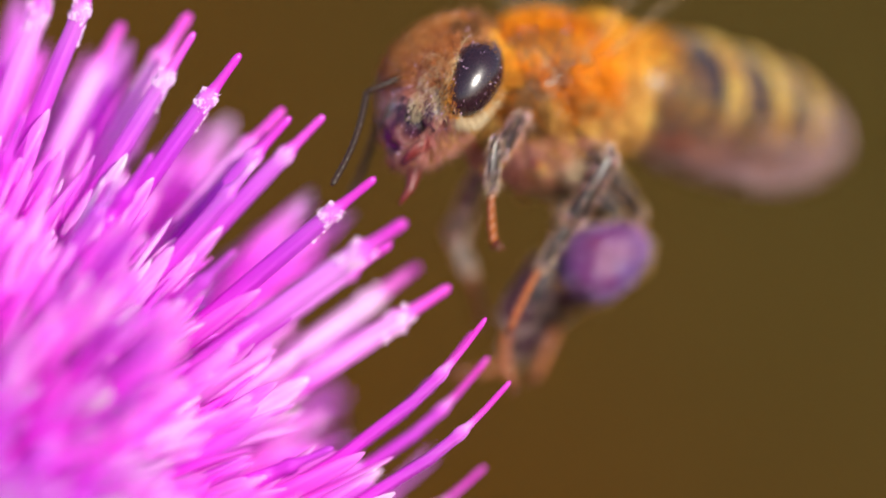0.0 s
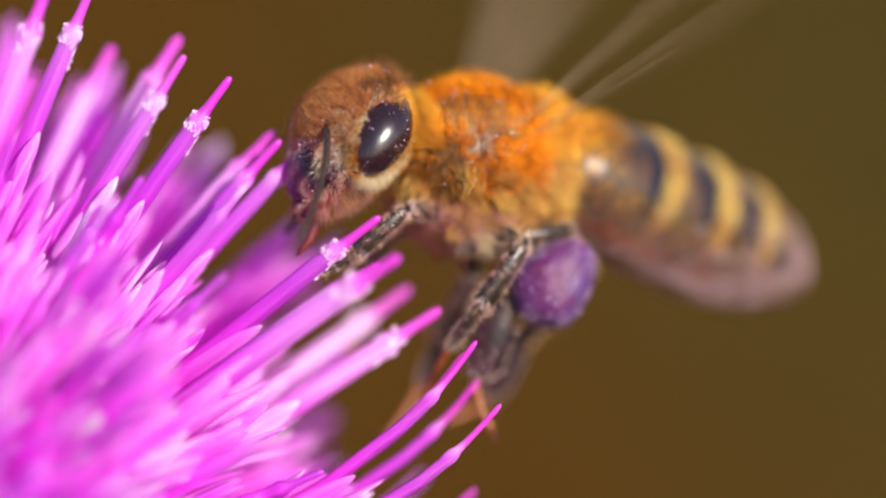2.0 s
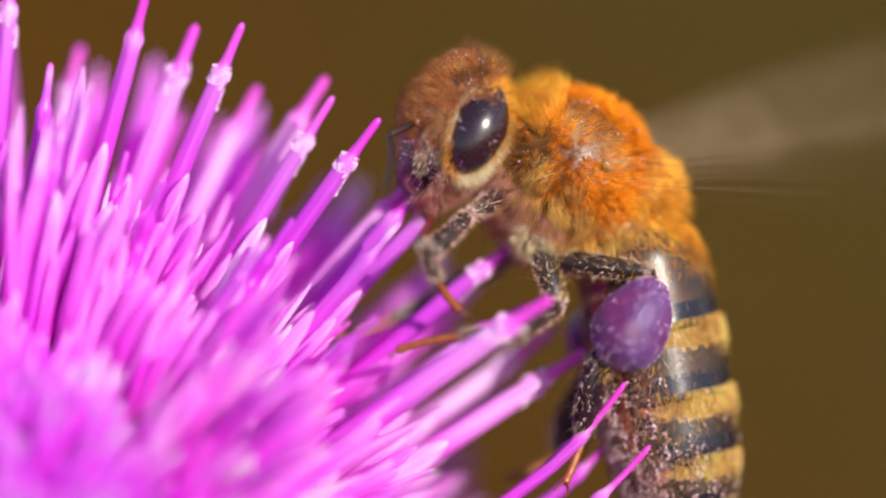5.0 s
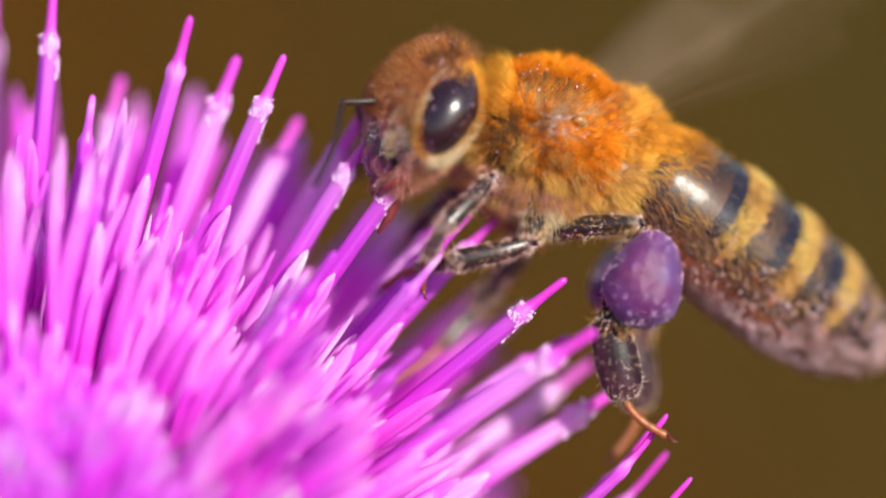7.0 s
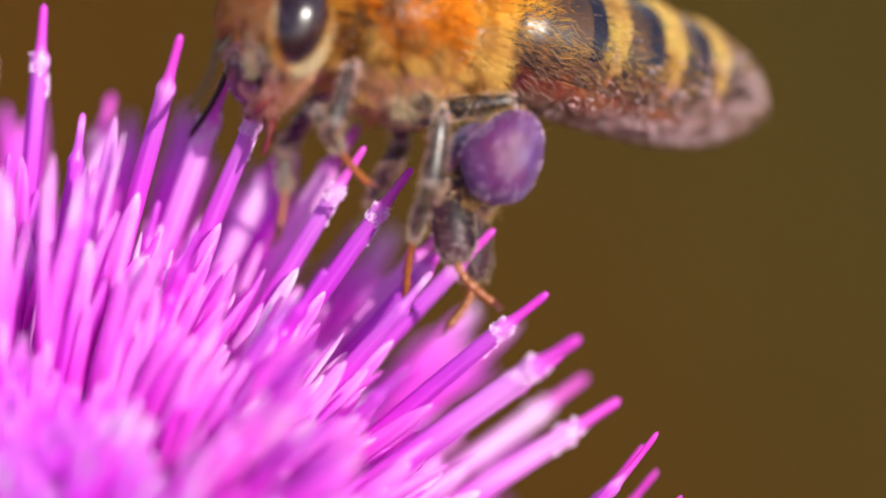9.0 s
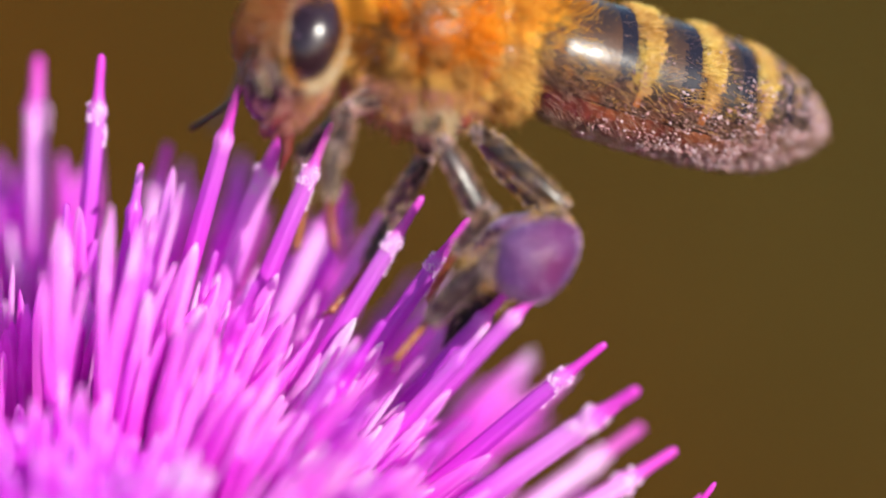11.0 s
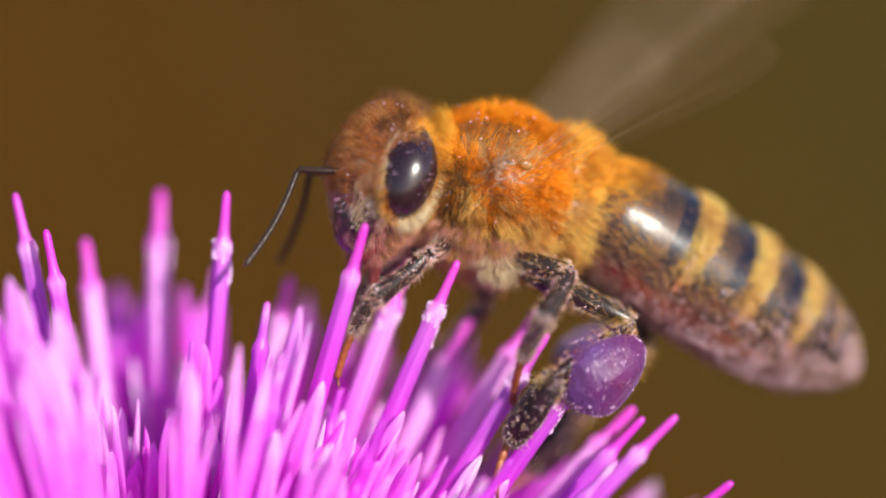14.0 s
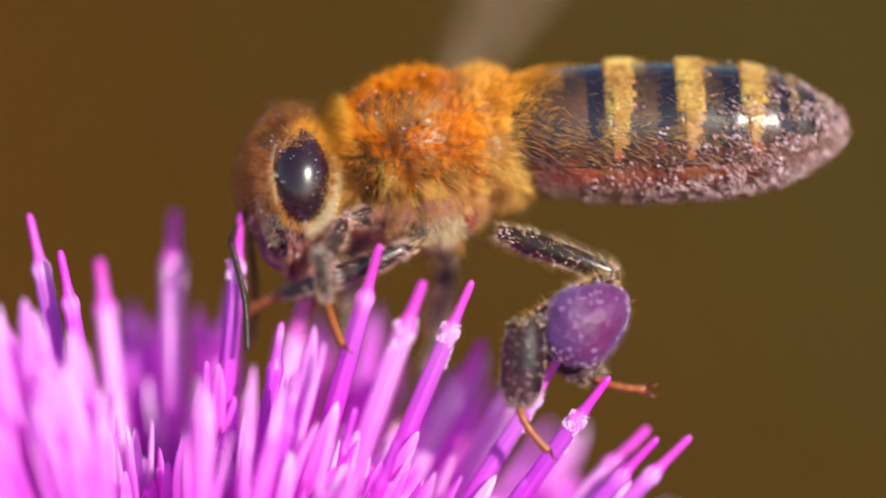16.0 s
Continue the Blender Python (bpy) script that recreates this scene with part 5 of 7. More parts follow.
    walk(bee_parts["abdomen"], [
        (0, at_mm(1.95, 0, 0.2, 20.9, 13.6, 10.3)),
        (0.5, at_mm(1.95, 0, 0.2, 22.5, 17.7, 8.4)),
        (1, at_mm(1.95, 0, 0.2, 17.9, 17.6, 4)),
        (1.5, at_mm(1.95, 0, 0.2, 19.6, 27.7, -2.2)),
        (2, at_mm(1.95, 0, 0.2, 17.7, 15.3, 5)),
        (2.5, at_mm(1.95, 0, 0.2, 21.5, 22.3, 6.3)),
        (3, at_mm(1.95, 0, 0.2, 23.9, 25.3, 9.7)),
        (3.5, at_mm(1.95, 0, 0.2, 22.5, 19.5, 13.8)),
        (4, at_mm(1.95, 0, 0.2, 32.6, 23.2, 27.3)),
        (4.5, at_mm(1.95, 0, 0.2, 8, 45, -15)),
        (5, at_mm(1.95, 0, 0.2, 8, 36.5, -12)),
        (5.2, at_mm(1.95, 0, 0.2, 8, 36, -12)),
        (7.3, at_mm(1.95, 0, 0.2, 13.4, 15.2, 7.8)),
        (7.5, at_mm(1.95, 0, 0.2, 14.3, 16.6, 9.2)),
        (8, at_mm(1.95, 0, 0.2, 24.9, 17.5, 30.3)),
        (8.2, at_mm(1.95, 0, 0.2, 11.3, 3.6, 26.4)),
        (10.3, at_mm(1.95, 0, 0.2, 8, 12, 8)),
        (10.5, at_mm(1.95, 0, 0.2, 8, 7.5, 8)),
        (11, at_mm(1.95, 0, 0.2, 9.9, 5.7, 13)),
        (11.5, at_mm(1.95, 0, 0.2, 10.5, 7, 12)),
        (12, at_mm(1.95, 0, 0.2, 8, 1.5, 4)),
        (12.5, at_mm(1.95, 0, 0.2, 8, 2.9, 4)),
        (13, at_mm(1.95, 0, 0.2, 11.8, 6.9, 13.3)),
        (13.5, at_mm(1.95, 0, 0.2, 11.9, 7, 13.4)),
        (14, at_mm(1.95, 0, 0.2, 13.2, 17.7, 4.6)),
        (14.5, at_mm(1.95, 0, 0.2, 8, 21.7, 6)),
        (15, at_mm(1.95, 0, 0.2, 17.2, 12.9, 17.9)),
        (15.5, at_mm(1.95, 0, 0.2, 12.2, 6.7, 16)),
        (16, at_mm(1.95, 0, 0.2, 8, 6.2, -3)),
    ])
    walk(bee_parts["fore_femur_near"], [
        (0, at_mm(-1.4, -1.25, -0.52, 123.7, 42.1, 44.8)),
        (0.5, at_mm(-2.23, -0.74, -1.91, 88.1, -20.7, 5.4)),
        (1, at_mm(-1.72, -1.13, -1.41, 88.4, -3, 28.6)),
        (1.5, at_mm(-1.53, -1.22, -0.29, 120, 46.6, 38.4)),
        (2, at_mm(-1.97, -0.97, -1.29, 90.8, 2.7, 16.7)),
        (2.5, at_mm(-1.92, -1.03, -1.57, 86.3, -10.1, 20.1)),
        (3, at_mm(-1.69, -1.17, -1.53, 84.4, -9.5, 30.9)),
        (3.5, at_mm(-1.56, -1.22, -1.79, 73.1, -23.3, 37.6)),
        (4, at_mm(-1.55, -1.25, -1.03, 103.6, 17.5, 38.9)),
        (4.5, at_mm(-1.91, -1.22, -1.71, 82, -15.2, 28.3)),
        (5, at_mm(-1.28, -1.41, -2.31, 43, -44.9, 56.7)),
        (5.2, at_mm(-0.9, -1.49, -2.22, 14, -44, 80.2)),
        (7.3, at_mm(-1.32, -1.4, -1.25, 98.2, 6, 54.3)),
        (7.5, at_mm(-1.43, -1.38, -1.5, 80.7, -8.2, 48.9)),
        (8, at_mm(-1.78, -1.26, -1.95, 74.2, -26.3, 32.7)),
        (8.2, at_mm(-1.07, -1.44, -1.18, 115.9, 10.8, 68.9)),
        (10.3, at_mm(-1.63, -1.41, -1.05, 102.5, 13.9, 42.8)),
        (10.5, at_mm(-1.52, -1.42, -1.18, 99.1, 8.7, 46.8)),
        (11, at_mm(-1.74, -1.37, -1.8, 75.3, -19.7, 37.9)),
        (11.5, at_mm(-1.53, -1.35, -1.44, 85.4, -4.8, 43.9)),
        (12, at_mm(-1.08, -1.46, -1.78, 42.5, -24.9, 68.9)),
        (12.5, at_mm(-1.1, -1.46, -2.11, 33.1, -39.4, 67.6)),
        (13, at_mm(-1.17, -1.42, -0.87, 132.2, 27.8, 62.8)),
        (13.5, at_mm(-1.37, -1.36, -0.79, 121.3, 29.9, 50.6)),
        (14, at_mm(-1.42, -1.38, -1.83, 63.9, -24.9, 49.2)),
        (14.5, at_mm(-1.12, -1.45, -1.71, 50.1, -21.2, 66.6)),
        (15, at_mm(-1.33, -1.36, -1.33, 91.9, 1.5, 52.3)),
        (15.5, at_mm(-1.9, -1.21, -1.73, 81.6, -16.3, 27.8)),
        (16, at_mm(-1.85, -1.44, -1.32, 90.9, 1.1, 37.4)),
    ])
    walk(bee_parts["fore_tibia_near"], [
        (0, at_mm(-1.4, -1.25, -0.52, -75.4, 31.1, -153.2)),
        (0.5, at_mm(-2.23, -0.74, -1.91, -86.4, 43.6, -174.8)),
        (1, at_mm(-1.72, -1.13, -1.41, -69.6, 38.2, -149)),
        (1.5, at_mm(-1.53, -1.22, -0.29, -75.1, 23.5, -146.4)),
        (2, at_mm(-1.97, -0.97, -1.29, -110.3, 44, 152)),
        (2.5, at_mm(-1.92, -1.03, -1.57, -91.2, 50.2, 178.4)),
        (3, at_mm(-1.69, -1.17, -1.53, -78.9, 50.8, -165.8)),
        (3.5, at_mm(-1.56, -1.22, -1.79, -59.2, 43, -138.9)),
        (4, at_mm(-1.55, -1.25, -1.03, -62.7, 39.2, -140.8)),
        (4.5, at_mm(-1.91, -1.22, -1.71, -72.3, 43.5, -155.1)),
        (5, at_mm(-1.28, -1.41, -2.31, -21.8, 48.2, -106.6)),
        (5.2, at_mm(-0.9, -1.49, -2.22, -16.9, 42.2, -101.6)),
        (7.3, at_mm(-1.32, -1.4, -1.25, -63.2, 55.9, -148.6)),
        (7.5, at_mm(-1.43, -1.38, -1.5, -51.9, 35.2, -126.3)),
        (8, at_mm(-1.78, -1.26, -1.95, -66.9, 40.7, -146.8)),
        (8.2, at_mm(-1.07, -1.44, -1.18, -68.1, 67.5, -156.5)),
        (10.3, at_mm(-1.63, -1.41, -1.05, -39.3, 45.9, -120.5)),
        (10.5, at_mm(-1.52, -1.42, -1.18, -40.4, 48.3, -122.4)),
        (11, at_mm(-1.74, -1.37, -1.8, -19.3, 47.5, -104.5)),
        (11.5, at_mm(-1.53, -1.35, -1.44, -19.7, 41.9, -103.4)),
        (12, at_mm(-1.08, -1.46, -1.78, -18.3, 54.2, -105)),
        (12.5, at_mm(-1.1, -1.46, -2.11, -29, 46.4, -111.9)),
        (13, at_mm(-1.17, -1.42, -0.87, -79.3, 41.6, -164.2)),
        (13.5, at_mm(-1.37, -1.36, -0.79, -92, 53.5, 177.5)),
        (14, at_mm(-1.42, -1.38, -1.83, -99.5, 51.8, 168)),
        (14.5, at_mm(-1.12, -1.45, -1.71, -99, 64.1, 170)),
        (15, at_mm(-1.33, -1.36, -1.33, -66.3, 31.8, -140.3)),
        (15.5, at_mm(-1.9, -1.21, -1.73, -72.1, 24.2, -141.7)),
        (16, at_mm(-1.85, -1.44, -1.32, -45.9, 32.7, -119.2)),
    ])
    walk(bee_parts["fore_tarsus_near"], [
        (0, at_mm(-2.74, -1.92, -1.42, -123.6, 79.8, 146)),
        (0.5, at_mm(-3.49, -0.85, -3.12, -111.9, 40, 148)),
        (1, at_mm(-2.9, -1.84, -2.49, -127.5, 26.9, 120.6)),
        (1.5, at_mm(-2.87, -2.11, -0.99, -168.4, 65.9, 100.6)),
        (2, at_mm(-3.09, -0.38, -2.51, -106, 27.5, 148.1)),
        (2.5, at_mm(-3.04, -1, -2.92, -121.5, 41.9, 137.4)),
        (3, at_mm(-2.77, -1.44, -2.89, -122.4, 45.2, 138.2)),
        (3.5, at_mm(-2.52, -2.07, -2.98, -96.5, 4.9, 127.3)),
        (4, at_mm(-2.6, -2.11, -2.13, -150.7, 78, 118.8)),
        (4.5, at_mm(-3.06, -1.76, -2.91, -117.8, 52.3, 146.3)),
        (5, at_mm(-1.61, -2.52, -3.62, 101, 17.9, 32.3)),
        (5.2, at_mm(-1.16, -2.76, -3.4, 92, 2.2, 42)),
        (7.3, at_mm(-2.16, -1.91, -2.7, -170, 56.2, 98.3)),
        (7.5, at_mm(-2.27, -2.53, -2.51, -143.1, 67.8, 124.8)),
        (8, at_mm(-2.88, -1.98, -3.09, 135.4, 44.4, 55.4)),
        (8.2, at_mm(-1.69, -1.71, -2.79, 112.4, 39.5, 32.9)),
        (10.3, at_mm(-2.24, -2.46, -2.31, 139, 61.2, 52.7)),
        (10.5, at_mm(-2.15, -2.41, -2.48, 149.5, 61.9, 62.5)),
        (11, at_mm(-2.04, -2.51, -3.09, 151.9, 76, 62.6)),
        (11.5, at_mm(-1.84, -2.62, -2.61, 78.1, 82.1, -12)),
        (12, at_mm(-1.35, -2.45, -3.2, 141.7, 75.2, 52.6)),
        (12.5, at_mm(-1.55, -2.58, -3.38, 104.5, 79.4, 14.7)),
        (13, at_mm(-2.43, -1.77, -2.03, -179.2, 58.6, 90.7)),
        (13.5, at_mm(-2.41, -1.31, -2.19, -103.6, 57.6, 164)),
        (14, at_mm(-2.48, -1.15, -3.2, -146.7, 66, 121)),
        (14.5, at_mm(-1.87, -1.32, -3.28, 132.1, 67.1, 44.4)),
        (15, at_mm(-2.48, -2.31, -2.25, -159.4, 69.7, 109.4)),
        (15.5, at_mm(-3.15, -2.2, -2.45, -105.6, 77.5, 164)),
        (16, at_mm(-2.57, -2.73, -2.27, 170.6, 72.7, 81)),
    ])
    walk(bee_parts["mid_femur_near"], [
        (0, at_mm(0.48, -2.01, -1.54, -83.6, -1.6, 104.3)),
        (0.5, at_mm(0.62, -2.05, -1.27, -114.6, 9.1, 109)),
        (1, at_mm(0.57, -1.9, -1.38, -104.8, 5.3, 109.1)),
        (1.5, at_mm(-0.41, -1.43, -2.7, 44.4, -52.5, 52.2)),
        (2, at_mm(0.61, -1.96, -1.83, -56.6, -13.9, 110)),
        (2.5, at_mm(0.53, -1.89, -2.72, -24.5, -44.4, 107.6)),
        (3, at_mm(-0.07, -1.59, -2.28, 21.3, -40.3, 75.8)),
        (3.5, at_mm(-0.17, -1.54, -2.66, 25.5, -52.1, 69.4)),
        (4, at_mm(0.24, -1.71, -3.27, -5.7, -60.2, 95)),
        (4.5, at_mm(0.68, -1.77, -2.95, -32.4, -50.4, 116.1)),
        (5, at_mm(1.56, -1.92, -2.42, -69.1, -26.2, 139.1)),
        (5.2, at_mm(1.73, -1.96, -1.41, -92.1, 2.6, 141.6)),
        (7.3, at_mm(0.06, -1.6, -2.58, 7.6, -50.1, 84.1)),
        (7.5, at_mm(0.37, -1.67, -2.68, -16.7, -49.9, 102.9)),
        (8, at_mm(0.46, -1.72, -1.82, -47.2, -16.6, 107.1)),
        (8.2, at_mm(1, -1.88, -1.61, -83.9, -4.5, 125.8)),
        (10.3, at_mm(0.5, -1.64, -2.57, -26.9, -46.7, 110.2)),
        (10.5, at_mm(0.72, -1.67, -2.5, -41.8, -41.6, 120.7)),
        (11, at_mm(0.41, -1.64, -2.25, -23.9, -37.5, 105.1)),
        (11.5, at_mm(0.55, -1.7, -2.32, -33.1, -37.3, 111.6)),
        (12, at_mm(0.91, -1.72, -2.11, -60.3, -25.4, 127)),
        (12.5, at_mm(0.73, -1.69, -2.29, -45.7, -34.6, 120.2)),
        (13, at_mm(0.1, -1.62, -2.45, 4.7, -45.9, 86.6)),
        (13.5, at_mm(0.51, -1.74, -2.05, -38, -26.6, 109.3)),
        (14, at_mm(1.72, -1.95, -1.51, -89.7, -0.3, 141.4)),
        (14.5, at_mm(1.27, -1.81, -0.64, -115.5, 28.7, 135.2)),
        (15, at_mm(1.29, -2.02, -0.2, -124.6, 36.7, 130.9)),
        (15.5, at_mm(0.97, -1.87, -1.63, -82.6, -5.2, 124.9)),
        (16, at_mm(-0.55, -1.56, -2.15, 58.3, -30.1, 50.9)),
    ])
    walk(bee_parts["mid_tibia_near"], [
        (0, at_mm(0.48, -2.01, -1.54, -118.7, 54.3, 146)),
        (0.5, at_mm(0.62, -2.05, -1.27, -114.1, 45.6, 148)),
        (1, at_mm(0.57, -1.9, -1.38, -72.1, 36, -151.2)),
        (1.5, at_mm(-0.41, -1.43, -2.7, -76, 30.6, -153.8)),
        (2, at_mm(0.61, -1.96, -1.83, -114.5, 58.9, 152)),
        (2.5, at_mm(0.53, -1.89, -2.72, -111.7, 54.6, 154)),
        (3, at_mm(-0.07, -1.59, -2.28, -105.8, 39.6, 156)),
        (3.5, at_mm(-0.17, -1.54, -2.66, -105.5, 38.5, 156)),
        (4, at_mm(0.24, -1.71, -3.27, -105.3, 42.5, 158)),
        (4.5, at_mm(0.68, -1.77, -2.95, -101.6, 49.7, 165)),
        (5, at_mm(1.56, -1.92, -2.42, -39.4, 38.8, -117.2)),
        (5.2, at_mm(1.73, -1.96, -1.41, -35.8, 49.1, -118.6)),
        (7.3, at_mm(0.06, -1.6, -2.58, -96.3, 31.1, 168)),
        (7.5, at_mm(0.37, -1.67, -2.68, -97.9, 40.7, 168)),
        (8, at_mm(0.46, -1.72, -1.82, -101.8, 51.5, 165)),
        (8.2, at_mm(1, -1.88, -1.61, -104.6, 65.2, 164)),
        (10.3, at_mm(0.5, -1.64, -2.57, 38.9, 61.7, -54.6)),
        (10.5, at_mm(0.72, -1.67, -2.5, 39, 51.9, -57.5)),
        (11, at_mm(0.41, -1.64, -2.25, 83.5, 53.8, -8)),
        (11.5, at_mm(0.55, -1.7, -2.32, 50.5, 41.5, -51.2)),
        (12, at_mm(0.91, -1.72, -2.11, 84.6, 42.2, -8)),
        (12.5, at_mm(0.73, -1.69, -2.29, 76.7, 36.5, -21.6)),
        (13, at_mm(0.1, -1.62, -2.45, 68.6, 36.2, -33.6)),
        (13.5, at_mm(0.51, -1.74, -2.05, 79.8, 7.1, -55.5)),
        (14, at_mm(1.72, -1.95, -1.51, -40.9, 44.9, -121.4)),
        (14.5, at_mm(1.27, -1.81, -0.64, -86, 59.8, -175.3)),
        (15, at_mm(1.29, -2.02, -0.2, -52.3, 45.5, -132.6)),
        (15.5, at_mm(0.97, -1.87, -1.63, -103.7, 57.9, 164)),
        (16, at_mm(-0.55, -1.56, -2.15, -90.7, 13.4, 177)),
    ])
    walk(bee_parts["mid_tarsus_near"], [
        (0, at_mm(-0.48, -1.36, -3.16, -117.3, 50, 146)),
        (0.5, at_mm(-0.57, -1.31, -2.7, -118.2, 59.2, 148)),
        (1, at_mm(-0.85, -2.68, -2.56, 126, 51.3, 42.9)),
        (1.5, at_mm(-1.96, -2.19, -3.72, -123.1, 17.1, 114.3)),
        (2, at_mm(-0.3, -1.48, -3.55, -166.4, 44.9, 99.7)),
        (2.5, at_mm(-0.51, -1.38, -4.35, -142.7, 61, 123.7)),
        (3, at_mm(-1.48, -0.96, -3.55, -146.9, 33.9, 110)),
        (3.5, at_mm(-1.6, -0.91, -3.9, -102.4, 18.8, 145.8)),
        (4, at_mm(-1.13, -1.15, -4.62, -105.8, 20.7, 141.3)),
        (4.5, at_mm(-0.57, -1.44, -4.47, -114.6, 22.8, 130.3)),
        (5, at_mm(0.85, -3.31, -3.67, -116.4, 42.9, 143.9)),
        (5.2, at_mm(1.11, -3.11, -2.92, 150.9, 35.6, 72)),
        (7.3, at_mm(-1.62, -1.24, -3.62, -114.9, 19.4, 125.6)),
        (7.5, at_mm(-1.11, -1.35, -3.98, -105.2, 32.3, 153)),
        (8, at_mm(-0.74, -1.39, -3.38, -145.7, 47.6, 116.7)),
        (8.2, at_mm(0.2, -1.65, -3.43, 178.4, 63.7, 88.5)),
        (10.3, at_mm(1.05, -2.41, -4.33, -136.6, 53.9, 127.4)),
        (10.5, at_mm(1.39, -2.71, -4.07, -96, 84.6, 174)),
        (11, at_mm(1.57, -1.81, -3.87, -141.3, 44.5, 119.3)),
        (11.5, at_mm(1.49, -2.87, -3.65, -167.6, 37.9, 97.7)),
        (12, at_mm(2.38, -1.92, -3.45, -155.8, 45, 107.7)),
        (12.5, at_mm(2.22, -2.28, -3.48, -130.4, 35.8, 124.5)),
        (13, at_mm(1.44, -2.51, -3.63, -119.7, 23.1, 124.6)),
        (13.5, at_mm(1.64, -3.38, -2.3, -156.3, 43.3, 106.7)),
        (14, at_mm(0.98, -3.16, -2.92, 178.9, 42.1, 89.3)),
        (14.5, at_mm(0.27, -1.89, -2.36, 162.3, 49.1, 76.5)),
        (15, at_mm(0.34, -3.05, -1.63, -141.9, 18.6, 104.1)),
        (15.5, at_mm(-0.05, -1.58, -3.32, -145.6, 54.1, 119)),
        (16, at_mm(-2.5, -1.46, -2.61, -95.5, 8.7, 147.2)),
    ])
    walk(bee_parts["hind_femur_near"], [
        (0, at_mm(1.91, -0.87, -3.11, -17.2, -56.2, 178.7)),
        (0.5, at_mm(1.93, -0.89, -3.43, -16.8, -61, 177.5)),
        (1, at_mm(2.86, -1.28, -2.91, 6.9, -31.3, 167)),
        (1.5, at_mm(2.6, -1.2, -1.78, 17, -1, 167.7)),
        (2, at_mm(2.3, -1.16, -1.45, 20.1, 12.7, 166.6)),
        (2.5, at_mm(2.15, -1.08, -2.04, 12, -13.9, 168.7)),
        (3, at_mm(1.88, -0.96, -1.79, 15.5, -2.6, 172.9)),
        (3.5, at_mm(2.12, -1.11, -1.41, 20.1, 16.5, 166.9)),
        (4, at_mm(1.67, -1.53, -1, 2.6, 38.2, 134.6)),
        (4.5, at_mm(2.17, -2.16, -1.16, 5.4, 18.7, 131.6)),
        (5, at_mm(2.59, -2.25, -0.46, 1.5, 31.4, 138.7)),
        (5.2, at_mm(2.52, -2.26, -0.3, -0.7, 35, 137.2)),
        (7.3, at_mm(2.3, -1.91, -1.14, 8.5, 20, 140.8)),
        (7.5, at_mm(2.4, -1.82, -0.9, 7.2, 26.6, 145.4)),
        (8, at_mm(1.67, -1.42, -1.49, 10.4, 16.5, 139.5)),
        (8.2, at_mm(2.11, -1.45, -1.25, 12.2, 21.6, 151.6)),
        (10.3, at_mm(3.05, -1.83, -1.97, 19.4, -5.5, 154.4)),
        (10.5, at_mm(3.34, -1.86, -1.45, 15.4, 6.7, 156.7)),
        (11, at_mm(3.39, -1.96, -3.38, 21.6, -31.8, 155.2)),
        (11.5, at_mm(3.46, -2.15, -3.5, 20.5, -32.1, 152.1)),
        (12, at_mm(3.95, -2.03, -3.23, 20.2, -25, 158.2)),
        (12.5, at_mm(3.57, -1.98, -3.65, 22.9, -34, 156.3)),
        (13, at_mm(2.82, -2.17, -3.66, 27.5, -40.4, 144)),
        (13.5, at_mm(3.38, -2.33, -2.17, 19.3, -8.5, 148)),
        (14, at_mm(3.38, -2.13, -2.36, 18.8, -12.7, 151.6)),
        (14.5, at_mm(2.78, -1.94, -0.81, 8.6, 24.2, 148.6)),
        (15, at_mm(3.31, -2.42, -2.02, 18.6, -5.5, 145.8)),
        (15.5, at_mm(3.58, -2.39, -2.28, 19.6, -10.1, 149.1)),
        (16, at_mm(4.04, -1.76, -3.39, 22.2, -27.4, 163.3)),
    ])
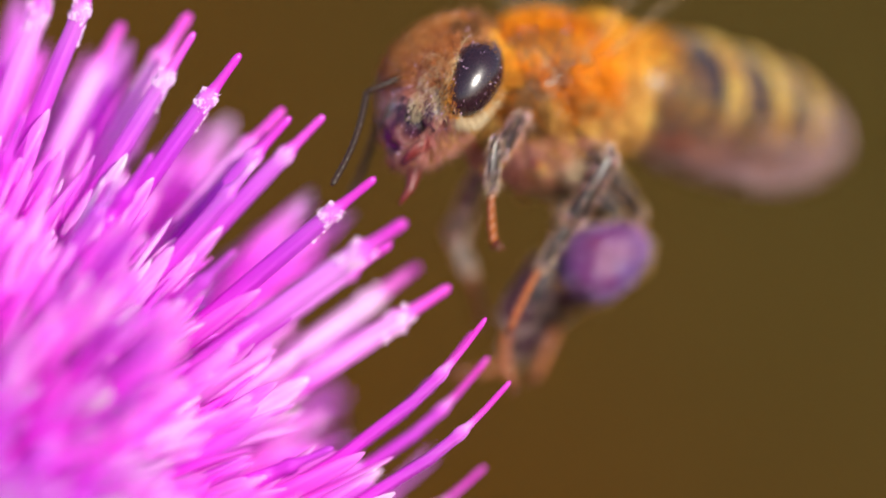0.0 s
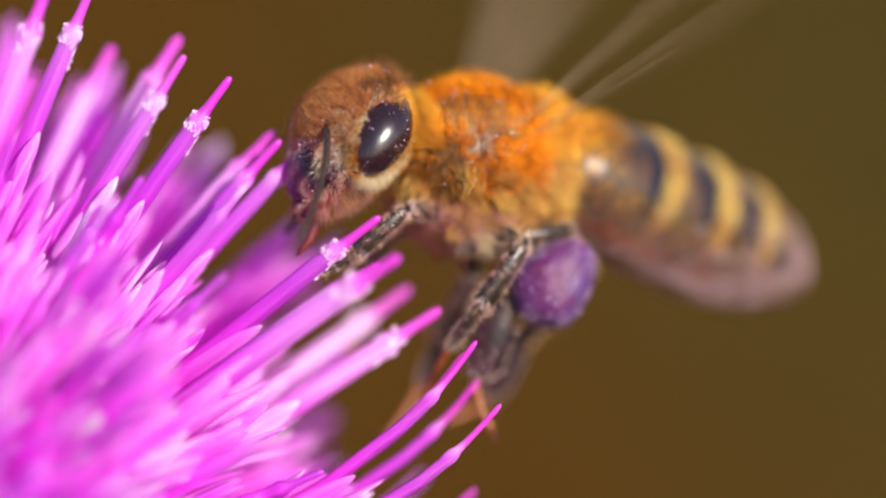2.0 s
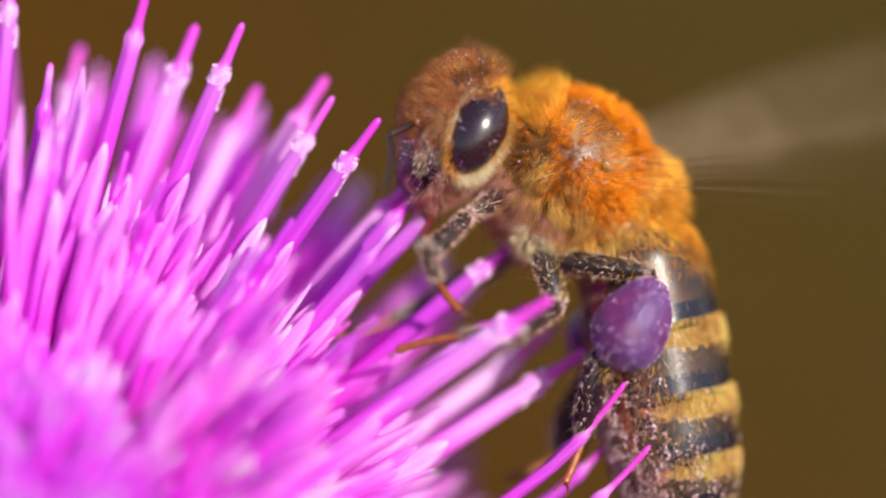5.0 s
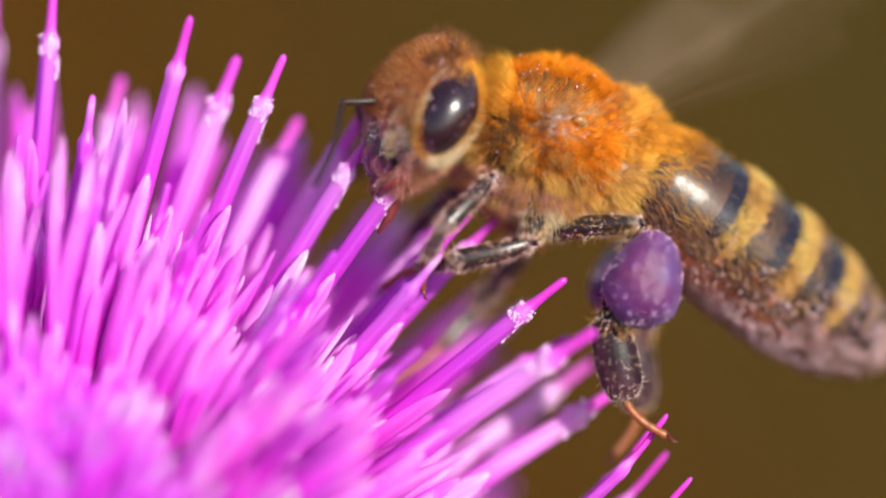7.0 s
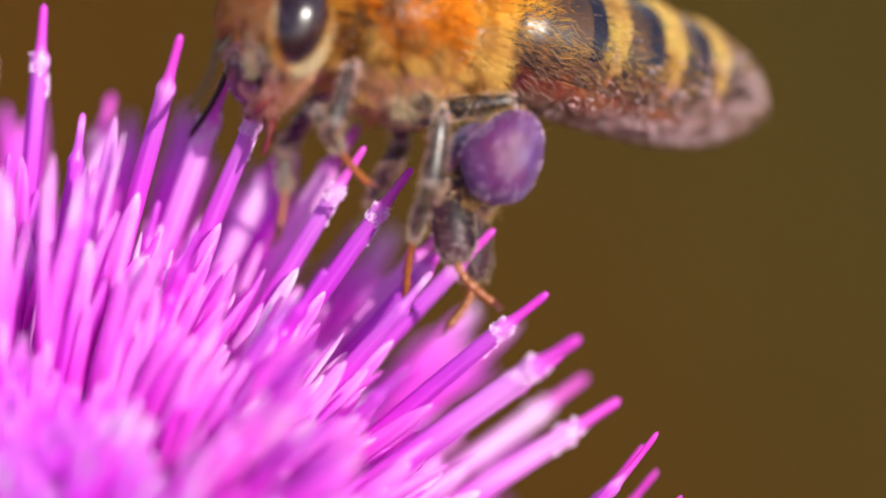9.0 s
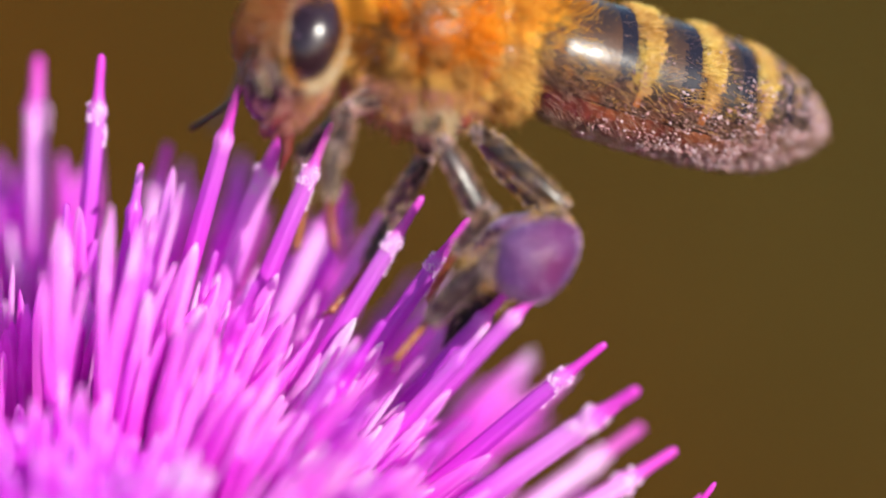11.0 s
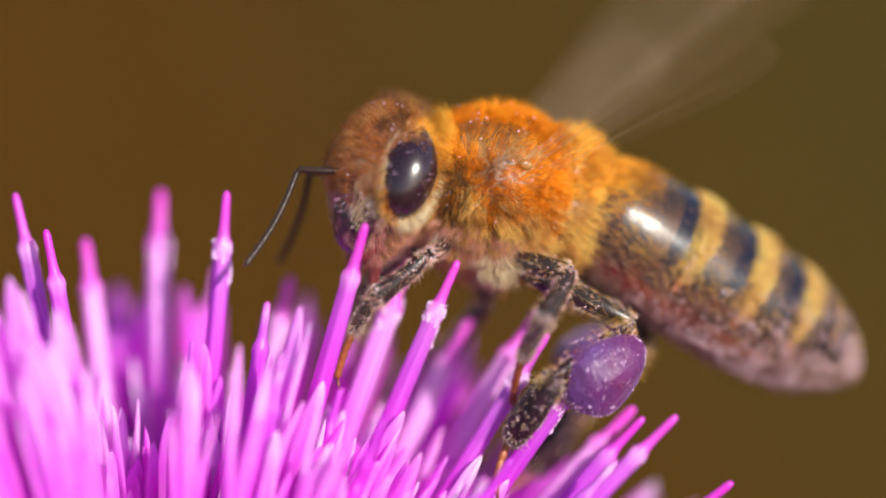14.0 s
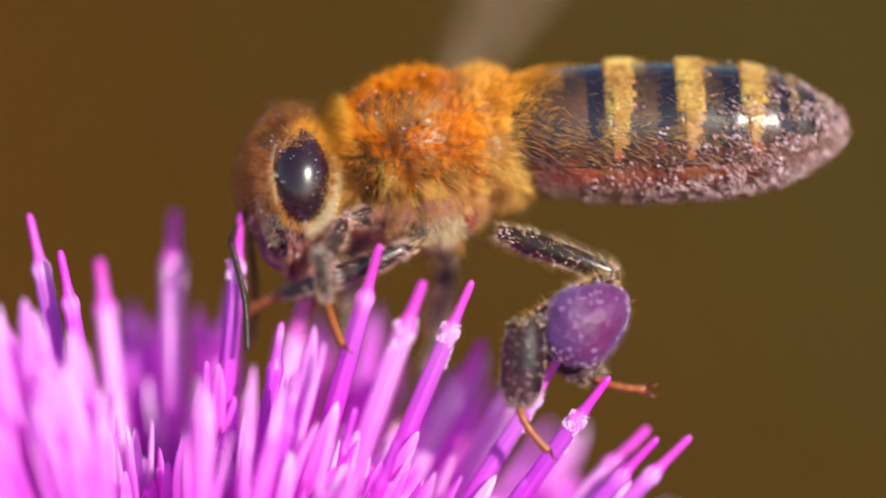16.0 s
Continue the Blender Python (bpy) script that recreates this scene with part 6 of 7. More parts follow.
    walk(bee_parts["hind_tibia_near"], [
        (0, at_mm(1.91, -0.87, -3.11, -76, 24.8, 146)),
        (0.5, at_mm(1.93, -0.89, -3.43, -76, 25, 148)),
        (1, at_mm(2.86, -1.28, -2.91, -76, 48.3, 154)),
        (1.5, at_mm(2.6, -1.2, -1.78, -76, 61.1, 154)),
        (2, at_mm(2.3, -1.16, -1.45, -76, 54.7, 152)),
        (2.5, at_mm(2.15, -1.08, -2.04, -75.9, 60.6, 154)),
        (3, at_mm(1.88, -0.96, -1.79, -76, 83.6, 156)),
        (3.5, at_mm(2.12, -1.11, -1.41, -76, 82.7, 156)),
        (4, at_mm(1.67, -1.53, -1, -76, 87.9, 158)),
        (4.5, at_mm(2.17, -2.16, -1.16, -15.3, 76.3, -98.5)),
        (5, at_mm(2.59, -2.25, -0.46, 140.2, 78.1, -11.8)),
        (5.2, at_mm(2.52, -2.26, -0.3, 104, 88.9, -12)),
        (7.3, at_mm(2.3, -1.91, -1.14, 104.1, 86.2, -12)),
        (7.5, at_mm(2.4, -1.82, -0.9, -49, 72.5, -128)),
        (8, at_mm(1.67, -1.42, -1.49, -77.5, 57.3, -168.7)),
        (8.2, at_mm(2.11, -1.45, -1.25, -80, 63.8, 164)),
        (10.3, at_mm(3.05, -1.83, -1.97, -76, 59.9, 174)),
        (10.5, at_mm(3.34, -1.86, -1.45, -119.1, 73.1, -124)),
        (11, at_mm(3.39, -1.96, -3.38, -103, 41.6, -168.8)),
        (11.5, at_mm(3.46, -2.15, -3.5, -103.2, 31.5, -175.4)),
        (12, at_mm(3.95, -2.03, -3.23, -106.1, 26.5, -174.8)),
        (12.5, at_mm(3.57, -1.98, -3.65, -110.2, 21.6, -172.5)),
        (13, at_mm(2.82, -2.17, -3.66, -103.4, 18.3, 178.3)),
        (13.5, at_mm(3.38, -2.33, -2.17, -113, 35.4, -177.5)),
        (14, at_mm(3.38, -2.13, -2.36, -124.4, 47.5, -171.2)),
        (14.5, at_mm(2.78, -1.94, -0.81, -106, 69.5, -138.1)),
        (15, at_mm(3.31, -2.42, -2.02, -47.9, 35.7, 162)),
        (15.5, at_mm(3.58, -2.39, -2.28, -76, 29.6, 164)),
        (16, at_mm(4.04, -1.76, -3.39, -108.6, 25.4, -166.1)),
    ])
    walk(bee_parts["hind_tarsus_near"], [
        (0, at_mm(-0.05, 0.45, -4.2, -90, 52.7, 146)),
        (0.5, at_mm(-0.07, 0.36, -4.53, -90, 57.7, 148)),
        (1, at_mm(1.31, -0.52, -4.85, -90.1, 67, 154)),
        (1.5, at_mm(1.47, -0.65, -4.06, -90, 84.5, 154)),
        (2, at_mm(0.97, -0.45, -3.57, -90, 73.5, 152)),
        (2.5, at_mm(1, -0.52, -4.31, -90, 65.3, 154)),
        (3, at_mm(1.62, -0.84, -4.37, -90, 83.6, 156)),
        (3.5, at_mm(1.82, -0.98, -3.99, 90.1, 87.9, -24)),
        (4, at_mm(1.58, -1.49, -3.6, 90, 77.9, -22)),
        (4.5, at_mm(2.08, -2.77, -3.68, -152.9, 65.2, 34.5)),
        (5, at_mm(3.12, -2.36, -3, -134.9, 52.3, 20.5)),
        (5.2, at_mm(2.57, -2.27, -2.9, 89.9, 69.7, -12)),
        (7.3, at_mm(2.47, -1.95, -3.73, 90.1, 57.3, -12)),
        (7.5, at_mm(1.92, -2.43, -3.38, 128.5, 67.6, 11.6)),
        (8, at_mm(0.29, -1.7, -3.67, 157.9, 49.2, 25.8)),
        (8.2, at_mm(1.01, -1.13, -3.58, 90, 55.2, -16)),
        (10.3, at_mm(1.75, -1.69, -4.22, -90, 69.7, 174)),
        (10.5, at_mm(2.92, -2.48, -3.94, -157.9, 63.3, 48)),
        (11, at_mm(1.48, -2.33, -5.11, -36.3, 46.5, 133.9)),
        (11.5, at_mm(1.25, -2.33, -4.86, -65.9, 52.8, 148)),
        (12, at_mm(1.63, -2.24, -4.39, -90.1, 59.2, 172)),
        (12.5, at_mm(1.18, -2.29, -4.6, -90, 53.3, 172)),
        (13, at_mm(0.35, -2.1, -4.48, -90, 51.9, 164)),
        (13.5, at_mm(1.26, -2.43, -3.67, -90, 65.3, 164)),
        (14, at_mm(1.64, -2.4, -4.27, -74.3, 59.1, 121.1)),
        (14.5, at_mm(2.11, -2.54, -3.25, 90, 65.3, -10)),
        (15, at_mm(1.3, -1.77, -3.54, -61.5, 69.4, 84.3)),
        (15.5, at_mm(1.41, -1.77, -3.57, 68, 89.9, -38)),
        (16, at_mm(1.76, -2.33, -4.51, -89.9, 78.1, 177.1)),
    ])
    walk(bee_parts["fore_femur_far"], [
        (0, at_mm(-0.86, 1.76, -1.95, -11.3, -27.3, -84.8)),
        (0.5, at_mm(-0.9, 1.76, -1.95, -15.8, -27.3, -82.6)),
        (1, at_mm(-1.04, 1.74, -1.95, -29.6, -26.8, -75.6)),
        (1.5, at_mm(-1.04, 1.74, -1.96, -29.3, -27.2, -75.6)),
        (2, at_mm(-0.99, 1.75, -1.94, -25, -26.9, -78.1)),
        (2.5, at_mm(-1.04, 1.74, -1.94, -29.1, -26.7, -76)),
        (3, at_mm(-1.08, 1.73, -1.94, -32.9, -26.6, -73.8)),
        (3.5, at_mm(-1.07, 1.73, -1.94, -32.7, -26.6, -74)),
        (4, at_mm(-1.12, 1.72, -1.93, -36.5, -26.3, -71.8)),
        (4.5, at_mm(-1.28, 1.67, -1.93, -48.9, -25.6, -63.6)),
        (5, at_mm(-1.37, 1.65, -1.92, -54.3, -25.1, -59.5)),
        (5.2, at_mm(-1.37, 1.65, -1.92, -54.2, -25.1, -59.5)),
        (7.3, at_mm(-1.36, 1.65, -1.91, -54.1, -24.8, -59.9)),
        (7.5, at_mm(-1.36, 1.65, -1.91, -54.3, -24.6, -59.9)),
        (8, at_mm(-1.28, 1.67, -1.9, -49.7, -24.8, -63.7)),
        (8.2, at_mm(-1.27, 1.68, -1.9, -49, -24.5, -64.6)),
        (10.3, at_mm(-1.52, 1.59, -1.88, -63.6, -22.9, -51.9)),
        (10.5, at_mm(-1.53, 1.59, -1.88, -63.6, -23, -51.8)),
        (11, at_mm(-1.47, 1.61, -1.88, -61.1, -23.3, -54.5)),
        (11.5, at_mm(-1.37, 1.65, -1.91, -55, -24.5, -59.4)),
        (12, at_mm(-1.48, 1.61, -1.92, -59.9, -24.6, -54.3)),
        (12.5, at_mm(-1.47, 1.61, -1.92, -59.6, -24.8, -54.4)),
        (13, at_mm(-1.26, 1.68, -1.93, -47.4, -25.9, -64.6)),
        (13.5, at_mm(-1.27, 1.69, -1.94, -47.7, -26, -64.3)),
        (14, at_mm(-1.37, 1.65, -1.94, -53.7, -25.6, -59.5)),
        (14.5, at_mm(-1.43, 1.63, -1.94, -56.8, -25.5, -56.7)),
        (15, at_mm(-1.22, 1.7, -1.94, -44.1, -26.1, -66.9)),
        (15.5, at_mm(-1.27, 1.69, -1.93, -48, -25.8, -64.2)),
        (16, at_mm(-1.62, 1.55, -1.93, -65.8, -24.3, -47.5)),
    ])
    walk(bee_parts["fore_tibia_far"], [
        (0, at_mm(-0.86, 1.76, -1.95, -9.2, 48.7, 83.1)),
        (0.5, at_mm(-0.9, 1.76, -1.95, -22.2, 48.7, 72.9)),
        (1, at_mm(-1.04, 1.74, -1.95, -14.8, 48.4, 78.8)),
        (1.5, at_mm(-1.04, 1.74, -1.96, 1.2, 48.4, 90.9)),
        (2, at_mm(-0.99, 1.75, -1.94, 16.1, 48.3, 102.1)),
        (2.5, at_mm(-1.04, 1.74, -1.94, 18.1, 48.2, 103.7)),
        (3, at_mm(-1.08, 1.73, -1.94, 3, 48.1, 92.2)),
        (3.5, at_mm(-1.07, 1.73, -1.94, -12.7, 48.1, 80.5)),
        (4, at_mm(-1.12, 1.72, -1.93, -9.7, 48.1, 82.8)),
        (4.5, at_mm(-1.28, 1.67, -1.93, 15.6, 48, 101.7)),
        (5, at_mm(-1.37, 1.65, -1.92, 35.4, 48.1, 117.9)),
        (5.2, at_mm(-1.37, 1.65, -1.92, 37.6, 48.1, 119.8)),
        (7.3, at_mm(-1.36, 1.65, -1.91, 12.1, 47.7, 99)),
        (7.5, at_mm(-1.36, 1.65, -1.91, 19.5, 47.7, 104.7)),
        (8, at_mm(-1.28, 1.67, -1.9, 31.4, 47.6, 114.3)),
        (8.2, at_mm(-1.27, 1.68, -1.9, 32.3, 47.6, 115)),
        (10.3, at_mm(-1.52, 1.59, -1.88, 19.9, 47.2, 104.8)),
        (10.5, at_mm(-1.53, 1.59, -1.88, 26.9, 47.2, 110.4)),
        (11, at_mm(-1.47, 1.61, -1.88, 39.1, 47.3, 120.8)),
        (11.5, at_mm(-1.37, 1.65, -1.91, 34, 47.7, 116.5)),
        (12, at_mm(-1.48, 1.61, -1.92, 22.9, 48, 107.4)),
        (12.5, at_mm(-1.47, 1.61, -1.92, 8.3, 48.1, 96.2)),
        (13, at_mm(-1.26, 1.68, -1.93, -1.2, 48, 89.1)),
        (13.5, at_mm(-1.27, 1.69, -1.94, 15.2, 48, 101.5)),
        (14, at_mm(-1.37, 1.65, -1.94, 35.8, 48, 118.2)),
        (14.5, at_mm(-1.43, 1.63, -1.94, 36.6, 48, 118.9)),
        (15, at_mm(-1.22, 1.7, -1.94, 9.6, 48, 97.2)),
        (15.5, at_mm(-1.27, 1.69, -1.93, -2.6, 48, 88.1)),
        (16, at_mm(-1.62, 1.55, -1.93, 16.3, 48.1, 102.3)),
    ])
    walk(bee_parts["fore_tarsus_far"], [
        (0, at_mm(-0.72, 2.9, -3.26, -122.6, 71.5, -34)),
        (0.5, at_mm(-0.56, 2.86, -3.27, -121.8, 83.3, -32)),
        (1, at_mm(-0.82, 2.89, -3.26, 64.1, 84.8, 154)),
        (1.5, at_mm(-1.06, 2.91, -3.27, 64.1, 85.8, 154)),
        (2, at_mm(-1.24, 2.89, -3.25, -117.8, 81.8, -28)),
        (2.5, at_mm(-1.31, 2.87, -3.25, -114.8, 71.1, -26)),
        (3, at_mm(-1.12, 2.9, -3.24, -113, 72.1, -24)),
        (3.5, at_mm(-0.88, 2.88, -3.24, -113.9, 83.8, -24)),
        (4, at_mm(-0.97, 2.88, -3.23, 68.1, 85.1, 158)),
        (4.5, at_mm(-1.52, 2.82, -3.23, 75, 86.3, 165)),
        (5, at_mm(-1.92, 2.69, -3.22, -101.9, 81.4, -12)),
        (5.2, at_mm(-1.95, 2.67, -3.22, -101.7, 76.1, -12)),
        (7.3, at_mm(-1.54, 2.81, -3.21, 78.1, 84, 168)),
        (7.5, at_mm(-1.66, 2.79, -3.2, 78, 86.3, 168)),
        (8, at_mm(-1.76, 2.75, -3.19, -104.8, 81.1, -15)),
        (8.2, at_mm(-1.76, 2.75, -3.19, -105.6, 76.1, -16)),
        (10.3, at_mm(-1.83, 2.74, -3.16, 104.6, 83, -165.3)),
        (10.5, at_mm(-1.94, 2.7, -3.17, 122.6, 84.7, -147.3)),
        (11, at_mm(-2.08, 2.63, -3.17, -97.9, 81.3, -8)),
        (11.5, at_mm(-1.9, 2.71, -3.2, -101.4, 70.9, -12)),
        (12, at_mm(-1.83, 2.73, -3.22, -97.6, 72.4, -8)),
        (12.5, at_mm(-1.6, 2.77, -3.23, -98, 84.5, -8)),
        (13, at_mm(-1.25, 2.85, -3.23, 74.1, 84.8, 164)),
        (13.5, at_mm(-1.51, 2.83, -3.24, 74, 86.4, 164)),
        (14, at_mm(-1.92, 2.68, -3.24, -101.9, 80.8, -12)),
        (14.5, at_mm(-1.99, 2.66, -3.24, -99.5, 70.8, -10)),
        (15, at_mm(-1.37, 2.86, -3.24, -107.2, 72.6, -18)),
        (15.5, at_mm(-1.24, 2.86, -3.23, -105.9, 84.9, -16)),
        (16, at_mm(-1.87, 2.69, -3.23, 87, 84.3, 177)),
    ])
    walk(bee_parts["mid_femur_far"], [
        (0, at_mm(1.23, 1.06, -2.6, 76.9, -44.2, -161.5)),
        (0.5, at_mm(1.19, 1.11, -2.61, 74.4, -44.8, -158.4)),
        (1, at_mm(1.05, 1.26, -2.6, 65.8, -46.1, -148)),
        (1.5, at_mm(1.05, 1.26, -2.62, 65.8, -46.4, -148.2)),
        (2, at_mm(1.1, 1.22, -2.6, 68.7, -45.6, -151.4)),
        (2.5, at_mm(1.05, 1.26, -2.6, 66, -45.8, -148.2)),
        (3, at_mm(1.01, 1.3, -2.59, 63.4, -46.1, -145.2)),
        (3.5, at_mm(1.02, 1.3, -2.59, 63.7, -46, -145.5)),
        (4, at_mm(0.98, 1.34, -2.58, 61.2, -46, -142.6)),
        (4.5, at_mm(0.82, 1.45, -2.58, 50.4, -46.9, -131.5)),
        (5, at_mm(0.73, 1.5, -2.57, 44.6, -47.4, -125.9)),
        (5.2, at_mm(0.73, 1.5, -2.57, 44.6, -47.4, -126)),
        (7.3, at_mm(0.73, 1.5, -2.56, 44.9, -47, -126.1)),
        (7.5, at_mm(0.73, 1.5, -2.55, 44.9, -46.8, -126)),
        (8, at_mm(0.81, 1.46, -2.54, 50.3, -46.2, -131)),
        (8.2, at_mm(0.82, 1.45, -2.54, 51.1, -46, -131.8)),
        (10.3, at_mm(0.54, 1.56, -2.52, 31.5, -47.1, -114.2)),
        (10.5, at_mm(0.54, 1.56, -2.52, 31.3, -47.2, -114)),
        (11, at_mm(0.6, 1.55, -2.52, 35.8, -46.9, -117.8)),
        (11.5, at_mm(0.71, 1.5, -2.55, 43.9, -47.1, -125.1)),
        (12, at_mm(0.62, 1.54, -2.57, 36.7, -47.9, -119)),
        (12.5, at_mm(0.62, 1.54, -2.57, 37, -48.1, -119.3)),
        (13, at_mm(0.83, 1.44, -2.58, 51.6, -47.1, -132.8)),
        (13.5, at_mm(0.82, 1.44, -2.59, 50.9, -47.4, -132.2)),
        (14, at_mm(0.73, 1.5, -2.59, 44.3, -47.9, -125.9)),
        (14.5, at_mm(0.67, 1.52, -2.59, 40.1, -48.3, -122.2)),
        (15, at_mm(0.88, 1.41, -2.59, 54.4, -47, -135.6)),
        (15.5, at_mm(0.82, 1.44, -2.59, 50.9, -47.3, -132.1)),
        (16, at_mm(0.47, 1.58, -2.58, 25.7, -49, -109.9)),
    ])
    walk(bee_parts["mid_tibia_far"], [
        (0, at_mm(1.23, 1.06, -2.6, -31.1, 59.1, 62.6)),
        (0.5, at_mm(1.19, 1.11, -2.61, -29.9, 59, 63.7)),
        (1, at_mm(1.05, 1.26, -2.6, -5.4, 58.6, 85.4)),
        (1.5, at_mm(1.05, 1.26, -2.62, 16.5, 58.6, 104.2)),
        (2, at_mm(1.1, 1.22, -2.6, 14.9, 58.5, 102.8)),
        (2.5, at_mm(1.05, 1.26, -2.6, -4.1, 58.3, 86.6)),
        (3, at_mm(1.01, 1.3, -2.59, -20.7, 58.1, 72.2)),
        (3.5, at_mm(1.02, 1.3, -2.59, -21.3, 58.1, 71.7)),
        (4, at_mm(0.98, 1.34, -2.58, -0.9, 58.1, 89.3)),
        (4.5, at_mm(0.82, 1.45, -2.58, 27.7, 57.9, 114)),
        (5, at_mm(0.73, 1.5, -2.57, 31.7, 58, 117.6)),
        (5.2, at_mm(0.73, 1.5, -2.57, 25.1, 58, 111.6)),
        (7.3, at_mm(0.73, 1.5, -2.56, 24, 57.5, 110.6)),
        (7.5, at_mm(0.73, 1.5, -2.55, 30.5, 57.4, 116.4)),
        (8, at_mm(0.81, 1.46, -2.54, 27.2, 57.4, 113.4)),
        (8.2, at_mm(0.82, 1.45, -2.54, 19.3, 57.3, 106.4)),
        (10.3, at_mm(0.54, 1.56, -2.52, 30, 56.7, 115.7)),
        (10.5, at_mm(0.54, 1.56, -2.52, 36.1, 56.7, 121.3)),
        (11, at_mm(0.6, 1.55, -2.52, 33.8, 56.8, 119.3)),
        (11.5, at_mm(0.71, 1.5, -2.55, 10.5, 57.4, 98.9)),
        (12, at_mm(0.62, 1.54, -2.57, -2.7, 57.8, 87.7)),
        (12.5, at_mm(0.62, 1.54, -2.57, -2.3, 57.9, 88.1)),
        (13, at_mm(0.83, 1.44, -2.58, 7.2, 57.9, 96.1)),
        (13.5, at_mm(0.82, 1.44, -2.59, 27.3, 57.9, 113.7)),
        (14, at_mm(0.73, 1.5, -2.59, 31, 57.9, 117)),
        (14.5, at_mm(0.67, 1.52, -2.59, 12.9, 57.9, 101)),
        (15, at_mm(0.88, 1.41, -2.59, -14.6, 57.9, 77.6)),
        (15.5, at_mm(0.82, 1.44, -2.59, -11.5, 57.9, 80.2)),
        (16, at_mm(0.47, 1.58, -2.58, 22.6, 57.9, 109.4)),
    ])
    walk(bee_parts["mid_tarsus_far"], [
        (0, at_mm(1.7, 1.97, -4.32, 106, 61.8, -161.9)),
        (0.5, at_mm(1.64, 2.04, -4.32, 98.7, 59.5, -169.9)),
        (1, at_mm(1.13, 2.3, -4.31, 99.2, 57.8, -169.2)),
        (1.5, at_mm(0.8, 2.27, -4.32, 102.7, 59, -165.3)),
        (2, at_mm(0.87, 2.24, -4.3, 110.1, 61.2, -157.4)),
        (2.5, at_mm(1.12, 2.31, -4.3, 117.5, 62.4, -149.6)),
        (3, at_mm(1.34, 2.31, -4.29, 114.8, 61.5, -152.2)),
        (3.5, at_mm(1.35, 2.3, -4.29, 105.9, 59.2, -161.7)),
        (4, at_mm(0.99, 2.39, -4.28, 103.5, 57.7, -164.1)),
        (4.5, at_mm(0.38, 2.42, -4.27, 113.7, 58.7, -152.8)),
        (5, at_mm(0.24, 2.44, -4.27, 125.7, 61, -140.6)),
        (5.2, at_mm(0.34, 2.48, -4.27, 129.1, 61.7, -137.3)),
        (7.3, at_mm(0.35, 2.5, -4.24, 114.1, 57.7, -152.1)),
        (7.5, at_mm(0.25, 2.46, -4.24, 116.8, 58.4, -149.4)),
        (8, at_mm(0.38, 2.45, -4.23, 123.5, 60.7, -142.8)),
        (8.2, at_mm(0.51, 2.48, -4.22, 125.4, 61.2, -140.9)),
        (10.3, at_mm(0.06, 2.55, -4.19, 119.8, 57.1, -145.8)),
        (10.5, at_mm(-0.04, 2.5, -4.19, 122.4, 57.9, -143.2)),
        (11, at_mm(0.06, 2.5, -4.2, 130.1, 60.3, -135.9)),
        (11.5, at_mm(0.55, 2.56, -4.24, 131.3, 61.8, -135.1)),
        (12, at_mm(0.66, 2.61, -4.26, 129.9, 61.1, -136.3)),
        (12.5, at_mm(0.66, 2.6, -4.27, 120.2, 58.8, -145.8)),
        (13, at_mm(0.72, 2.5, -4.28, 108.7, 57.7, -158.2)),
        (13.5, at_mm(0.4, 2.42, -4.29, 112.6, 58.9, -154)),
        (14, at_mm(0.25, 2.44, -4.28, 126, 61.2, -140.3)),
        (14.5, at_mm(0.47, 2.57, -4.29, 133.1, 62.4, -133.5)),
        (15, at_mm(1.11, 2.45, -4.28, 120, 61.4, -146.7)),
        (15.5, at_mm(1, 2.49, -4.28, 112.3, 58.9, -154.4)),
        (16, at_mm(0.12, 2.59, -4.28, 120.1, 57.5, -145.6)),
    ])
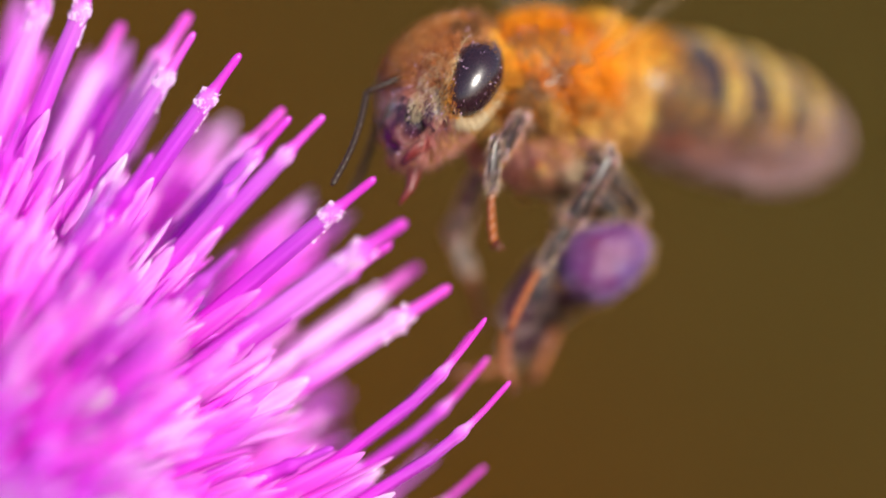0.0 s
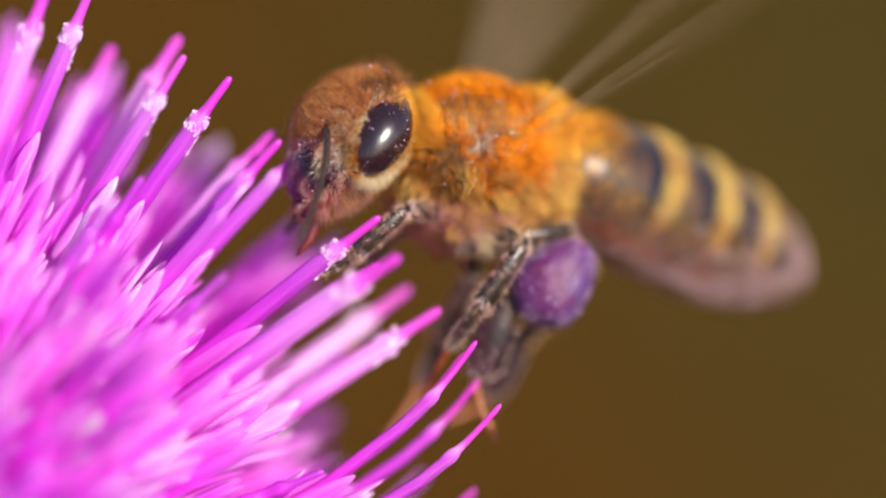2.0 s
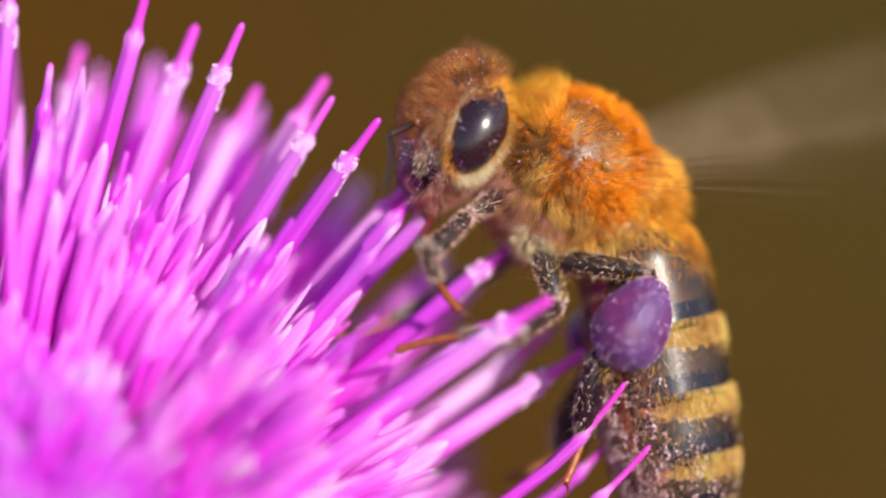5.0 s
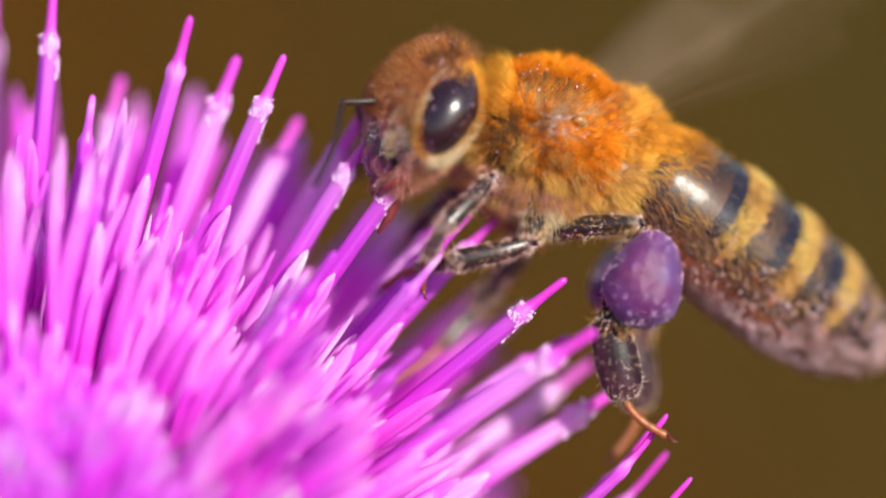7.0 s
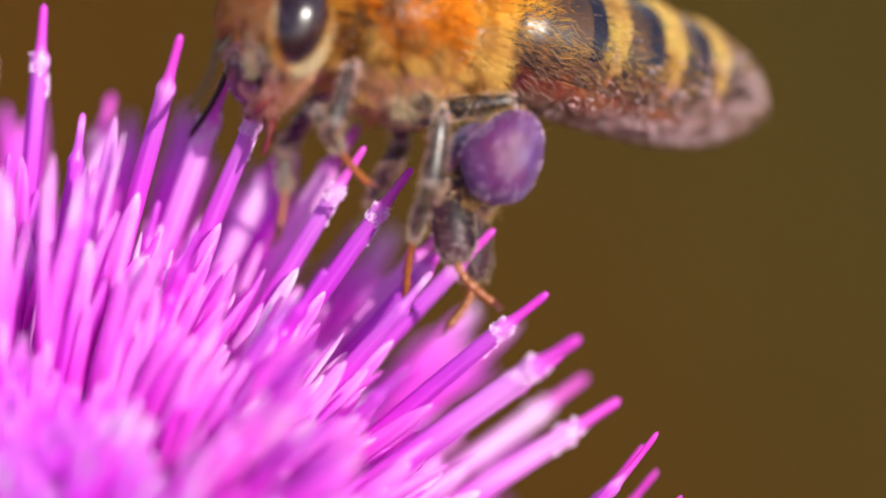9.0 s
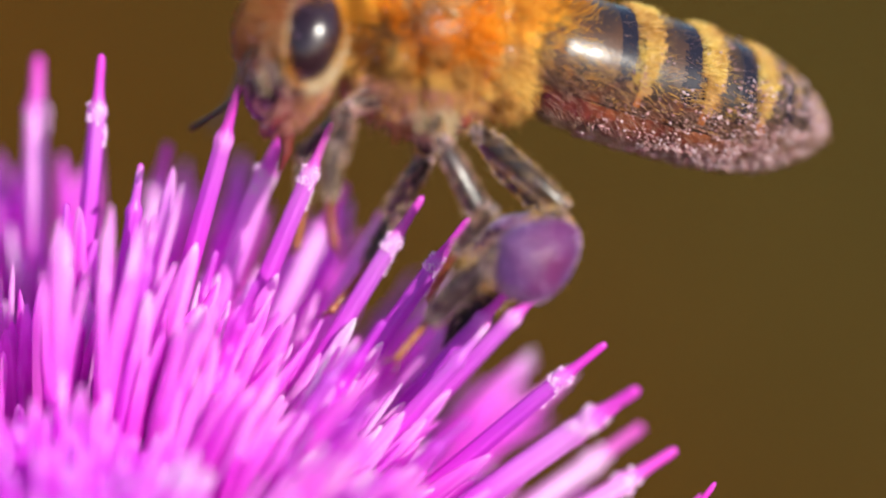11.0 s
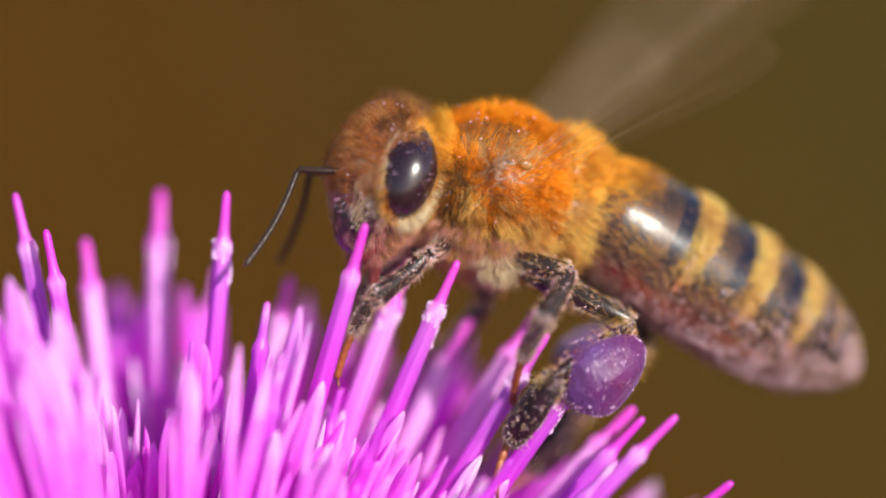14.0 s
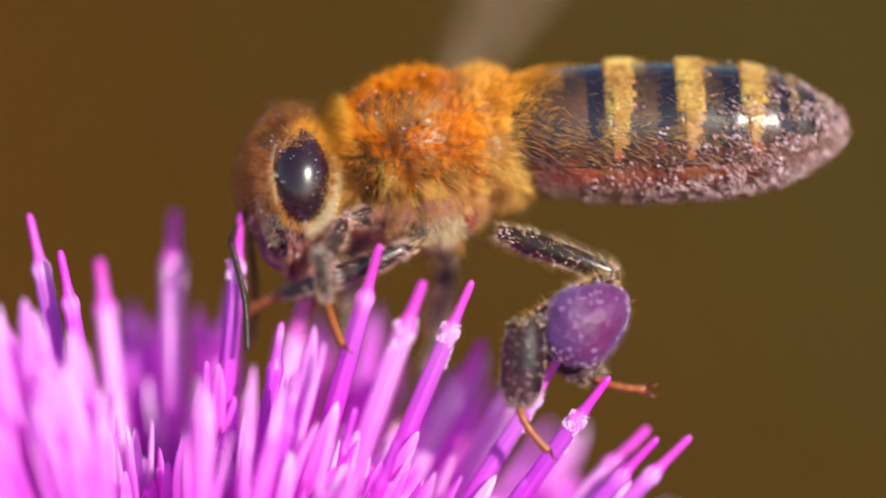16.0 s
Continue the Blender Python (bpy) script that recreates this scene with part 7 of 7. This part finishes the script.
    walk(bee_parts["hind_femur_far"], [
        (0, at_mm(2.95, 0.43, -3.96, 96, -52.2, 172.4)),
        (0.5, at_mm(2.96, 0.51, -4.28, 94.6, -55.5, 174.5)),
        (1, at_mm(4.05, 0.19, -3.61, 95.5, -35.7, 170.6)),
        (1.5, at_mm(3.91, 0.26, -2.31, 92.6, -17.7, 171.5)),
        (2, at_mm(3.62, 0.3, -2.03, 92.1, -14.2, 171.4)),
        (2.5, at_mm(3.51, 0.45, -2.61, 92.4, -26.1, 174.5)),
        (3, at_mm(3.33, 0.63, -2.05, 90.5, -16.3, 178.2)),
        (3.5, at_mm(3.59, 0.51, -1.68, 90.5, -7, 175.9)),
        (4, at_mm(3.37, 0.69, -1.21, 90, 3.4, 179.8)),
        (4.5, at_mm(3.8, 0.87, -1.25, 90.1, 2, -176.6)),
        (5, at_mm(3.94, 0.98, -0.81, 91, 10.2, -174.6)),
        (5.2, at_mm(4.03, 0.97, -0.44, 91.4, 16.4, -175)),
        (7.3, at_mm(3.66, 1.04, -1.17, 90.5, 3.7, -172.7)),
        (7.5, at_mm(3.76, 1.02, -0.91, 91, 8.8, -173.4)),
        (8, at_mm(3.01, 1.08, -1.89, 87.4, -14.4, -169.5)),
        (8.2, at_mm(3.38, 0.94, -1.67, 89.3, -7.5, -174.4)),
        (10.3, at_mm(3.9, 1.3, -2.4, 86.2, -19.2, -168.6)),
        (10.5, at_mm(4.12, 1.27, -1.37, 89.9, -0.4, -169.8)),
        (11, at_mm(4, 1.18, -3.92, 84.3, -39.8, -171.1)),
        (11.5, at_mm(4.3, 0.91, -4.49, 87.6, -43.1, -176.5)),
        (12, at_mm(4.51, 1.11, -3.93, 86.2, -35.8, -173.5)),
        (12.5, at_mm(4.23, 1.15, -4.11, 85, -39.8, -172.2)),
        (13, at_mm(3.98, 0.77, -4.51, 89.1, -46.2, -178.7)),
        (13.5, at_mm(4.56, 0.6, -2.93, 90.6, -23.6, 178.4)),
        (14, at_mm(4.59, 0.85, -2.69, 89.2, -20.2, -177.7)),
        (14.5, at_mm(3.58, 1.15, -1.04, 91.1, 6.7, -170.3)),
        (15, at_mm(4.19, 0.59, -1.93, 162.3, -3.3, 175.4)),
        (15.5, at_mm(4.35, 0.66, -2.28, 161.1, -9, 176.8)),
        (16, at_mm(4.23, 1.43, -3.32, 158.4, -25.5, -169.9)),
    ])
    walk(bee_parts["hind_tibia_far"], [
        (0, at_mm(2.95, 0.43, -3.96, 75.2, 23.1, 146)),
        (0.5, at_mm(2.96, 0.51, -4.28, 75.4, 24.7, 148)),
        (1, at_mm(4.05, 0.19, -3.61, 70.2, 47.7, 154)),
        (1.5, at_mm(3.91, 0.26, -2.31, 67.3, 59.1, 154)),
        (2, at_mm(3.62, 0.3, -2.03, 67.3, 51.7, 152)),
        (2.5, at_mm(3.51, 0.45, -2.61, 67.6, 57.5, 154)),
        (3, at_mm(3.33, 0.63, -2.05, 66.2, 81.7, 156)),
        (3.5, at_mm(3.59, 0.51, -1.68, 66.2, 81.5, 156)),
        (4, at_mm(3.37, 0.69, -1.21, 68, 86.8, 158)),
        (4.5, at_mm(3.8, 0.87, -1.25, -105, 85.4, -15)),
        (5, at_mm(3.94, 0.98, -0.81, -102, 85.1, -12)),
        (5.2, at_mm(4.03, 0.97, -0.44, 78, 87.9, 168)),
        (7.3, at_mm(3.66, 1.04, -1.17, -102, 88, -12)),
        (7.5, at_mm(3.76, 1.02, -0.91, 78, 87.1, 168)),
        (8, at_mm(3.01, 1.08, -1.89, 77.3, 57.3, 165)),
        (8.2, at_mm(3.38, 0.94, -1.67, 76, 60.8, 164)),
        (10.3, at_mm(3.9, 1.3, -2.4, 84.9, 58.3, 174)),
        (10.5, at_mm(4.12, 1.27, -1.37, 84.3, 72.9, 174)),
        (11, at_mm(4, 1.18, -3.92, 84.3, 45, 172)),
        (11.5, at_mm(4.3, 0.91, -4.49, 81.8, 42.9, 168)),
        (12, at_mm(4.51, 1.11, -3.93, 84, 48.5, 172)),
        (12.5, at_mm(4.23, 1.15, -4.11, 84.6, 42.7, 172)),
        (13, at_mm(3.98, 0.77, -4.51, 80.9, 34.1, 164)),
        (13.5, at_mm(4.56, 0.6, -2.93, 77.1, 53.2, 164)),
        (14, at_mm(4.59, 0.85, -2.69, 80.2, 54.4, 168)),
        (14.5, at_mm(3.58, 1.15, -1.04, 80, 88.2, 170)),
        (15, at_mm(4.19, 0.59, -1.93, -154.7, 40.9, -157.4)),
        (15.5, at_mm(4.35, 0.66, -2.28, -150.4, 39.5, -154.2)),
        (16, at_mm(4.23, 1.43, -3.32, -142.6, 35.9, -139.2)),
    ])
    walk(bee_parts["hind_tarsus_far"], [
        (0, at_mm(0.97, 1.77, -4.98, 64, 46.4, 146)),
        (0.5, at_mm(0.96, 1.76, -5.37, 64, 51.2, 148)),
        (1, at_mm(2.48, 0.96, -5.53, 66.8, 61.3, 154)),
        (1.5, at_mm(2.71, 0.85, -4.54, 64.4, 78.9, 154)),
        (2, at_mm(2.2, 1.06, -4.07, 63.8, 67.9, 152)),
        (2.5, at_mm(2.25, 1.06, -4.8, 67.2, 59.6, 154)),
        (3, at_mm(2.99, 0.78, -4.62, 66.4, 78.3, 156)),
        (3.5, at_mm(3.24, 0.67, -4.25, 66, 86.8, 156)),
        (4, at_mm(3.24, 0.74, -3.81, -111.9, 83.5, -22)),
        (4.5, at_mm(4, 0.82, -3.84, -104.9, 84.1, -15)),
        (5, at_mm(4.16, 0.93, -3.4, -101.5, 73.5, -12)),
        (5.2, at_mm(3.94, 0.99, -3.04, -101.6, 75.6, -12)),
        (7.3, at_mm(3.75, 1.02, -3.77, -100.7, 62.2, -12)),
        (7.5, at_mm(3.63, 1.05, -3.51, -100.6, 61.7, -12)),
        (8, at_mm(1.65, 1.44, -4.08, -122.4, 68.6, -34.2)),
        (8.2, at_mm(2.16, 1.29, -3.94, -116.5, 57, -30.7)),
        (10.3, at_mm(2.54, 1.44, -4.61, 84.6, 64.1, 174)),
        (10.5, at_mm(3.36, 1.35, -3.86, -95.9, 80.7, -6)),
        (11, at_mm(2.18, 1.44, -5.76, 82.1, 80.8, 172)),
        (11.5, at_mm(2.44, 1.31, -6.26, 78.8, 68.3, 168)),
        (12, at_mm(2.8, 1.35, -5.88, 82.8, 63.4, 172)),
        (12.5, at_mm(2.34, 1.42, -5.87, 83.3, 56.5, 172)),
        (13, at_mm(1.91, 1.36, -5.97, 77.2, 52.5, 164)),
        (13.5, at_mm(3.06, 1.03, -5.01, 74.6, 73.3, 164)),
        (14, at_mm(3.11, 1.16, -4.8, 78.7, 70.6, 168)),
        (14.5, at_mm(3.5, 1.16, -3.64, -99.4, 69.3, -10)),
        (15, at_mm(2.38, -0.16, -3.64, -17, 58, -129.1)),
        (15.5, at_mm(2.54, -0.21, -3.94, -21.4, 57.1, -129.2)),
        (16, at_mm(2.64, 0.05, -4.85, 12.5, 32.5, -59)),
    ])
    walk(bee_parts["scape_near"], [
        (0, at_mm(-3.56, -0.28, 0.75, -83.7, 20.6, 156.5)),
        (0.5, at_mm(-3.72, -0.24, 0.56, -78.5, 17.4, 175)),
        (1, at_mm(-3.81, -0.28, 0.44, -31.1, 31.4, -135.3)),
        (1.5, at_mm(-3.83, -0.24, 0.78, -18.5, 34.2, -127.7)),
        (2, at_mm(-3.88, -0.24, 0.53, 17.4, 18.1, -111.8)),
        (2.5, at_mm(-3.88, -0.26, 0.23, 6.7, 46.8, -111.7)),
        (3, at_mm(-3.83, -0.35, -0.12, -88.8, 88.9, 156)),
        (3.5, at_mm(-3.8, -0.36, 0.08, -88.1, 71.6, 156)),
        (4, at_mm(-3.91, -0.37, -0.45, -87.6, 66.2, 158)),
        (4.5, at_mm(-3.9, -0.5, -0.63, -66.5, 49.4, -168.7)),
        (5, at_mm(-3.41, -0.59, -1.36, -21.4, 42.9, -119.5)),
        (5.2, at_mm(-3.28, -0.6, -1.41, -24.7, 45.3, -122.6)),
        (7.3, at_mm(-3.77, -0.58, -0.25, -80.9, 19.9, -174.4)),
        (7.5, at_mm(-3.71, -0.58, -0.54, -82.3, 23.6, 179.8)),
        (8, at_mm(-3.7, -0.57, 0.37, -87.2, 7.7, 165)),
        (8.2, at_mm(-3.59, -0.56, -0.39, -87.2, 22.3, 164)),
        (10.3, at_mm(-3.71, -0.62, -0.12, -14.1, 29.7, -103.7)),
        (10.5, at_mm(-3.54, -0.63, -0.58, -28.5, 28.8, -112.2)),
        (11, at_mm(-3.86, -0.6, -0.51, -19.9, 39.6, -112.2)),
        (11.5, at_mm(-3.78, -0.56, -0.66, -39.2, 43.8, -133.4)),
        (12, at_mm(-3.49, -0.71, -0.44, -87.5, 32.6, 172)),
        (12.5, at_mm(-3.45, -0.71, -0.34, -86.8, 0.2, -166.9)),
        (13, at_mm(-3.44, -0.59, 0.25, -87.1, -5.6, 164)),
        (13.5, at_mm(-3.58, -0.54, 0.41, -87.6, 34.6, 164)),
        (14, at_mm(-3.4, -0.65, -0.35, -87.1, 11.4, 168)),
        (14.5, at_mm(-3.47, -0.78, -0.44, -87.2, 22.8, 170)),
        (15, at_mm(-3.58, -0.55, -0.11, -88.2, 52.5, 162)),
        (15.5, at_mm(-3.63, -0.51, -0.52, -70.6, 29.4, -164.3)),
        (16, at_mm(-3.73, -0.48, -0.4, -88.7, 54.4, 177)),
    ])
    walk(bee_parts["flagellum_near"], [
        (0, at_mm(-4.63, 0.19, 0.31, -42.4, 51.9, -160.7)),
        (0.5, at_mm(-4.91, -0.13, 0.18, -43.9, 35.9, -153.1)),
        (1, at_mm(-4.57, -1.04, -0.21, -12.9, 44.5, -126)),
        (1.5, at_mm(-4.46, -1.06, 0.08, -42.8, 29.1, -142.6)),
        (2, at_mm(-4.32, -1.34, 0.14, -19, 60.5, -135.4)),
        (2.5, at_mm(-4.2, -1.05, -0.68, -89.2, 88.7, 154)),
        (3, at_mm(-3.85, -0.34, -1.37, -88.8, 88.2, 156)),
        (3.5, at_mm(-4.16, -0.2, -1.1, -84.7, 63.8, 159.5)),
        (4, at_mm(-4.38, -0.18, -1.59, -31.8, 32.7, -133.2)),
        (4.5, at_mm(-4.69, -0.66, -1.58, -37.1, 43.6, -135.5)),
        (5, at_mm(-3.86, -1.39, -2.22, 41.8, 24.2, -82.2)),
        (5.2, at_mm(-3.75, -1.35, -2.3, 40.8, 33.4, -77)),
        (7.3, at_mm(-4.94, -0.69, -0.68, -14.1, 57.6, -115.3)),
        (7.5, at_mm(-4.86, -0.58, -1.04, -65.6, 67.5, -167.8)),
        (8, at_mm(-4.9, -0.25, 0.2, -87.3, 16.8, 165)),
        (8.2, at_mm(-4.7, -0.24, -0.87, -66.5, 36.8, -163.5)),
        (10.3, at_mm(-3.97, -1.67, -0.74, 7.6, 41, -90.7)),
        (10.5, at_mm(-3.95, -1.64, -1.18, 3.4, 53.8, -93.4)),
        (11, at_mm(-4.22, -1.49, -1.31, -17.8, 35.4, -109.7)),
        (11.5, at_mm(-4.4, -1.22, -1.53, -28.2, 60, -128.1)),
        (12, at_mm(-4.53, -0.56, -1.11, -89.5, 86, 172)),
        (12.5, at_mm(-4.67, -1, -0.35, 89.4, 80.1, -8)),
        (13, at_mm(-4.64, -0.24, 0.37, -51.6, 73.2, -156.5)),
        (13.5, at_mm(-4.57, -0.26, -0.3, -89.7, 85.1, 164)),
        (14, at_mm(-4.6, -0.4, -0.6, -41.2, 66, -142)),
        (14.5, at_mm(-4.61, -0.58, -0.92, -44.2, 61.7, -142.3)),
        (15, at_mm(-4.31, -0.32, -1.1, -89.4, 80.7, 162)),
        (15.5, at_mm(-4.68, -0.81, -1.13, -14.2, 44.7, -116.4)),
        (16, at_mm(-4.46, -0.45, -1.41, 6.6, 76.4, -86.1)),
    ])
    walk(bee_parts["scape_far"], [
        (0, at_mm(-3.52, 0.28, 0.73, -125.8, 25.1, 83.7)),
        (0.5, at_mm(-3.69, 0.32, 0.55, -136.4, 24.2, 77.2)),
        (1, at_mm(-3.81, 0.28, 0.44, 138.7, 30, 41.9)),
        (1.5, at_mm(-3.83, 0.32, 0.78, 137.6, 32.5, 39.5)),
        (2, at_mm(-3.88, 0.32, 0.53, 107.4, 15.9, 27.1)),
        (2.5, at_mm(-3.88, 0.3, 0.23, 126.6, 44.5, 21.8)),
        (3, at_mm(-3.85, 0.21, -0.12, 90, 65.4, -24)),
        (3.5, at_mm(-3.82, 0.2, 0.08, 148.2, 63.2, 36.6)),
        (4, at_mm(-3.95, 0.19, -0.45, 174.8, 68.6, 61.7)),
        (4.5, at_mm(-3.97, 0.05, -0.64, -156.4, 36.9, 87.1)),
        (5, at_mm(-3.49, -0.04, -1.4, 165.9, 34.2, 68.4)),
        (5.2, at_mm(-3.35, -0.05, -1.45, 170.7, 36.3, 70.9)),
        (7.3, at_mm(-3.86, -0.03, -0.25, -112.8, 17.1, 106.9)),
        (7.5, at_mm(-3.8, -0.03, -0.55, -115.4, 20.3, 108.9)),
        (8, at_mm(-3.78, -0.01, 0.39, -98.3, 10.5, 114.3)),
        (8.2, at_mm(-3.66, -0.01, -0.4, -113.2, 22, 110)),
        (10.3, at_mm(-3.81, -0.07, -0.11, 134.5, 29.5, 59.7)),
        (10.5, at_mm(-3.64, -0.08, -0.6, 150.1, 28.5, 69.8)),
        (11, at_mm(-3.95, -0.04, -0.52, 159.8, 39.2, 69.3)),
        (11.5, at_mm(-3.87, -0.01, -0.68, 179.4, 42.1, 77.1)),
        (12, at_mm(-3.61, -0.16, -0.45, -130.5, 33.8, 112.5)),
        (12.5, at_mm(-3.57, -0.17, -0.35, -89, 2.7, 110.7)),
        (13, at_mm(-3.5, -0.03, 0.26, -85.7, 0.6, 106.7)),
        (13.5, at_mm(-3.64, 0.02, 0.42, -108.9, 49.7, 137.6)),
        (14, at_mm(-3.49, -0.1, -0.36, -98.2, 10.6, 117.4)),
        (14.5, at_mm(-3.61, -0.23, -0.46, -113.1, 21, 114.7)),
        (15, at_mm(-3.64, 0.01, -0.11, -89.2, 75.6, 162)),
        (15.5, at_mm(-3.69, 0.04, -0.53, -152.8, 35, 89.4)),
        (16, at_mm(-3.79, 0.07, -0.4, -144.5, 70.1, 120.7)),
    ])
    walk(bee_parts["flagellum_far"], [
        (0, at_mm(-3.4, 1.41, 0.2, -89.1, 65.6, 146)),
        (0.5, at_mm(-3.44, 1.44, 0.03, -160.6, 43.1, 71.1)),
        (1, at_mm(-3, 1, -0.18, -165, 40.7, 72.9)),
        (1.5, at_mm(-3.02, 0.99, 0.11, -102.3, 23.6, 119.5)),
        (2, at_mm(-2.81, 0.87, 0.18, -109.3, 61.2, 128.5)),
        (2.5, at_mm(-3.06, 0.63, -0.65, 90.4, 82.6, -26)),
        (3, at_mm(-3.37, 0, -1.26, 90.5, 76, -24)),
        (3.5, at_mm(-3.37, 0.53, -1.03, -87.8, 63, 156)),
        (4, at_mm(-3.73, 0.6, -1.62, -110.6, 38.3, 122.6)),
        (4.5, at_mm(-3.92, 1.05, -1.39, -115.8, 43.6, 126.2)),
        (5, at_mm(-3.11, 0.93, -2.11, 98.4, 7, 47.5)),
        (5.2, at_mm(-3.02, 0.9, -2.19, 109.6, 18.9, 38.1)),
        (7.3, at_mm(-4.2, 1.12, -0.62, 171.7, 40.8, 71.9)),
        (7.5, at_mm(-4.18, 1.08, -0.98, -166, 44.8, 86.6)),
        (8, at_mm(-4.28, 1.11, 0.16, -90, 14.3, 153.9)),
        (8.2, at_mm(-4.06, 1.08, -0.87, -87.5, 37.6, 164)),
        (10.3, at_mm(-3.26, 0.87, -0.73, 177.7, 36.5, 82.7)),
        (10.5, at_mm(-3.26, 0.95, -1.19, -154.2, 44.4, 101.5)),
        (11, at_mm(-3.61, 0.86, -1.31, -120.2, 33.2, 121.9)),
        (11.5, at_mm(-3.66, 0.89, -1.51, -88.8, 76, 168)),
        (12, at_mm(-4, 0.8, -1.15, 89.7, 78.5, -8)),
        (12.5, at_mm(-4.01, 1, -0.41, 89.3, 76.9, -8)),
        (13, at_mm(-3.86, 1.17, 0.25, -88.9, 57, 164)),
        (13.5, at_mm(-4.23, 0.56, -0.53, -110.9, 70.7, 141)),
        (14, at_mm(-4.06, 0.99, -0.59, -164.7, 58.1, 90)),
        (14.5, at_mm(-4.1, 0.83, -0.9, 179.4, 65.3, 78.7)),
        (15, at_mm(-3.94, 0.1, -1.32, -89.4, 80.5, 162)),
        (15.5, at_mm(-3.68, 1.07, -1.24, -108.8, 50, 138)),
        (16, at_mm(-4, 0.44, -1.58, -161.1, 61.3, 103.7)),
    ])
    # two florets give way under the bee's feet and spring back; how far the tip goes, in millimetres
    for name, moves in (
        ("upper", ((0, 0, 0, 0), (1.5, 0, 0, -0.05), (2, -0.2, 0.3, -0.75), (2.5, -0.15, 0.4, -0.95), (3, 0.2, 0.5, -0.85), (3.5, 0.3, 0.8, -0.66), (4, 0, 1.2, -0.5), (4.5, -0.4, 1.8, -0.4),
                   (5, -0.15, 2.3, -0.15), (5.2, -0.15, 2.3, -0.15), (7.3, -0.1, 0.4, -0.3), (8, 0, 0, 0), (16, 0, 0, 0))),
        ("lower", ((0, 0, 0, 0), (0.5, 0, 0, 0), (1, -0.65, 0, -0.75), (5.2, -0.65, 0, -0.75), (7.3, -0.1, 0, -0.4), (8, 0, 0, 0), (16, 0, 0, 0))),
    ):
        floret, stand = pressed[name]
        walk(floret, [(t, stand(off)) for t, *off in moves])
    beat_wings()


motions()
